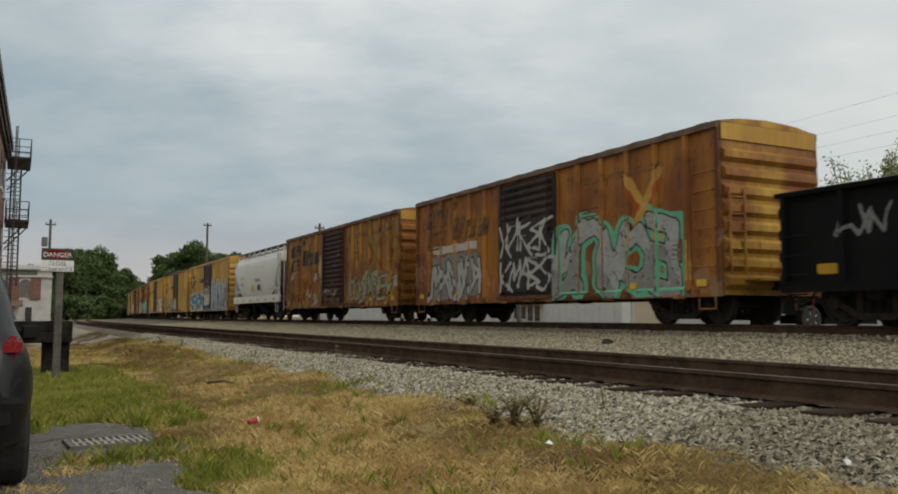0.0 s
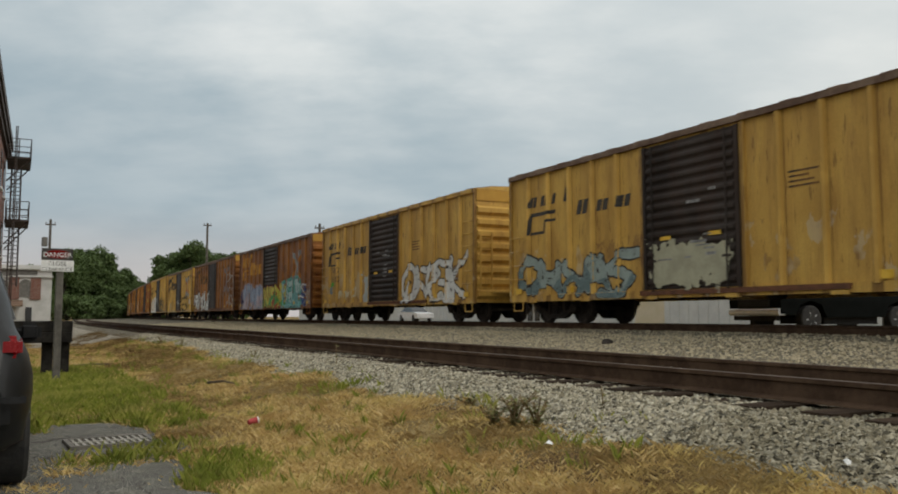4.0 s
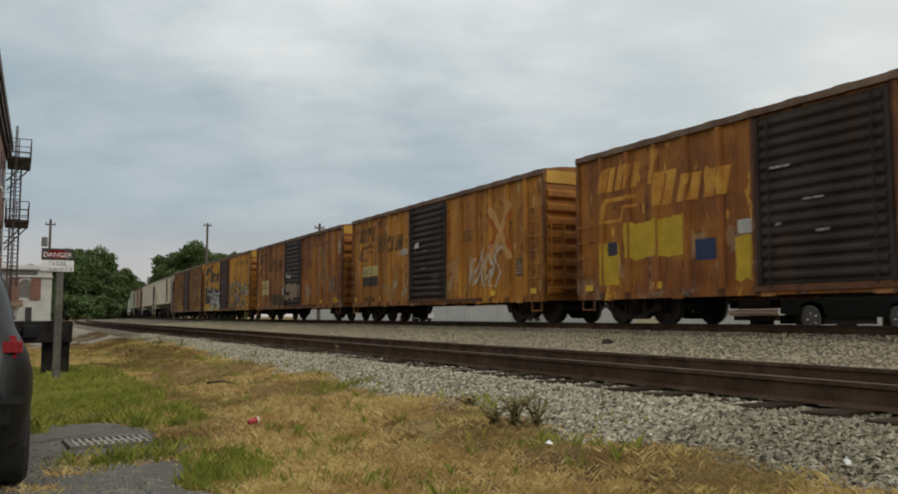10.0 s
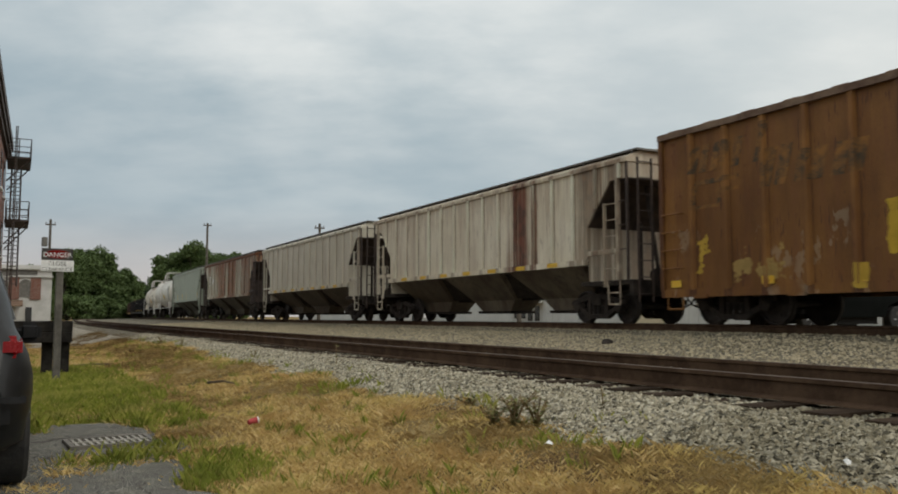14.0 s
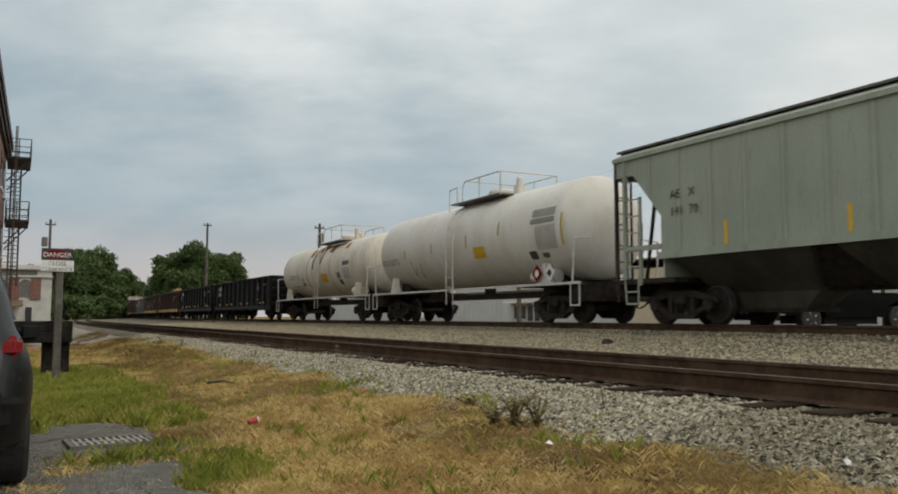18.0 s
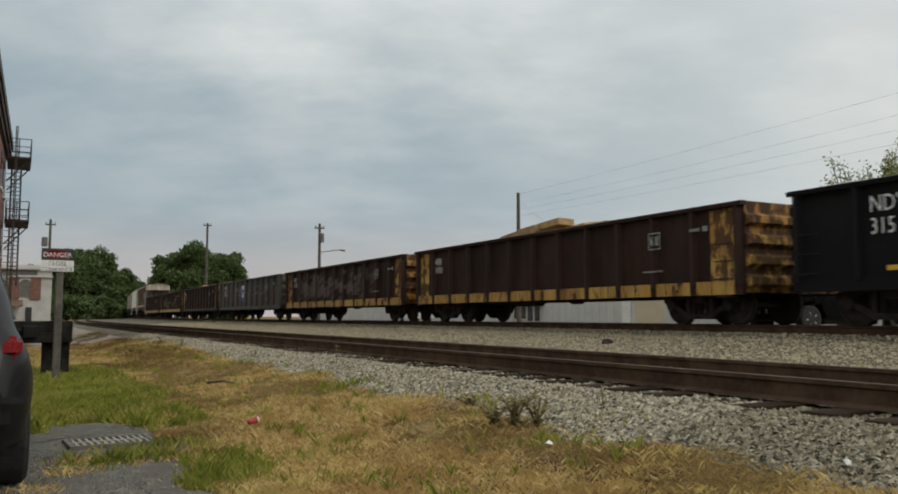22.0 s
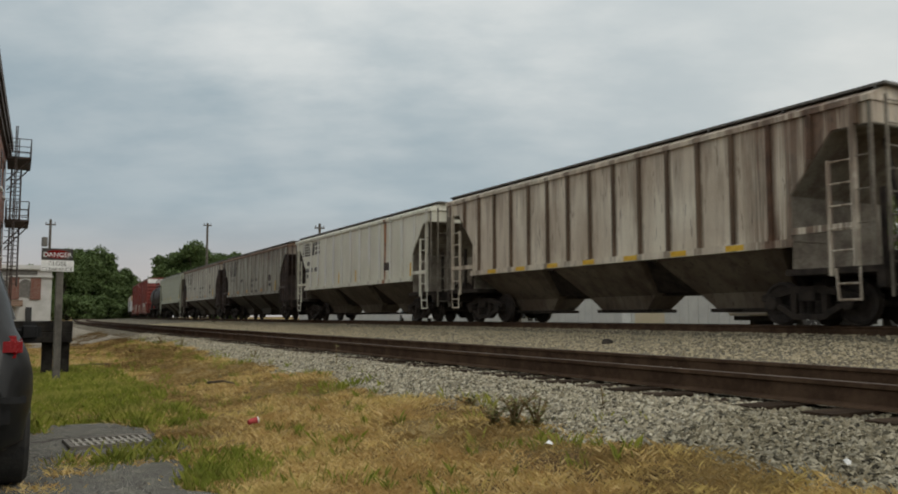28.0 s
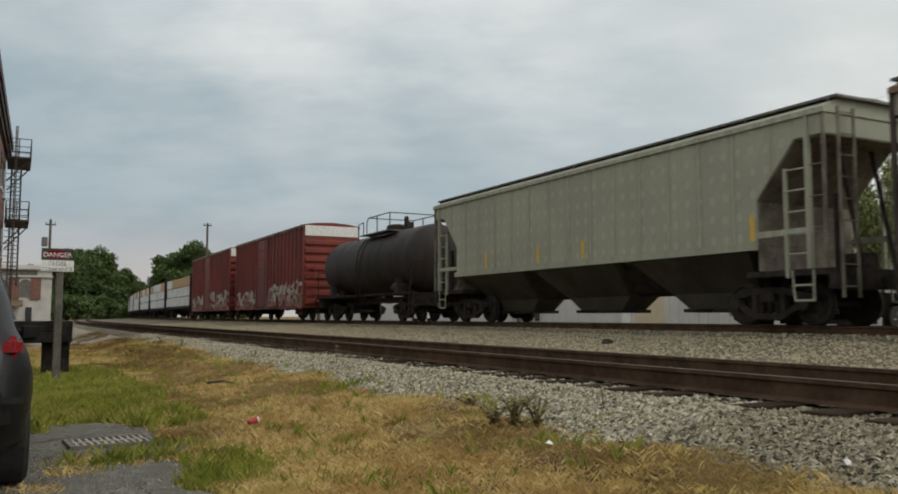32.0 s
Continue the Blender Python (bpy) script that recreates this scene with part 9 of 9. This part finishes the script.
def wispy_tree(x, y, z0, tall, n, seed):
    """Slender stems fanning upward with small leaves along them."""
    t = thing("young_tree", pose(x, y, z0), "slender young tree with thin upright shoots of light leaves", "tree", "trees")
    rng = np.random.default_rng(seed)
    vs, fs = [], []
    bm = bmesh.new()
    rod(bm, (0, 0, -0.2), (0, 0, tall * 0.35), 0.07, 6)
    part("trunk", bm, M["bark"], t)
    bm = bmesh.new()
    for i in range(n):
        a, l = rng.uniform(0, 6.283), rng.uniform(0.3, 1.9)
        top = Vector((math.cos(a) * l, math.sin(a) * l, tall * rng.uniform(0.7, 1.0)))
        low = Vector((top.x * 0.25, top.y * 0.25, tall * rng.uniform(0.3, 0.5)))
        rod(bm, low, top, 0.012, 4)
        for k in range(260):
            p = low.lerp(top, rng.uniform(0.0, 1.05)) + Vector(rng.normal(size=3)) * 0.13
            d = Vector(rng.normal(size=3)).normalized() * 0.06
            e = d.cross(Vector(rng.normal(size=3))).normalized() * 0.03
            k0 = len(vs)
            vs += [tuple(p - d), tuple(p + e), tuple(p + d), tuple(p - e)]
            fs.append((k0, k0 + 1, k0 + 2, k0 + 3))
    part("limb", bm, M["bark"], t)
    cr = raw_mesh("crown", vs, fs, M["leaf_light"])
    cr.parent = t


wispy_tree(-19.2, 27.4, 0.7, 6.1, 60, 160)
wispy_tree(-17.5, 28.2, 0.7, 6.7, 60, 161)


# ---- far side of the tracks ----
def warehouse():
    t = thing("warehouse", pose(0, 40, 0.6), "long low pale metal warehouse with a shopfront", "building")
    grey = surface("pale_metal_siding", (0.48, 0.48, 0.46), (0.56, 0.56, 0.53), 0.8, 0.7, 0, 0.2, 8)
    cream = surface("cream_siding", (0.52, 0.45, 0.30), (0.58, 0.50, 0.36), 0.8, 0.7)
    for n, x0, x1, mat, h in (("wall", -128, -64.5, grey, 4.2), ("front_wall", -64.5, -59.5, M["plaster"], 4.6), ("wall", -59.5, -47.6, grey, 4.2), ("cream_wall", -47.6, -44.5, cream, 4.0), ("wall", -44.5, -20, grey, 4.2)):
        bm = bmesh.new()
        box(bm, x0, x1 - 0.003, 0, 12, -0.2, h)
        w = part(n, bm, mat, t)
        if mat is grey:
            seam = shared("siding_rib", lambda bm: box(bm, 0, 0.06, -0.03, -0.001, -0.2, 4.2))
            for k in range(int((x1 - x0 - 0.8) / 0.9)):
                part("siding_rib", seam, mat, w, at=(x0 + 0.5 + 0.9 * k, 0, 0))
        if n == "front_wall":
            for i in range(4):
                bm = bmesh.new()
                box(bm, x0 + 0.5 + i * 1.1, x0 + 1.2 + i * 1.1, -0.05, -0.002, 0.4 + (0 if i < 2 else -0.2), 1.5)
                part("window", bm, M["glass_dark"], w)
            bm = bmesh.new()
            box(bm, x0 - 0.1, x1 + 0.1, -0.9, 0, 1.75, 1.95)
            part("awning", bm, M["white"], w)
    bm = bmesh.new()
    box(bm, -49.0, -48.0, -0.06, -0.031, -0.1, 2.0)
    part("door", bm, M["white"], t, "white door")
    bm = bmesh.new()
    prism(bm, [(-0.3, 4.61), (12.3, 4.61), (12.3, 4.7), (6, 5.3), (-0.3, 4.7)], -128.3, -19.7)
    part("roof", bm, M["galv"], t)


warehouse()


def pickup():
    t = thing("pickup_truck", pose(-22.4, 27.0, 0.7, 0, 0, 180), "dark pickup truck with chrome bumper parked beyond the track", "car")
    pnt = surface("black_car_paint", (0.003, 0.004, 0.0035), (0.006, 0.007, 0.0065), 2, 0.7, 0, spec=0.03)
    bm = bmesh.new()
    tapered(bm, [(0.02, 0.55), (0.0, 0.95), (0.25, 1.08), (1.55, 1.14), (1.65, 1.16), (5.75, 1.18), (5.8, 0.6), (5.3, 0.5), (5.1, 0.8), (4.7, 0.92), (4.3, 0.8), (4.1, 0.45), (1.75, 0.45), (1.55, 0.8), (1.15, 0.92), (0.75, 0.8), (0.55, 0.5)], -0.98, 0.98, 0.9, 1.2, 0.04)
    for v in bm.verts:
        v.co.x = -v.co.x
    part("body", bm, pnt, t)
    bm = bmesh.new()
    tapered(bm, [(-1.5, 1.15), (-2.2, 1.78), (-3.4, 1.82), (-3.75, 1.17)], -0.92, 0.92, 1.15, 1.8, 0.2)
    part("cab", bm, pnt, t)
    bm = bmesh.new()
    prism(bm, [(-0.12, 0.50), (0.06, 0.50), (0.13, 0.55), (0.13, 0.60), (0.10, 0.61), (0.10, 0.64), (0.12, 0.66), (0.06, 0.70), (-0.12, 0.70)], -0.95, 0.95, "y")
    for v in bm.verts:
        v.co.x -= 0.06 * abs(v.co.y / 0.95) ** 3
    part("front_bumper", bm, M["chrome"], t, "chrome front bumper")
    bm = bmesh.new()
    box(bm, 0.0, 0.04, -0.6, 0.6, 0.74, 0.98)
    part("grille", bm, M["plastic"], t)
    # dark panel standing in for the shade below the bumper
    bm = bmesh.new()
    box(bm, -0.15, 0.0, -0.8, 0.8, 0.36, 0.49)
    part("air_dam", bm, M["plastic"], t)
    bm = bmesh.new()
    box(bm, -4.0, -1.8, -0.8, 0.8, 0.25, 0.5)
    part("chassis", bm, M["plastic"], t)
    for s in (-1, 1):
        for x in (-1.15, -4.7):
            wheel(t, x, s * 0.86, 0.39, 0.26, M["tyre"], M["alloy"])
        bm = bmesh.new()
        box(bm, -1.75, -1.6, min(s * 0.95, s * 1.2), max(s * 0.95, s * 1.2), 1.2, 1.42)
        part("wing_mirror", bm, M["plastic"], t)
    t.matrix_world = pose(-17.1, 18.7, 0.7, 0, 0, -93)


pickup()


def white_car():
    t = thing("parked_car", pose(-70.0, 34.0, 0.7, 0, 0, 180), "white saloon car parked by the warehouse", "car")
    pnt = car_paint("white_car_paint", (0.62, 0.62, 0.62), 0.3)
    bm = bmesh.new()
    tapered(bm, [(0, 0.35), (0, 0.75), (1.0, 0.88), (3.6, 0.92), (4.5, 0.85), (4.55, 0.35), (3.9, 0.3), (0.6, 0.3)], -0.88, 0.88, 0.7, 0.95, 0.05)
    part("body", bm, pnt, t)
    bm = bmesh.new()
    tapered(bm, [(1.1, 0.88), (1.9, 1.38), (3.1, 1.4), (3.9, 0.9)], -0.8, 0.8, 0.9, 1.4, 0.2)
    part("cabin", bm, M["glass_dark"], t)
    for s in (-1, 1):
        for x in (0.85, 3.6):
            wheel(t, x, s * 0.8, 0.32, 0.2, M["tyre"], M["alloy"])


white_car()


# ---- what moves ----
def motions():
    """The train runs by at an even speed; every wheel rolls with it."""
    times = [0.0, 1 / 30] + [float(i) for i in range(1, 32)] + [32 - 1 / 30, 32.0]
    for root, at in TRAIN:
        rows = []
        for t in times:
            px, py, a = along(at + SPEED * t, FAR_Y)
            rows.append((t, pose(px, py, FAR_Z, 0, 0, math.degrees(-a))))
        walk(root, rows)
    # all wheels turn alike: the first of each axle place is keyed, the others run on the same keys
    first = {}
    for w in WHEELSETS:
        ax = round(w.location.x, 2)
        if ax not in first:
            step = math.degrees(SPEED / WHEEL_R / FPS)
            walk(w, [(k / FPS, pose(ax, 0, WHEEL_R, 0, step * k, 0)) for k in range(32 * FPS + 1)])
            first[ax] = w.animation_data
        else:
            w.rotation_mode = "QUATERNION"
            keys = w.animation_data_create()
            keys.action = first[ax].action
            keys.action_slot = first[ax].action_slot


motions()
